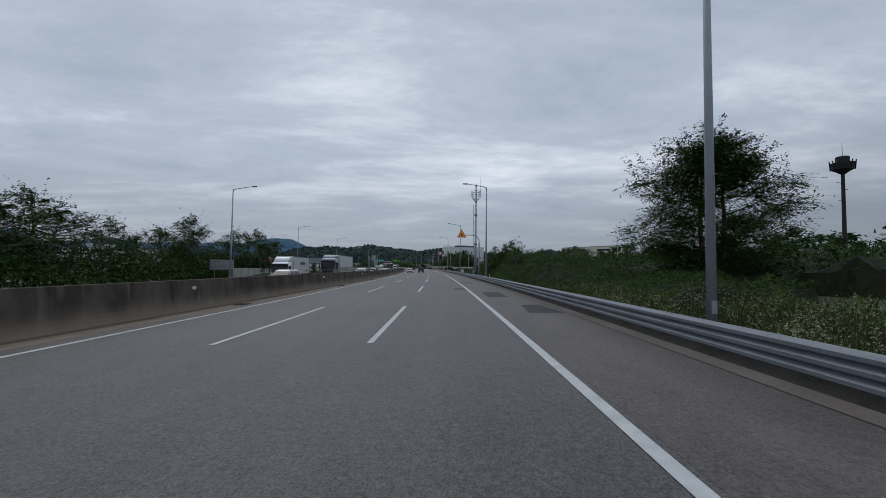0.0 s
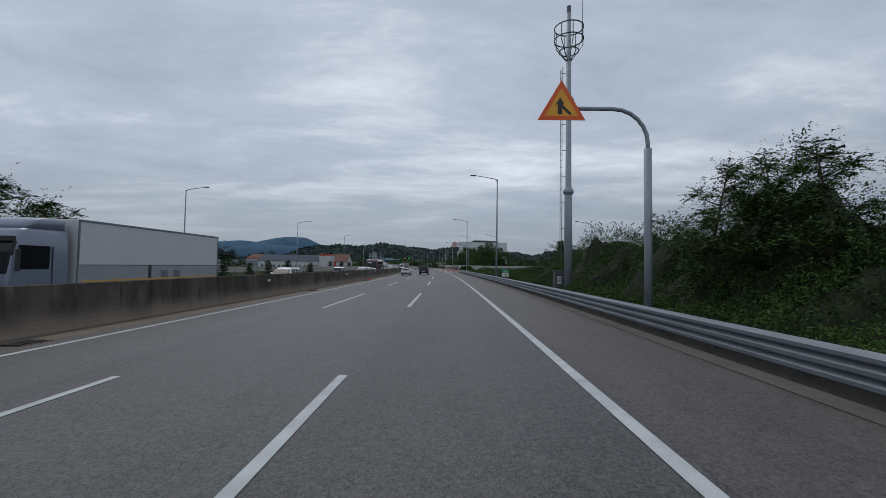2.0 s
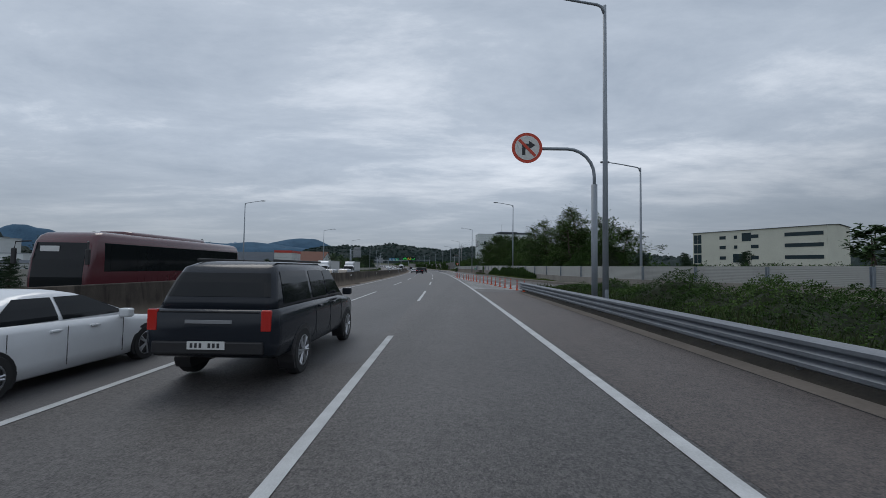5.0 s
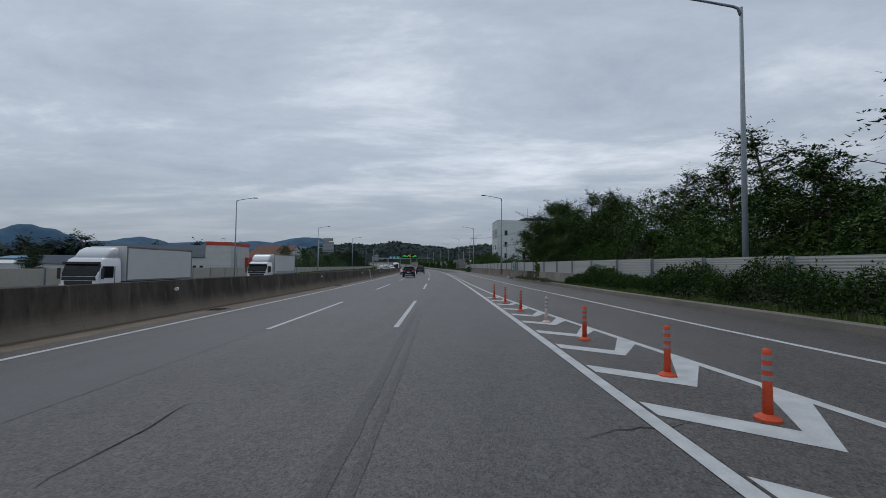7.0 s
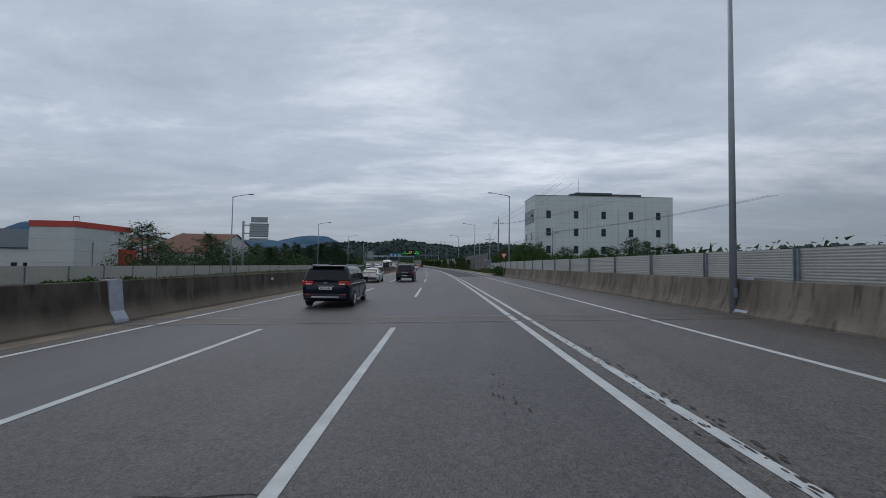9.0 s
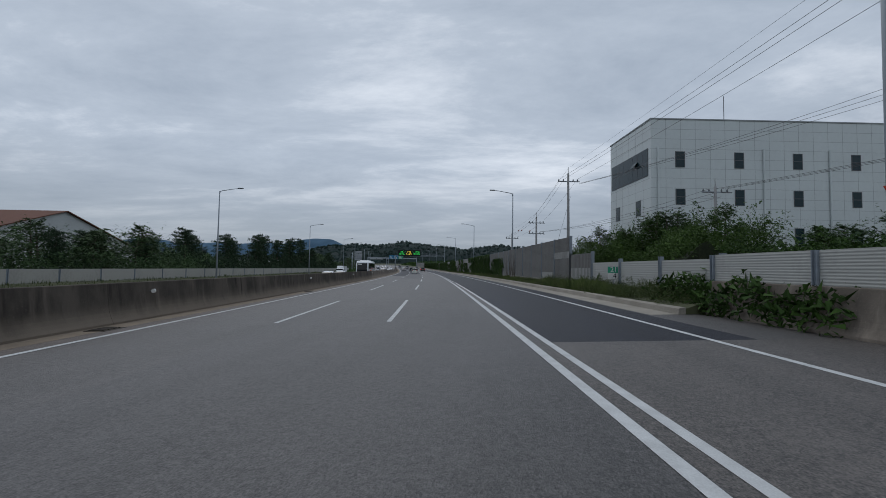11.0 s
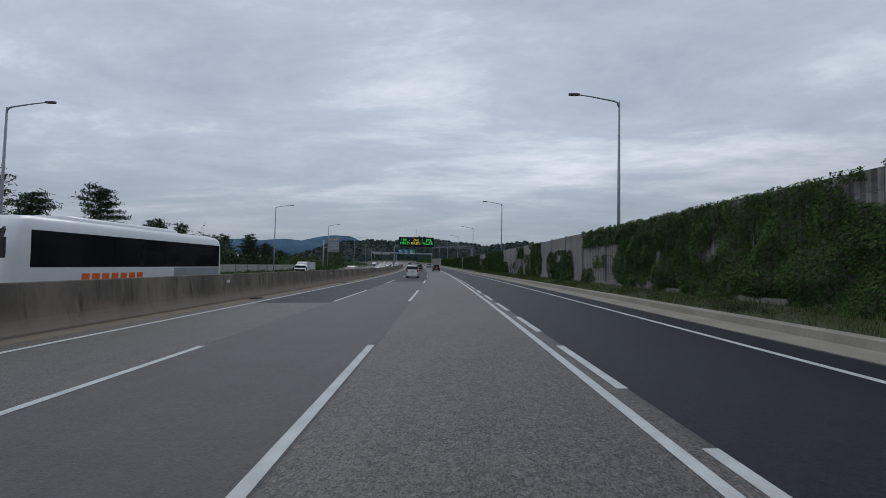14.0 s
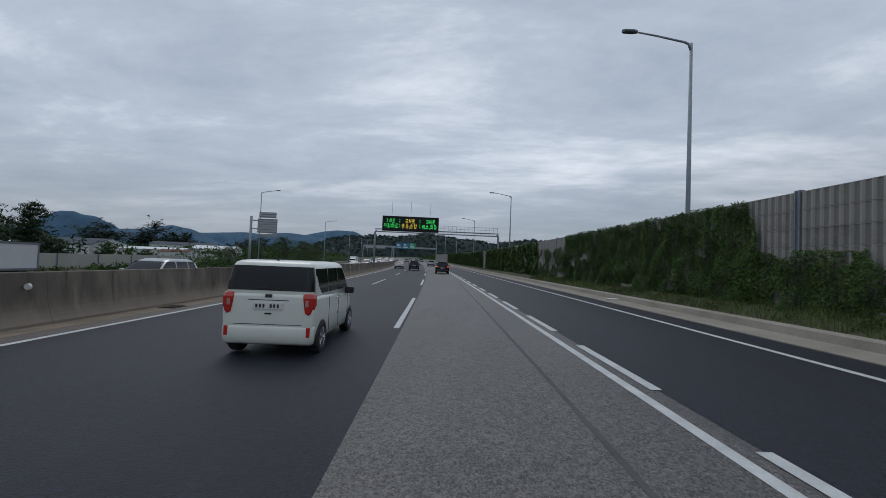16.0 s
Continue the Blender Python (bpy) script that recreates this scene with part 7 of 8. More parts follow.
CH = {  # strokes of the lit characters
    "1": [(0.42, 0, 0.58, 1), (0.25, 0.75, 0.42, 0.9)],
    "2": [(0.1, 0.85, 0.9, 1), (0.75, 0.5, 0.9, 0.85), (0.1, 0.42, 0.9, 0.56), (0.1, 0.1, 0.25, 0.45), (0.1, 0, 0.9, 0.14)],
    "3": [(0.1, 0.86, 0.9, 1), (0.75, 0.1, 0.9, 0.9), (0.3, 0.43, 0.9, 0.57), (0.1, 0, 0.9, 0.14)],
    "cha": [(0.2, 0.9, 0.5, 1), (0.05, 0.7, 0.62, 0.82), (0.26, 0.45, 0.4, 0.7), (0.05, 0.2, 0.26, 0.45), (0.42, 0.2, 0.62, 0.45), (0.76, 0, 0.88, 1), (0.88, 0.48, 1, 0.6)],
    "ro": [(0.15, 0.88, 0.85, 1), (0.72, 0.7, 0.85, 0.9), (0.15, 0.64, 0.85, 0.74), (0.15, 0.45, 0.28, 0.66), (0.15, 0.38, 0.85, 0.48), (0.43, 0.12, 0.57, 0.4), (0, 0, 1, 0.12)],
    "chu": [(0.4, 0.92, 0.6, 1), (0.15, 0.78, 0.85, 0.88), (0.42, 0.6, 0.56, 0.78), (0.12, 0.5, 0.42, 0.62), (0.56, 0.5, 0.88, 0.62), (0, 0.3, 1, 0.4), (0.44, 0, 0.56, 0.3)],
    "wol": [(0.15, 0.9, 0.5, 0.98), (0.12, 0.72, 0.2, 0.92), (0.46, 0.72, 0.54, 0.92), (0.15, 0.66, 0.5, 0.74), (0.02, 0.52, 0.66, 0.6), (0.3, 0.42, 0.4, 0.52), (0.8, 0.42, 0.9, 1), (0.62, 0.62, 0.8, 0.68), (0.15, 0.3, 0.9, 0.38), (0.8, 0.2, 0.9, 0.34), (0.15, 0.15, 0.9, 0.22), (0.15, 0.04, 0.24, 0.2), (0.15, 0, 0.92, 0.07)],
    "seung": [(0.42, 0.82, 0.56, 1), (0.2, 0.68, 0.44, 0.84), (0.54, 0.68, 0.8, 0.84), (0, 0.5, 1, 0.6), (0.3, 0.32, 0.7, 0.4), (0.22, 0.1, 0.32, 0.36), (0.68, 0.1, 0.78, 0.36), (0.3, 0, 0.7, 0.09)],
    "yong": [(0.3, 0.92, 0.7, 1), (0.22, 0.74, 0.32, 0.95), (0.68, 0.74, 0.78, 0.95), (0.3, 0.68, 0.7, 0.76), (0.3, 0.52, 0.4, 0.66), (0.6, 0.52, 0.7, 0.66), (0, 0.44, 1, 0.53), (0.3, 0.3, 0.7, 0.37), (0.22, 0.1, 0.32, 0.34), (0.68, 0.1, 0.78, 0.34), (0.3, 0, 0.7, 0.08)],
    "hap": [(0.2, 0.92, 0.5, 1), (0.05, 0.8, 0.64, 0.88), (0.14, 0.52, 0.24, 0.74), (0.46, 0.52, 0.56, 0.74), (0.2, 0.7, 0.5, 0.77), (0.2, 0.48, 0.5, 0.55), (0.78, 0.45, 0.88, 1), (0.88, 0.7, 1, 0.78), (0.18, 0, 0.28, 0.38), (0.76, 0, 0.86, 0.38), (0.2, 0.17, 0.84, 0.24), (0.2, 0, 0.84, 0.08)],
    "beo": [(0.08, 0.15, 0.2, 0.95), (0.48, 0.15, 0.6, 0.95), (0.1, 0.5, 0.58, 0.6), (0.1, 0.12, 0.58, 0.22), (0.84, 0, 0.96, 1), (0.66, 0.5, 0.84, 0.6)],
    "seu": [(0.42, 0.7, 0.58, 1), (0.18, 0.42, 0.44, 0.74), (0.56, 0.42, 0.82, 0.74), (0, 0.06, 1, 0.18)],
    "hwa": [(0.2, 0.9, 0.5, 0.98), (0.04, 0.76, 0.64, 0.84), (0.16, 0.48, 0.26, 0.68), (0.44, 0.48, 0.54, 0.68), (0.2, 0.62, 0.5, 0.7), (0.2, 0.44, 0.5, 0.52), (0.3, 0.26, 0.4, 0.42), (0, 0.16, 0.7, 0.26), (0.8, 0, 0.9, 1), (0.9, 0.5, 1, 0.58)],
    "mul": [(0.2, 0.9, 0.8, 0.98), (0.18, 0.66, 0.28, 0.94), (0.72, 0.66, 0.82, 0.94), (0.2, 0.62, 0.8, 0.7), (0, 0.48, 1, 0.56), (0.45, 0.38, 0.55, 0.48), (0.16, 0.3, 0.84, 0.37), (0.74, 0.18, 0.84, 0.32), (0.16, 0.15, 0.84, 0.22), (0.16, 0.04, 0.26, 0.18), (0.16, 0, 0.86, 0.07)],
}
for x_, xr, mm, up_, dn_ in ((-11.95, -11.55, LED_G, ("1", "cha", "ro"), ("chu", "wol", "cha", "ro")), (-8.5, -7.8, LED_Y, ("2", "cha", "ro"), ("seung", "yong", "seung", "hap")), (-4.65, -3.9, LED_G, ("3", "cha", "ro"), ("beo", "seu", "hwa", "mul"))):
    for i, ch in enumerate(up_):
        glyph(xr + i * 0.62, 9.42, 0.54, 0.76, CH[ch], mm)
    for i, ch in enumerate(dn_):
        glyph(x_ + i * 0.72 + (0.12 if mm is not LED_G or ch in ("hwa", "mul") and i > 1 else 0) * (i > 1), 8.42, 0.62, 0.84, CH[ch], mm)
for x, mm in ((-8.95, LED_G), (-5.1, LED_G)):
    for z in (10.0, 9.6, 9.05, 8.6):
        seg(x, x + 0.13, z, z + 0.13, mm)
seg(-6.98, -6.88, 8.4, 8.55, LED_Y)
seg(-3.13, -3.03, 8.4, 8.55, LED_G)
for x in (-10.4, -6.8, -3.05):
    part("antenna", tube(bmesh.new(), [(x, -0.7, 10.7), (x, -0.7, 13.0)], 0.025, 4), GALV, gan)


def far_gantry(s, u0, u1, panels, label):
    t = thing("sign_gantry", M(s, 0, -0.2), label, "gantry", "sign gantries")
    for x in (u0, u1):
        part("post", tube(bmesh.new(), [(x, 0, 0), (x, 0, 8.4)], 0.25, 8), GALV_PAINT, t)
    part("beam", box(bmesh.new(), u0, u1, -0.3, 0.3, 7.4, 8.4), GALV_PAINT, t)
    for x0, x1, z0, z1, mm in panels:
        p_ = part("panel", box(bmesh.new(), x0, x1, -0.5, -0.4, z0, z1), mm, t)
        if mm is not SIGN_BACK:
            for k in range(3):
                part("lettering_bar", box(bmesh.new(), x0 + 0.5, x1 - 0.5 - 0.6 * k, -0.52, -0.5, z0 + 0.5 + 0.9 * k, z0 + 0.95 + 0.9 * k), SIGN_WHITE, p_, "white bars of unreadable lettering")


far_gantry(640, -16.5, 10, [(-14.3, -10.6, 7.2, 10.6, SIGN_BLUE), (-10.3, -6.6, 7.2, 10.6, SIGN_BLUE), (-6.3, -2.4, 7.2, 10.6, SIGN_GREEN)], "far gantry with blue and green direction signs")
far_gantry(632, -33, -15.5, [(-31.5, -26.2, 6.6, 8.2, SIGN_BACK), (-25.6, -20.4, 6.6, 8.2, SIGN_BACK)], "gantry over the oncoming lanes seen from behind")

# ---- vehicles ----
def rounded(z, yr, yf, hw, corner, n=5):
    """Plan outline at height z: a rectangle with rounded corners, from (hw, yr) round."""
    pts = []
    c = min(corner, hw * 0.9, (yf - yr) * 0.4)
    for cx, cy, a0 in ((hw - c, yf - c, 0), (-hw + c, yf - c, 90), (-hw + c, yr + c, 180), (hw - c, yr + c, 270)):
        for i in range(n + 1):
            a = radians(a0 + 90 * i / n)
            pts.append((cx + c * math.cos(a), cy + c * math.sin(a), z))
    return pts


def section(y, hw, zb, zt, lip=0.05):
    """Cross-section of a lower body at y, bulging slightly at the waist."""
    h = zt - zb
    half = [(hw * 0.86, zb), (hw * 0.955, zb + 0.06 * h), (hw * 0.985, zb + 0.3 * h), (hw, zb + 0.6 * h), (hw * 0.985, zb + 0.86 * h), (hw * 0.94, zt - 0.012), (hw * 0.86, zt)]
    return [(x, y, z) for x, z in half] + [(-x, y, z) for x, z in reversed(half)]


def at(rows, v, k):
    return float(np.interp(v, [r[0] for r in rows], [r[k] for r in rows]))


def wheel(parent, x, y, r, w_, side, spokes=5, rimmat=None):
    bm = bmesh.new()
    n = 24
    prof = ((r * 0.66, 0), (r * 0.93, 0.0), (r, w_ * 0.15), (r, w_ * 0.85), (r * 0.93, w_), (r * 0.66, w_))
    rings = [[(side * (d - w_), rr * math.cos(2 * math.pi * i / n), rr * math.sin(2 * math.pi * i / n)) for i in range(n)] for rr, d in prof]
    loft(bm, rings, caps=False)
    wh = part("wheel", bm, RUBBER, parent, "black rubber tyre", Matrix.Translation((x, y, r)), smooth=False)
    bm = bmesh.new()
    loft(bm, [[(side * d, rr * math.cos(2 * math.pi * i / n), rr * math.sin(2 * math.pi * i / n)) for i in range(n)] for rr, d in ((r * 0.68, -0.005), (r * 0.62, 0.002), (r * 0.60, -0.03))], caps=False)
    tube(bm, [(-side * 0.05, 0, 0), (side * 0.0, 0, 0)], r * 0.16, 12)
    for k in range(spokes):
        a = 2 * math.pi * k / spokes
        for da in (-0.13, 0.13):
            c0, s0, c1, s1 = math.cos(a + da * 0.6), math.sin(a + da * 0.6), math.cos(a + da), math.sin(a + da)
            tube(bm, [(-side * 0.012, r * 0.1 * c0, r * 0.1 * s0), (-side * 0.008, r * 0.63 * c1, r * 0.63 * s1)], r * 0.055, 5)
    part("rim", bm, rimmat or ALLOY, wh, "silver spoked rim")
    bm = bmesh.new()
    tube(bm, [(-side * 0.09, 0, 0), (-side * 0.06, 0, 0)], r * 0.66, 20)
    part("brake_well", bm, BLACK, wh)
    return wh


def car(name, m, paint, label, spec, category="car", group="", lit=False):
    """A car from its lower body sections, cabin outlines and window cuts; local y ahead, z up, origin on the road."""
    t = thing(name, m, label, category, group)
    low, cab = spec["low"], spec["cab"]
    bm = bmesh.new()
    loft(bm, [section(*r) for r in low])
    body = part("body", bm, paint, t, smooth=False)
    for p in body.data.polygons:
        p.use_smooth = True
    bm = bmesh.new()
    loft(bm, [rounded(z, yr, yf, hw, spec.get("corner", 0.16)) for z, yr, yf, hw in cab])
    roof = part("cabin", bm, paint, t, smooth=True)
    z0, z1 = spec["glass"]

    def pane(nm, f, zs_, mm=GLASS, lab="dark tinted window"):
        bm = bmesh.new()
        loft(bm, [f(z) for z in zs_], closed=False, caps=False)
        return part(nm, bm, mm, roof, lab)

    zs_ = [z0 + (z1 - z0) * k / 5 for k in range(6)]
    for side in (-1, 1):
        for (a0, b0), (a1, b1) in spec["side"]:
            def f(z):
                k = (z - z0) / (z1 - z0)
                a, b = a0 + (a1 - a0) * k, b0 + (b1 - b0) * k
                x = side * (at(cab, z, 3) + 0.008)
                return [(x, a + (b - a) * j / 4, z) for j in range(5)]
            pane("side_window", f, zs_)
    gr = spec.get("rear_glass", (z0, z1))
    zr = [gr[0] + (gr[1] - gr[0]) * k / 5 for k in range(6)]

    def ring(z):
        return rounded(z, at(cab, z, 1) - 0.009, at(cab, z, 2) + 0.009, at(cab, z, 3) + 0.009, spec.get("corner", 0.16))

    turn_ = spec.get("wrap", 3)
    pane("rear_window", lambda z: ring(z)[18 - turn_:18 + turn_], zr)
    pane("windscreen", lambda z: ring(z)[3:9], zs_)
    for rows_, lab in spec.get("corner_panels", ()):
        for side in (-1, 1):
            bm = bmesh.new()
            loft(bm, [[(side * (at(cab, z, 3) + e), a, z), (side * (at(cab, z, 3) + e), b, z)] for z, a, b in rows_ for e in (0.014,)], closed=False, caps=False)
            part("pillar_panel", bm, paint, roof, lab)
    if "rear_bumper" in spec:
        bm = bmesh.new()
        loft(bm, [rounded(z, yr, -1.62, hw, 0.13) for z, yr, hw in spec["rear_bumper"]])
        part("bumper", bm, paint, body, "body-coloured rear bumper", smooth=True)
    if "lamp" in spec:
        for side in (-1, 1):
            bm = bmesh.new()
            loft(bm, [[(side * xx, yy, z) for xx, yy in ((x0, yr + 0.10), (x0, yr), (x0 + 0.02, yr - 0.012), (x1 - 0.05, yr - 0.012), (x1 - 0.012, yr + 0.025), (x1, yr + 0.07), (x1 - 0.01, yr + 0.16))] for z, x0, x1, yr in spec["lamp"]])
            lamp_ = part("tail_lamp", bm, RED_LENS, body, "tall red tail lamp", smooth=False)
            zc = [r for r in spec["lamp"]]
            x0, x1, yr = zc[2][1], zc[2][2], zc[2][3]
            part("turn_lamp", box(bmesh.new(), min(side * (x0 + 0.03), side * (x1 - 0.105)), max(side * (x0 + 0.03), side * (x1 - 0.105)), yr - 0.026, yr, zc[2][0] - 0.03, zc[2][0] + 0.08, 0.006), SMOKY_LENS, lamp_, "clear turn lamp")
    wr, ww = spec["wheel_r"], 0.2
    for y in spec["axles"]:
        for side in (-1, 1):
            hw = at(low, y, 1)
            bm = bmesh.new()
            n = 22
            loft(bm, [[(side * d, y + (wr + g) * math.cos(2 * math.pi * i / n), max(0.16, wr + (wr + g) * math.sin(2 * math.pi * i / n))) for i in range(n)] for d, g in ((hw - 0.25, 0.045), (hw - 0.02, 0.045), (hw + 0.003, 0.04))])
            part("wheel_arch", bm, BLACK, body, "black wheel arch lining")
            wheel(t, side * (hw + 0.016), y, wr, ww, side, spec.get("spokes", 5))
    for nm, x, y, z, dx, dy, dz, mm, lab in spec["bits"]:
        for side in ((-1, 1) if x else (1,)):
            bm = bmesh.new()
            box(bm, side * x - dx, side * x + dx, y - dy, y + dy, z - dz, z + dz, min(dx, dy, dz) * 0.45)
            part(nm, bm, (RED_LIT if lit and mm is RED_LENS and nm == "tail_lamp" else mm), body, lab, smooth=False)
    x, y, z = spec["plate"]
    pl = part("number_plate", box(bmesh.new(), -0.26, 0.26, y - 0.012, y + 0.012, z - 0.055, z + 0.055), PLATE, body, "white number plate")
    for k in range(7):
        if k == 3:
            continue
        part("plate_bar", box(bmesh.new(), -0.215 + k * 0.062, -0.18 + k * 0.062, y - 0.016, y - 0.012, z - 0.032, z + 0.032), INK, pl)
    for side in (-1, 1):
        yy, zz, xx = spec["mirror"]
        bm = bmesh.new()
        box(bm, side * xx - 0.1, side * xx + 0.1, yy - 0.06, yy + 0.09, zz - 0.08, zz + 0.08, 0.035)
        part("door_mirror", bm, spec.get("mirror_mat", paint), body)
    bm = bmesh.new()
    for side in (-1, 1):
        for y in spec.get("door_y", ()):
            x = side * (at(low, y, 1) + 0.001)
            box(bm, x - 0.006, x + 0.0015, y - 0.003, y + 0.003, low[len(low) // 2][2] + 0.12, low[len(low) // 2][3] - 0.05)
    if spec.get("door_y"):
        part("door_gap", bm, BLACK, body, "dark gap round the doors")
    for y in spec.get("handle_y", ()):
        for side in (-1, 1):
            x = side * (at(low, y, 1) + 0.004)
            part("door_handle", box(bmesh.new(), x - 0.018, x + 0.018, y - 0.09, y + 0.09, spec["handle_z"] - 0.018, spec["handle_z"] + 0.018, 0.01), spec.get("handle_mat", paint), body)
    return t


SMOKY_LENS = mat("smoky clear lamp lens", (0.36, 0.22, 0.20), 0.1, var=0.1, coat=0.5)


def paint_mat(name, c, rough=0.28, metal=0.0):
    dark_ = max(c) < 0.05
    return mat(name, c, rough, metal=metal, var=0.04, scale=1.5, fine=8, coat=0.15 if dark_ else 0.6, spec=0.25 if dark_ else 0.5)


CREAM = paint_mat("cream car paint", (0.66, 0.69, 0.63))
WHITE_P = paint_mat("white car paint", (0.70, 0.72, 0.74))
NAVY = paint_mat("dark navy car paint", (0.006, 0.009, 0.020), 0.2)
SLATE = paint_mat("dark slate car paint", (0.014, 0.018, 0.025), 0.22)
SILVER = paint_mat("silver car paint", (0.34, 0.35, 0.37), 0.3, 0.5)
BLACK_P = paint_mat("black car paint", (0.010, 0.010, 0.012), 0.2)
MAROON = paint_mat("maroon coach paint", (0.085, 0.018, 0.025), 0.25)

KEI = dict(
    low=[(-1.80, 0.77, 0.36, 1.05), (-1.792, 0.79, 0.30, 1.10), (-1.70, 0.808, 0.26, 1.13), (-1.45, 0.812, 0.22, 1.12), (0.9, 0.80, 0.20, 1.06), (1.2, 0.795, 0.2, 1.0), (1.5, 0.76, 0.22, 0.88), (1.70, 0.70, 0.25, 0.78), (1.79, 0.60, 0.32, 0.64)],
    cab=[(1.0, -1.785, 1.22, 0.775), (1.16, -1.775, 1.08, 0.768), (1.35, -1.75, 0.92, 0.752), (1.55, -1.715, 0.70, 0.728), (1.60, -1.70, 0.62, 0.718), (1.645, -1.67, 0.52, 0.695), (1.685, -1.57, 0.35, 0.64), (1.70, -1.35, 0.15, 0.52)],
    corner=0.12, glass=(1.11, 1.57), rear_glass=(1.165, 1.595), wrap=5,
    side=[((-1.635, -0.80), (-1.575, -0.80)), ((-0.76, 0.0), (-0.76, -0.02)), ((0.04, 0.98), (0.02, 0.50))],
    corner_panels=[([(1.08, -1.665, -1.20), (1.16, -1.66, -1.36), (1.25, -1.65, -1.46), (1.38, -1.635, -1.52), (1.45, -1.625, -1.56)], "cream corner pillar panel")],
    lamp=[(0.745, 0.70, 0.76, -1.79), (0.79, 0.645, 0.785, -1.81), (0.93, 0.625, 0.815, -1.815), (1.05, 0.605, 0.812, -1.815), (1.11, 0.605, 0.795, -1.80), (1.125, 0.63, 0.78, -1.78)],
    rear_bumper=[(0.22, -1.76, 0.76), (0.26, -1.80, 0.79), (0.38, -1.818, 0.808), (0.50, -1.812, 0.806), (0.54, -1.80, 0.80), (0.56, -1.785, 0.78)],
    wheel_r=0.29, axles=(-1.26, 1.26), spokes=5,
    bits=[("rear_reflector", 0.715, -1.806, 0.455, 0.034, 0.02, 0.085, RED_LENS, "red rear reflector"), ("plate_recess", 0, -1.80, 1.00, 0.36, 0.006, 0.006, BLACK, "dark recess line"), ("handle_recess", 0, -1.80, 0.765, 0.06, 0.008, 0.014, BLACK, "dark tailgate grip"), ("tailgate_gap", 0, -1.80, 0.575, 0.60, 0.005, 0.005, BLACK, "dark gap under the tailgate"), ("badge", 0, -1.805, 1.075, 0.06, 0.012, 0.028, INK, "plain dark oval badge"),
          ("head_lamp", 0.58, 1.66, 0.68, 0.10, 0.08, 0.09, CLEAR_LENS, "clear headlamp"), ("fuel_flap", 0.804, -0.02, 0.62, 0.003, 0.016, 0.024, BLACK, "dark sliding door catch"), ("wiper", 0.10, -1.79, 1.205, 0.09, 0.012, 0.008, BLACK, "black rear wiper"), ("aerial", 0, -1.45, 1.71, 0.02, 0.05, 0.014, BLACK, "roof aerial base"),
          ("slide_rail", 0.803, -1.0, 0.74, 0.003, 0.24, 0.006, BLACK, "dark sliding door rail")],
    plate=(0, -1.81, 0.90), mirror=(0.80, 1.05, 0.87), mirror_mat=BLACK, door_y=(-0.78, 0.02, 0.95), handle_y=(-0.14, 0.18), handle_z=0.95)
VAN = dict(
    low=[(-2.55, 0.80, 0.52, 0.98), (-2.50, 0.90, 0.40, 1.05), (-2.35, 0.965, 0.30, 1.08), (-1.9, 0.985, 0.24, 1.08), (1.2, 0.985, 0.22, 1.05), (1.7, 0.97, 0.22, 1.0), (2.2, 0.93, 0.25, 0.92), (2.48, 0.82, 0.3, 0.8), (2.56, 0.68, 0.4, 0.68)],
    cab=[(1.02, -2.50, 1.75, 0.955), (1.2, -2.46, 1.5, 0.93), (1.45, -2.36, 1.1, 0.87), (1.62, -2.24, 0.78, 0.81), (1.70, -2.08, 0.5, 0.74), (1.74, -1.8, 0.2, 0.62)],
    corner=0.2, glass=(1.10, 1.60), rear_glass=(1.14, 1.60), wrap=4,
    side=[((-2.2, -1.45), (-2.02, -1.42)), ((-1.38, -0.25), (-1.36, -0.28)), ((-0.18, 1.35), (-0.2, 0.70))],
    wheel_r=0.345, axles=(-1.5, 1.56), spokes=10,
    bits=[("tail_lamp", 0.72, -2.53, 1.02, 0.22, 0.06, 0.085, RED_LENS, "wide red tail lamp"), ("turn_lamp", 0.66, -2.59, 0.99, 0.11, 0.012, 0.026, CLEAR_LENS, "clear turn lamp"), ("badge", 0, -2.56, 1.03, 0.07, 0.012, 0.03, CHROME, "plain oval badge"),
          ("chrome_strip", 0, -2.556, 0.90, 0.34, 0.012, 0.015, CHROME, "chrome strip over the plate"), ("bumper", 0, -2.53, 0.5, 0.82, 0.05, 0.10, BLACK, "dark rear bumper"), ("skid_plate", 0, -2.57, 0.46, 0.55, 0.03, 0.035, ALLOY, "silver skid plate"), ("rear_reflector", 0.72, -2.575, 0.56, 0.10, 0.02, 0.02, RED_LENS, "red reflector"),
          ("roof_rail", 0.68, -0.6, 1.755, 0.018, 1.35, 0.022, ALLOY, "silver roof rail"), ("spoiler", 0, -2.22, 1.70, 0.66, 0.14, 0.022, BLACK, "dark roof spoiler"), ("head_lamp", 0.72, 2.35, 0.80, 0.12, 0.1, 0.07, CLEAR_LENS, "clear headlamp"), ("wiper", 0, -2.475, 1.18, 0.2, 0.012, 0.012, BLACK, "black rear wiper"), ("aerial", 0, -1.9, 1.80, 0.018, 0.08, 0.05, BLACK, "shark fin aerial"), ("sill", 0.972, 0.0, 0.30, 0.012, 1.1, 0.018, CHROME, "chrome sill strip")],
    plate=(0, -2.565, 0.82), mirror=(1.30, 1.12, 1.06), door_y=(-1.42, -0.22, 1.2), handle_y=(-0.42, -0.02), handle_z=0.98, handle_mat=CHROME)
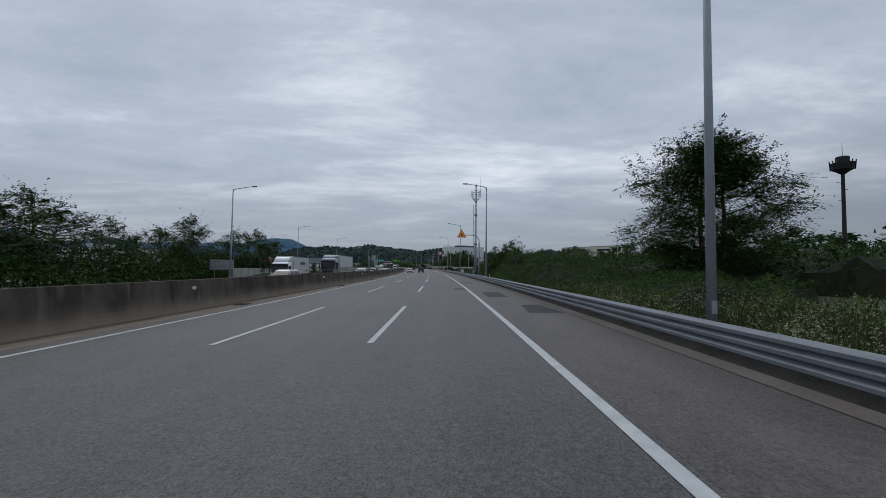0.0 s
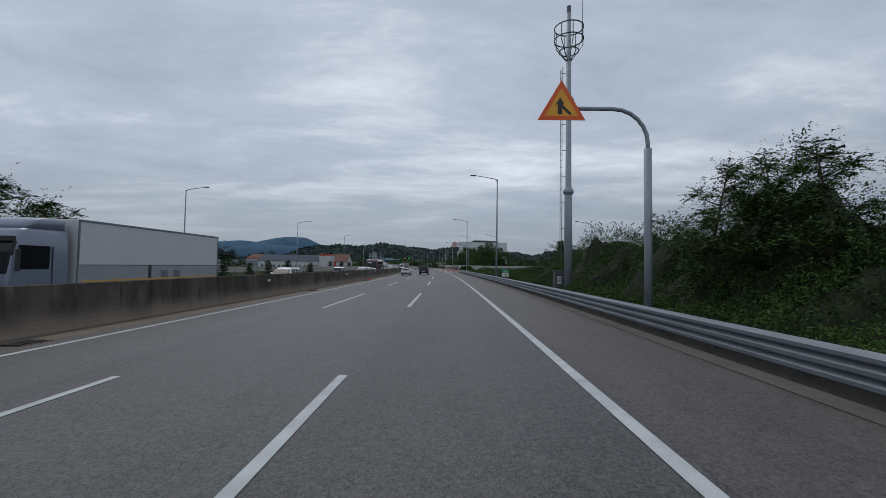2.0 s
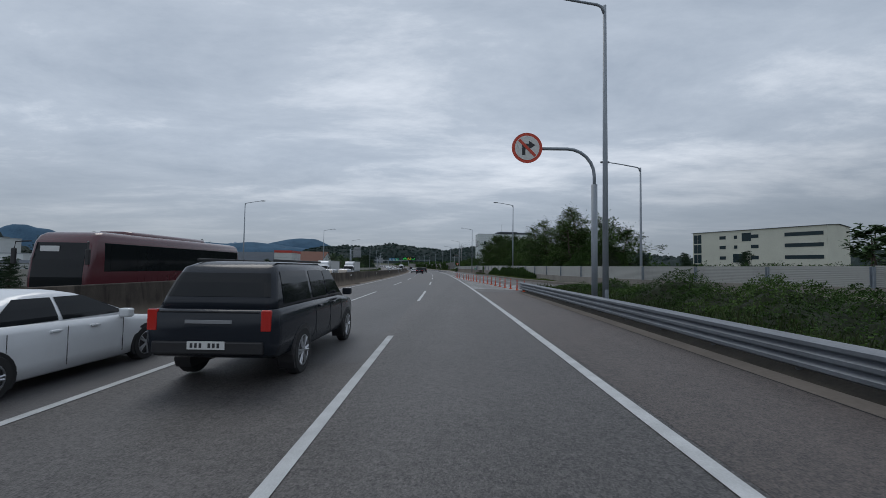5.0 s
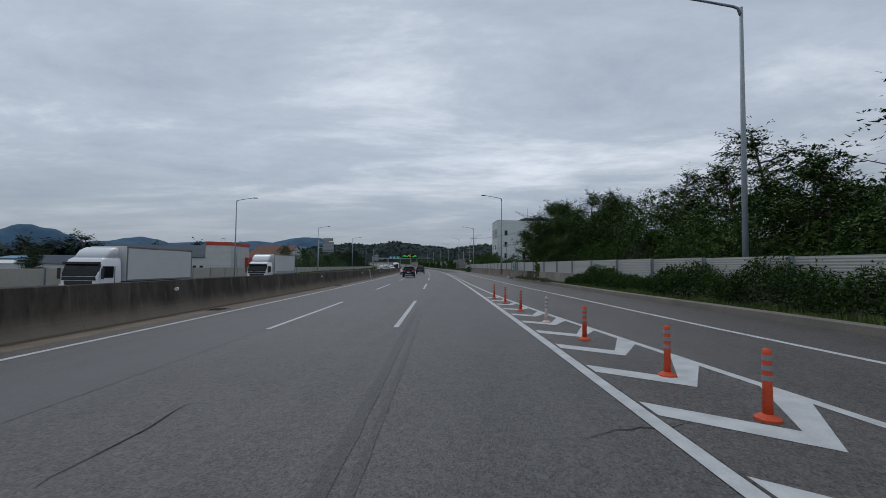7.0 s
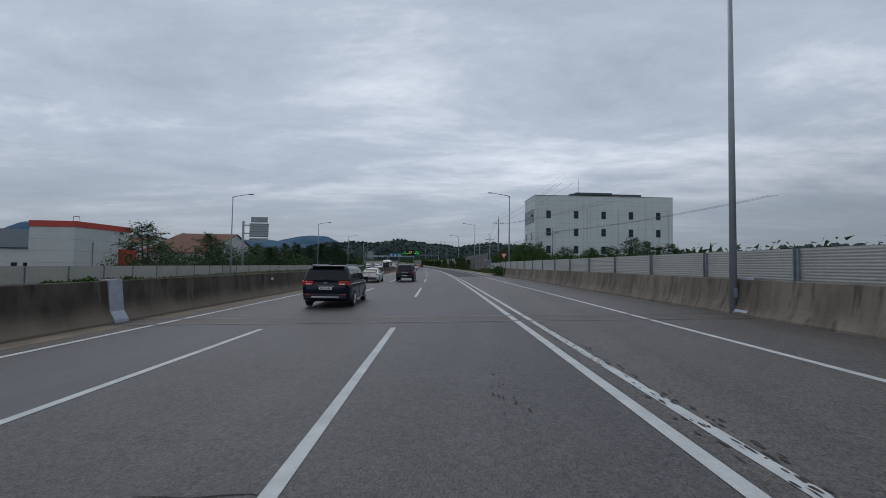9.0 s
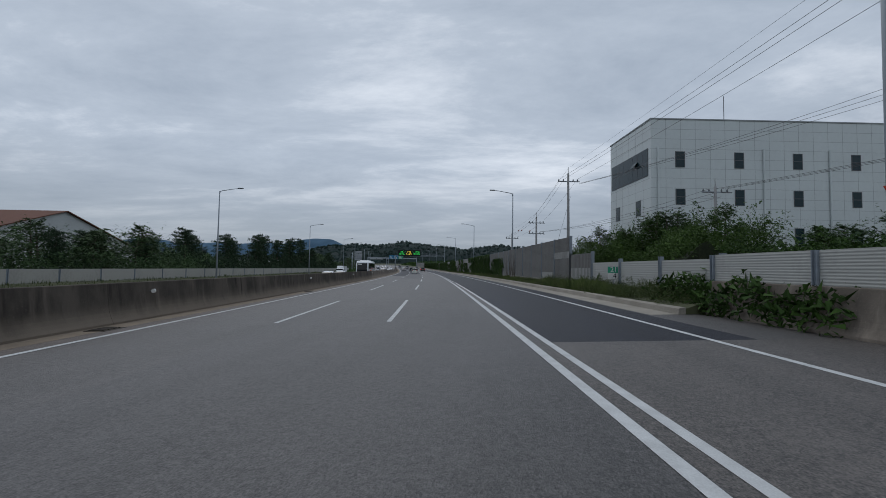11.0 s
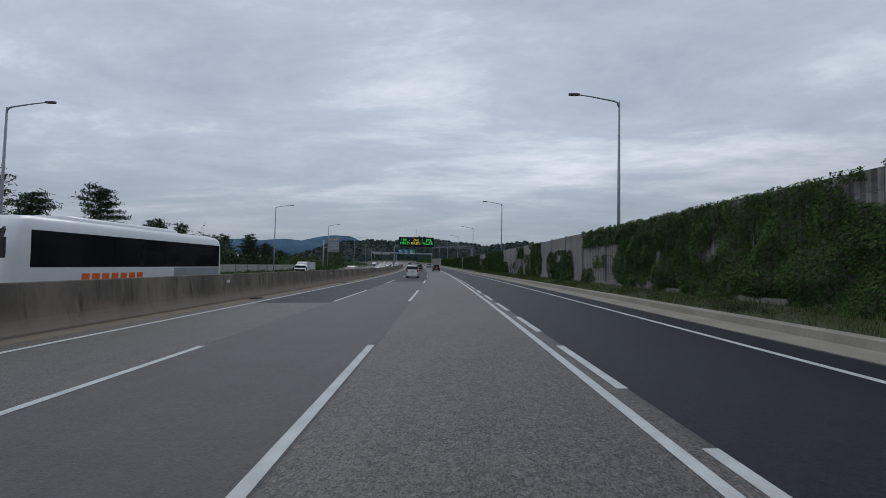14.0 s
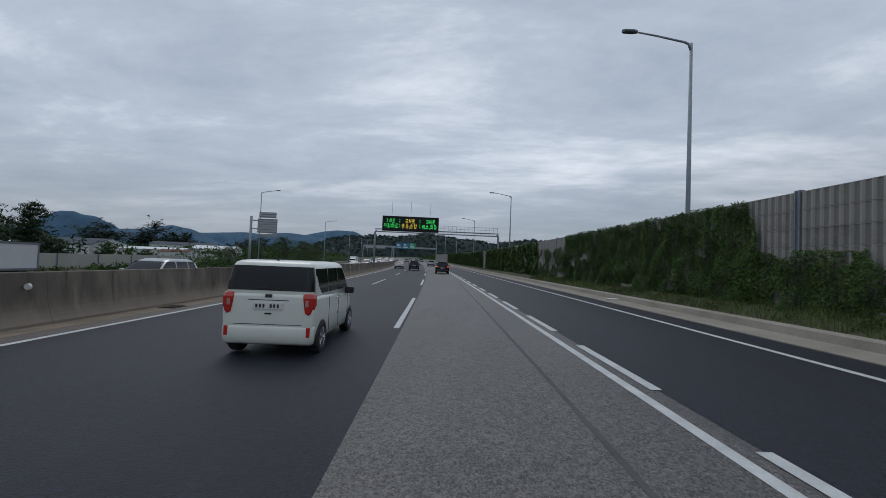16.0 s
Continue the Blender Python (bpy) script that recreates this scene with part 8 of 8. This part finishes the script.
SEDAN = dict(
    low=[(-2.45, 0.70, 0.55, 0.88), (-2.40, 0.82, 0.36, 0.98), (-2.2, 0.90, 0.28, 1.02), (-1.7, 0.93, 0.2, 1.0), (0.9, 0.93, 0.18, 0.94), (1.6, 0.91, 0.2, 0.86), (2.2, 0.83, 0.22, 0.72), (2.43, 0.66, 0.3, 0.58)],
    cab=[(0.90, -2.0, 1.35, 0.83), (1.05, -1.72, 0.98, 0.79), (1.22, -1.32, 0.58, 0.71), (1.36, -0.95, 0.22, 0.63), (1.42, -0.6, -0.05, 0.54), (1.44, -0.45, -0.2, 0.42)],
    corner=0.22, glass=(0.98, 1.33), rear_glass=(1.03, 1.34), wrap=3,
    side=[((-1.38, -0.35), (-0.92, -0.35)), ((-0.28, 0.98), (-0.3, 0.22))],
    wheel_r=0.335, axles=(-1.42, 1.42), spokes=5,
    bits=[("tail_lamp", 0, -2.425, 0.90, 0.78, 0.03, 0.025, RED_LENS, "slim red tail lamp bar"), ("tail_lamp", 0.76, -2.40, 0.86, 0.09, 0.05, 0.05, RED_LENS, "red tail lamp"), ("bumper", 0, -2.42, 0.45, 0.76, 0.05, 0.10, BLACK, "black lower bumper"), ("spoiler", 0, -2.36, 1.02, 0.72, 0.07, 0.015, BLACK, "dark boot lip"), ("head_lamp", 0.62, 2.28, 0.62, 0.12, 0.08, 0.04, CLEAR_LENS, "slim headlamp"), ("badge", 0, -2.45, 0.82, 0.05, 0.01, 0.02, CHROME, "plain badge")],
    plate=(0, -2.47, 0.68), mirror=(0.78, 0.98, 0.98), door_y=(-1.2, -0.3, 0.8), handle_y=(-0.5, 0.2), handle_z=0.84)
PICKUP = dict(
    low=[(-2.70, 0.84, 0.62, 1.10), (-2.66, 0.90, 0.5, 1.14), (-2.4, 0.935, 0.42, 1.16), (-0.9, 0.945, 0.36, 1.16), (0.9, 0.945, 0.34, 1.14), (1.6, 0.93, 0.36, 1.08), (2.3, 0.87, 0.4, 0.98), (2.62, 0.74, 0.5, 0.86)],
    cab=[(1.1, -2.58, 1.45, 0.88), (1.3, -2.50, 1.18, 0.83), (1.55, -2.38, 0.82, 0.77), (1.74, -2.25, 0.52, 0.71), (1.82, -2.0, 0.3, 0.62), (1.84, -1.7, 0.1, 0.5)],
    corner=0.16, glass=(1.2, 1.70), rear_glass=(1.32, 1.66), wrap=3,
    side=[((-2.2, -0.95), (-2.1, -0.95)), ((-0.8, 0.05), (-0.8, 0.0)), ((0.12, 1.1), (0.08, 0.6))],
    wheel_r=0.385, axles=(-1.55, 1.6), spokes=6,
    bits=[("tail_lamp", 0.80, -2.675, 1.0, 0.07, 0.035, 0.15, RED_LENS, "upright red tail lamp"), ("bumper", 0, -2.69, 0.62, 0.78, 0.05, 0.09, BLACK, "black rear bumper"), ("lettering_bar", 0, -2.712, 0.98, 0.33, 0.006, 0.025, SILVER, "row of unreadable silver lettering"), ("roof_rail", 0.6, -0.8, 1.86, 0.018, 1.2, 0.02, BLACK, "black roof rail"), ("head_lamp", 0.7, 2.46, 0.86, 0.12, 0.08, 0.07, CLEAR_LENS, "headlamp"), ("tailgate_gap", 0, -2.705, 1.12, 0.7, 0.006, 0.008, BLACK, "dark gap over the tailgate")],
    plate=(0, -2.75, 0.66), mirror=(1.05, 1.22, 1.04), door_y=(-0.85, 0.1, 1.0), handle_y=(-0.6, 0.3), handle_z=1.04)
SUV = dict(
    low=[(-2.35, 0.80, 0.55, 0.98), (-2.30, 0.88, 0.42, 1.04), (-2.1, 0.93, 0.32, 1.06), (-1.4, 0.945, 0.26, 1.06), (1.0, 0.945, 0.24, 1.02), (1.6, 0.92, 0.26, 0.97), (2.15, 0.85, 0.3, 0.86), (2.35, 0.7, 0.4, 0.7)],
    cab=[(1.0, -2.26, 1.42, 0.88), (1.2, -2.15, 1.1, 0.84), (1.45, -1.98, 0.7, 0.77), (1.6, -1.8, 0.4, 0.7), (1.67, -1.6, 0.2, 0.62), (1.69, -1.3, 0.0, 0.5)],
    corner=0.2, glass=(1.1, 1.56), rear_glass=(1.14, 1.56), wrap=3,
    side=[((-1.85, -1.2), (-1.7, -1.2)), ((-1.12, -0.2), (-1.12, -0.24)), ((-0.12, 1.1), (-0.14, 0.5))],
    wheel_r=0.36, axles=(-1.38, 1.4), spokes=5,
    bits=[("tail_lamp", 0.74, -2.31, 0.98, 0.12, 0.04, 0.06, RED_LENS, "red tail lamp"), ("bumper", 0, -2.33, 0.52, 0.78, 0.05, 0.1, BLACK, "dark rear bumper"), ("head_lamp", 0.66, 2.2, 0.76, 0.12, 0.08, 0.06, CLEAR_LENS, "headlamp"), ("spoiler", 0, -1.86, 1.63, 0.58, 0.12, 0.02, BLACK, "roof spoiler"), ("badge", 0, -2.36, 1.0, 0.05, 0.01, 0.02, CHROME, "plain badge")],
    plate=(0, -2.365, 0.82), mirror=(0.95, 1.1, 1.02), door_y=(-1.15, -0.18, 0.95), handle_y=(-0.4, 0.1), handle_z=0.92)

# traffic on this carriageway
car("compact_car", M(398.4, -5.55), CREAM, "cream boxy compact car with tall red tail lamps", KEI)
car("minivan", M(236.9, -6.98, 0, 1.5), NAVY, "dark navy minivan with silver roof rails", VAN)
car("pickup_truck", M(127.0, -5.55), SLATE, "dark slate pickup truck with a covered bed", PICKUP, "pickup truck")
car("sedan", M(125.2, -9.0), WHITE_P, "white sedan with a slim red tail lamp bar", SEDAN)
car("pickup_truck", M(263.0, -5.65), SLATE, "dark slate pickup truck following the traffic", PICKUP, "pickup truck")
car("sedan", M(261.8, -9.15), WHITE_P, "white sedan in the fast lane", SEDAN)
suv = car("suv", M(449.5, -1.25), BLACK_P, "black sport utility car ahead in the lane", SUV, lit=True)
car("sedan", M(479.5, -9.2), WHITE_P, "white sedan far ahead in the fast lane", SEDAN)
car("suv", M(466.5, -5.7), SLATE, "dark slate sport utility car far ahead", SUV)
gsuv = car("suv", M(505, -1.6), SILVER, "grey sport utility car far ahead", SUV, group="far traffic")
for s, u in ((545, -5.4), (590, -1.8), (570, -9.0), (640, -5.6)):
    copy_thing(gsuv, M(s, u))

# oncoming traffic
won = car("sedan", M(322.5, -16.0, 0, 180), WHITE_P, "white oncoming sedan half hidden by the barrier", SEDAN, group="oncoming cars")
for s, u in ((129.6, -16.4), (330.5, -16.0), (462, -16.1), (486, -19.8), (520, -16), (532, -19.6), (548, -23.2), (566, -16), (575, -19.7), (590, -16), (604, -23.2), (618, -19.6), (635, -16), (650, -19.7), (668, -16), (690, -19.6)):
    copy_thing(won, M(s, u, 0, 180))
son = car("suv", M(28.5, -16.2, 0, 180), SILVER, "silver oncoming car half hidden by the barrier", SUV, group="oncoming cars")
for s, u in ((116.3, -16.2), (122.3, -16.3), (169, -16.1), (146, -19.8), (178, -16.2), (410, -16.3), (506, -19.6), (540, -16.1), (556, -19.5), (584, -23.2), (612, -16), (642, -23.2), (660, -19.6), (680, -16)):
    copy_thing(son, M(s, u, 0, 180))
car("minivan", M(87.6, -19.2, 0, 180), WHITE_P, "white oncoming minivan with dark windows", VAN, group="oncoming cars")
car("compact_car", M(113.0, -19.6, 0, 180), WHITE_P, "small white boxy oncoming car", KEI, group="oncoming cars")


def lorry(m, length, height, width, cab_len, cab_paint, box_paint, label, marks_=(), cab_h=None, name="box_truck"):
    """Cab-over truck with a box body; local y towards the tail so that the cab faces the oncoming driver."""
    t = thing(name, m, label, "truck", "oncoming trucks")
    hw, ch = width / 2, cab_h or height * 0.8
    bm = bmesh.new()
    loft(bm, [rounded(z, y0, cab_len, w_, 0.18) for z, y0, w_ in ((0.5, 0.05, hw * 0.94), (0.7, 0.0, hw * 0.96), (1.4, 0.0, hw * 0.96), (ch * 0.72, 0.12, hw * 0.94), (ch * 0.95, 0.35, hw * 0.9), (ch, 0.6, hw * 0.85))])
    cab = part("cab", bm, cab_paint, t, smooth=True)
    if ch < height - 0.3:
        bm = bmesh.new()
        loft(bm, [rounded(z, y0, cab_len - 0.1, w_, 0.2) for z, y0, w_ in ((ch - 0.05, 0.6, hw * 0.84), (ch + (height - ch) * 0.6, 1.0, hw * 0.84), (height - 0.1, 1.45 if cab_len > 1.8 else cab_len * 0.7, hw * 0.8))])
        part("wind_deflector", bm, cab_paint, cab, smooth=True)
    bm = bmesh.new()
    lean = lambda z: float(np.interp(z, [1.4, ch * 0.72, ch * 0.95], [0.0, 0.12, 0.35])) - 0.02
    loft(bm, [[(x * hw, lean(z) + dy, z) for x, dy in ((-0.92, 0.1), (-0.84, 0.0), (0.84, 0.0), (0.92, 0.1))] for z in (ch * 0.47, ch * 0.6, ch * 0.72, ch * 0.84)], closed=False, caps=False)
    part("windscreen", bm, GLASS, cab, "dark windscreen")
    part("sun_visor", box(bmesh.new(), -hw * 0.9, hw * 0.9, lean(ch * 0.86) - 0.16, lean(ch * 0.86) + 0.05, ch * 0.84, ch * 0.9, 0.02), BLACK, cab, "black sun visor")
    for s_ in (-1, 1):
        part("door_gap", box(bmesh.new(), s_ * hw * 0.962 - 0.006, s_ * hw * 0.962 + 0.006, cab_len * 0.66, cab_len * 0.68, 0.75, ch * 0.8), BLACK, cab, "dark gap behind the door")
    part("grille", box(bmesh.new(), -hw * 0.7, hw * 0.7, -0.03, 0.05, 0.75, ch * 0.46, 0.02), BLACK, cab, "black grille")
    part("bumper", box(bmesh.new(), -hw * 0.95, hw * 0.95, -0.06, 0.2, 0.35, 0.7, 0.04), cab_paint, cab)
    for s_ in (-1, 1):
        part("head_lamp", box(bmesh.new(), s_ * hw * 0.78 - 0.16, s_ * hw * 0.78 + 0.16, -0.07, 0.02, 0.75, 0.95, 0.03), CLEAR_LENS, cab, "headlamp")
        part("side_window", box(bmesh.new(), s_ * hw * 0.955 - 0.01, s_ * hw * 0.955 + 0.01, 0.35, cab_len * 0.62, ch * 0.52, ch * 0.8, 0.005), GLASS, cab, "dark cab window")
        part("mirror", box(bmesh.new(), s_ * (hw + 0.12) - 0.07, s_ * (hw + 0.12) + 0.07, 0.1, 0.2, ch * 0.5, ch * 0.75, 0.02), BLACK, cab)
    b0 = cab_len + 0.25
    body = part("cargo_box", box(bmesh.new(), -hw, hw, b0, length, 1.05, height, 0.03), box_paint, t, "pale ribbed cargo box")
    bm = bmesh.new()
    for s_ in (-1, 1):
        for z in (1.05, height - 0.1):
            box(bm, s_ * hw - 0.02, s_ * hw + 0.02, b0, length, z, z + 0.1)
        for y in (b0, length - 0.08):
            box(bm, s_ * hw - 0.02, s_ * hw + 0.02, y, y + 0.08, 1.05, height)
    part("box_trim", bm, GALV, body)
    part("chassis", box(bmesh.new(), -hw * 0.45, hw * 0.45, 0.6, length - 0.1, 0.55, 1.0), BLACK, t)
    bm = bmesh.new()
    for s_ in (-1, 1):
        box(bm, s_ * hw - 0.03, s_ * hw, b0 + 1.2, length - 2.2, 0.45, 0.95)
    part("side_guard", bm, GALV, t)
    ax = [1.1, length - 1.6] + ([length - 2.8] if length > 8.5 else [])
    for y in ax:
        for s_ in (-1, 1):
            wheel(t, s_ * (hw - 0.02), y, 0.5 if length > 7 else 0.36, 0.3, s_, 8)
    for k, (x, y, z, dy, dz, mm, lab) in enumerate(marks_):
        off_ = 0.022 + 0.002 * k
        part("marking", box(bmesh.new(), hw, hw + off_, y - dy, y + dy, z - dz, z + dz), mm, body, lab)
        part("marking", box(bmesh.new(), -hw - off_, -hw, y - dy, y + dy, z - dz, z + dz), mm, body, lab)
    return t


BOXW = mat("white box panel", (0.52, 0.53, 0.53), 0.5, var=0.07, scale=0.5, fine=5)
TRIM_ORANGE = mat("orange marking", (0.72, 0.12, 0.02), 0.5, var=0.08)
CAB_BLUE = paint_mat("grey-blue truck paint", (0.17, 0.20, 0.26), 0.35, 0.2)
BOX_GREY = mat("grey box skirt", (0.27, 0.29, 0.31), 0.55, var=0.12, scale=0.8, fine=6)
NAVY_INK = mat("navy marking", (0.03, 0.03, 0.12), 0.5, var=0.05)
YEL = mat("yellow reflective strip", (0.6, 0.33, 0.03), 0.4, var=0.1)
# local y runs from the cab backwards, the cab facing the oncoming way
logo = [(0, 5.2 + k * 0.42, 2.55, 0.14, 0.17, NAVY_INK, "dark block of a plain marking") for k in range(5)]
lorry(M(46.2, -23.3, 0), 9.2, 3.5, 2.4, 1.9, WHITE_P, BOXW, "white refrigerated truck with a plain dark marking", logo + [(0, 5.8, 1.13, 3.2, 0.03, YEL, "yellow strip")] + [(0, 7.5 + 0.28 * k, 1.5, 0.09, 0.09, mm, "small coloured square") for k, mm in enumerate((INK, SIGN_BLUE, SIGN_RED, YEL))], 2.7)
lorry(M(58.0, -19.8, 0), 14.2, 4.0, 2.5, 2.6, CAB_BLUE, BOXW, "long grey-blue cabbed truck with a white box", [(0, 8.5, 1.5, 5.6, 0.43, BOX_GREY, "grey lower band"), (0, 8.5, 1.95, 5.6, 0.015, INK, "thin dark line"), (0, 8.5, 1.2, 5.4, 0.035, YEL, "yellow strip"), (0, 7.4, 1.6, 0.12, 0.36, INK, "dark latch"), (0, 8.6, 1.45, 0.3, 0.2, GALV, "grey hatch"), (0, 9.7, 1.45, 0.3, 0.2, GALV, "grey hatch")], 3.4)
lorry(M(192.5, -23.3, 0), 9.0, 3.25, 2.3, 1.9, WHITE_P, BOXW, "white box truck with a wind deflector", (), 2.5)
lorry(M(216.5, -23.3, 0), 9.4, 3.45, 2.35, 1.9, WHITE_P, BOXW, "white box truck with a tall wind deflector and grey skirt", [(0, 6.0, 1.25, 3.2, 0.18, BOX_GREY, "grey lower band")], 2.5)
lorry(M(367.0, -23.3, 0), 5.4, 2.45, 1.8, 1.5, WHITE_P, BOXW, "small white box truck", (), 1.95)
lorry(M(404.9, -23.3, 0), 5.4, 2.4, 1.8, 1.5, WHITE_P, BOXW, "small white box truck", (), 1.95)
lorry(M(505.0, -23.3, 0), 5.4, 2.5, 1.8, 1.5, WHITE_P, BOXW, "small white box truck", (), 1.95)


def coach(m, paint, trim_, label):
    """Coach with its front towards the approaching camera; local y runs towards its tail."""
    t = thing("coach", m, label, "coach", "oncoming coaches")
    bm = bmesh.new()
    loft(bm, [rounded(z, y0, y1, w_, 0.22) for z, y0, y1, w_ in ((0.35, 0.1, 11.7, 1.2), (0.6, 0.02, 11.8, 1.24), (1.5, 0.0, 11.8, 1.25), (2.2, 0.08, 11.8, 1.25), (2.9, 0.24, 11.75, 1.235), (3.15, 0.4, 11.65, 1.2), (3.28, 0.6, 11.5, 1.1), (3.34, 1.0, 11.2, 0.9))])
    body = part("body", bm, paint, t, smooth=True)
    bm = bmesh.new()
    loft(bm, [[(x, y - 0.015, z) for x, y in ((-1.13, 0.12 + lean), (-1.0, lean), (1.0, lean), (1.13, 0.12 + lean))] for z, lean in ((0.95, 0.0), (1.5, 0.0), (2.2, 0.08), (2.86, 0.235))], closed=False, caps=False)
    part("windscreen", bm, GLASS, body, "large dark windscreen")
    part("route_sign", box(bmesh.new(), -0.8, -0.05, 0.13, 0.16, 2.5, 2.72, 0.01), PLATE, body, "pale sign behind the windscreen")
    part("bumper", box(bmesh.new(), -1.18, 1.18, -0.05, 0.25, 0.35, 0.9, 0.05), paint, body)
    bm = bmesh.new()
    loft(bm, [rounded(z, 2.6, 8.6, w_, 0.3) for z, w_ in ((3.26, 0.85), (3.42, 0.82), (3.5, 0.7))])
    part("roof_unit", bm, paint, body, "low roof air unit", smooth=True)
    for s_ in (-1, 1):
        part("window_band", box(bmesh.new(), s_ * 1.243 - 0.012, s_ * 1.243 + 0.012, 0.75, 11.5, 1.72, 2.88, 0.008), GLASS, body, "dark band between the windows")
        for k in range(7):
            part("side_window", box(bmesh.new(), s_ * 1.257 - 0.006, s_ * 1.257 + 0.006, 1.05 + k * 1.48, 2.45 + k * 1.48, 1.78, 2.82), GLASS, body, "dark coach window")
        part("stripe", box(bmesh.new(), s_ * 1.252 - 0.006, s_ * 1.252 + 0.006, 1.2, 6.6, 0.98, 1.03), trim_, body, "coloured stripe")
        for k in range(7):
            part("lettering_bar", box(bmesh.new(), s_ * 1.252 - 0.006, s_ * 1.252 + 0.006, 2.6 + 0.44 * k, 2.92 + 0.44 * k, 1.12, 1.5), trim_, body, "coloured bar of lettering")
        part("rear_panel", box(bmesh.new(), s_ * 1.25 - 0.006, s_ * 1.25 + 0.006, 7.6, 11.5, 0.6, 1.68), BOX_GREY, body, "grey rear side panel")
        for y in (2.4, 8.6):
            wheel(t, s_ * 1.24, y, 0.5, 0.3, s_, 8)
        part("mirror", box(bmesh.new(), s_ * 1.42 - 0.08, s_ * 1.42 + 0.08, -0.3, -0.2, 2.0, 2.6, 0.03), BLACK, body)
        part("mirror_arm", tube(bmesh.new(), [(s_ * 1.1, 0.1, 2.9), (s_ * 1.4, -0.22, 2.85), (s_ * 1.42, -0.25, 2.55)], 0.03, 6), BLACK, body)
        part("head_lamp", box(bmesh.new(), s_ * 0.95 - 0.17, s_ * 0.95 + 0.17, -0.075, 0.0, 0.62, 0.82, 0.03), CLEAR_LENS, body, "headlamp")
    return t


coach(M(134.5, -17.3, 0), MAROON, MAROON, "maroon oncoming coach with dark windows")
coach(M(352.0, -15.9, 0), WHITE_P, TRIM_ORANGE, "white oncoming coach with dark windows and orange markings")
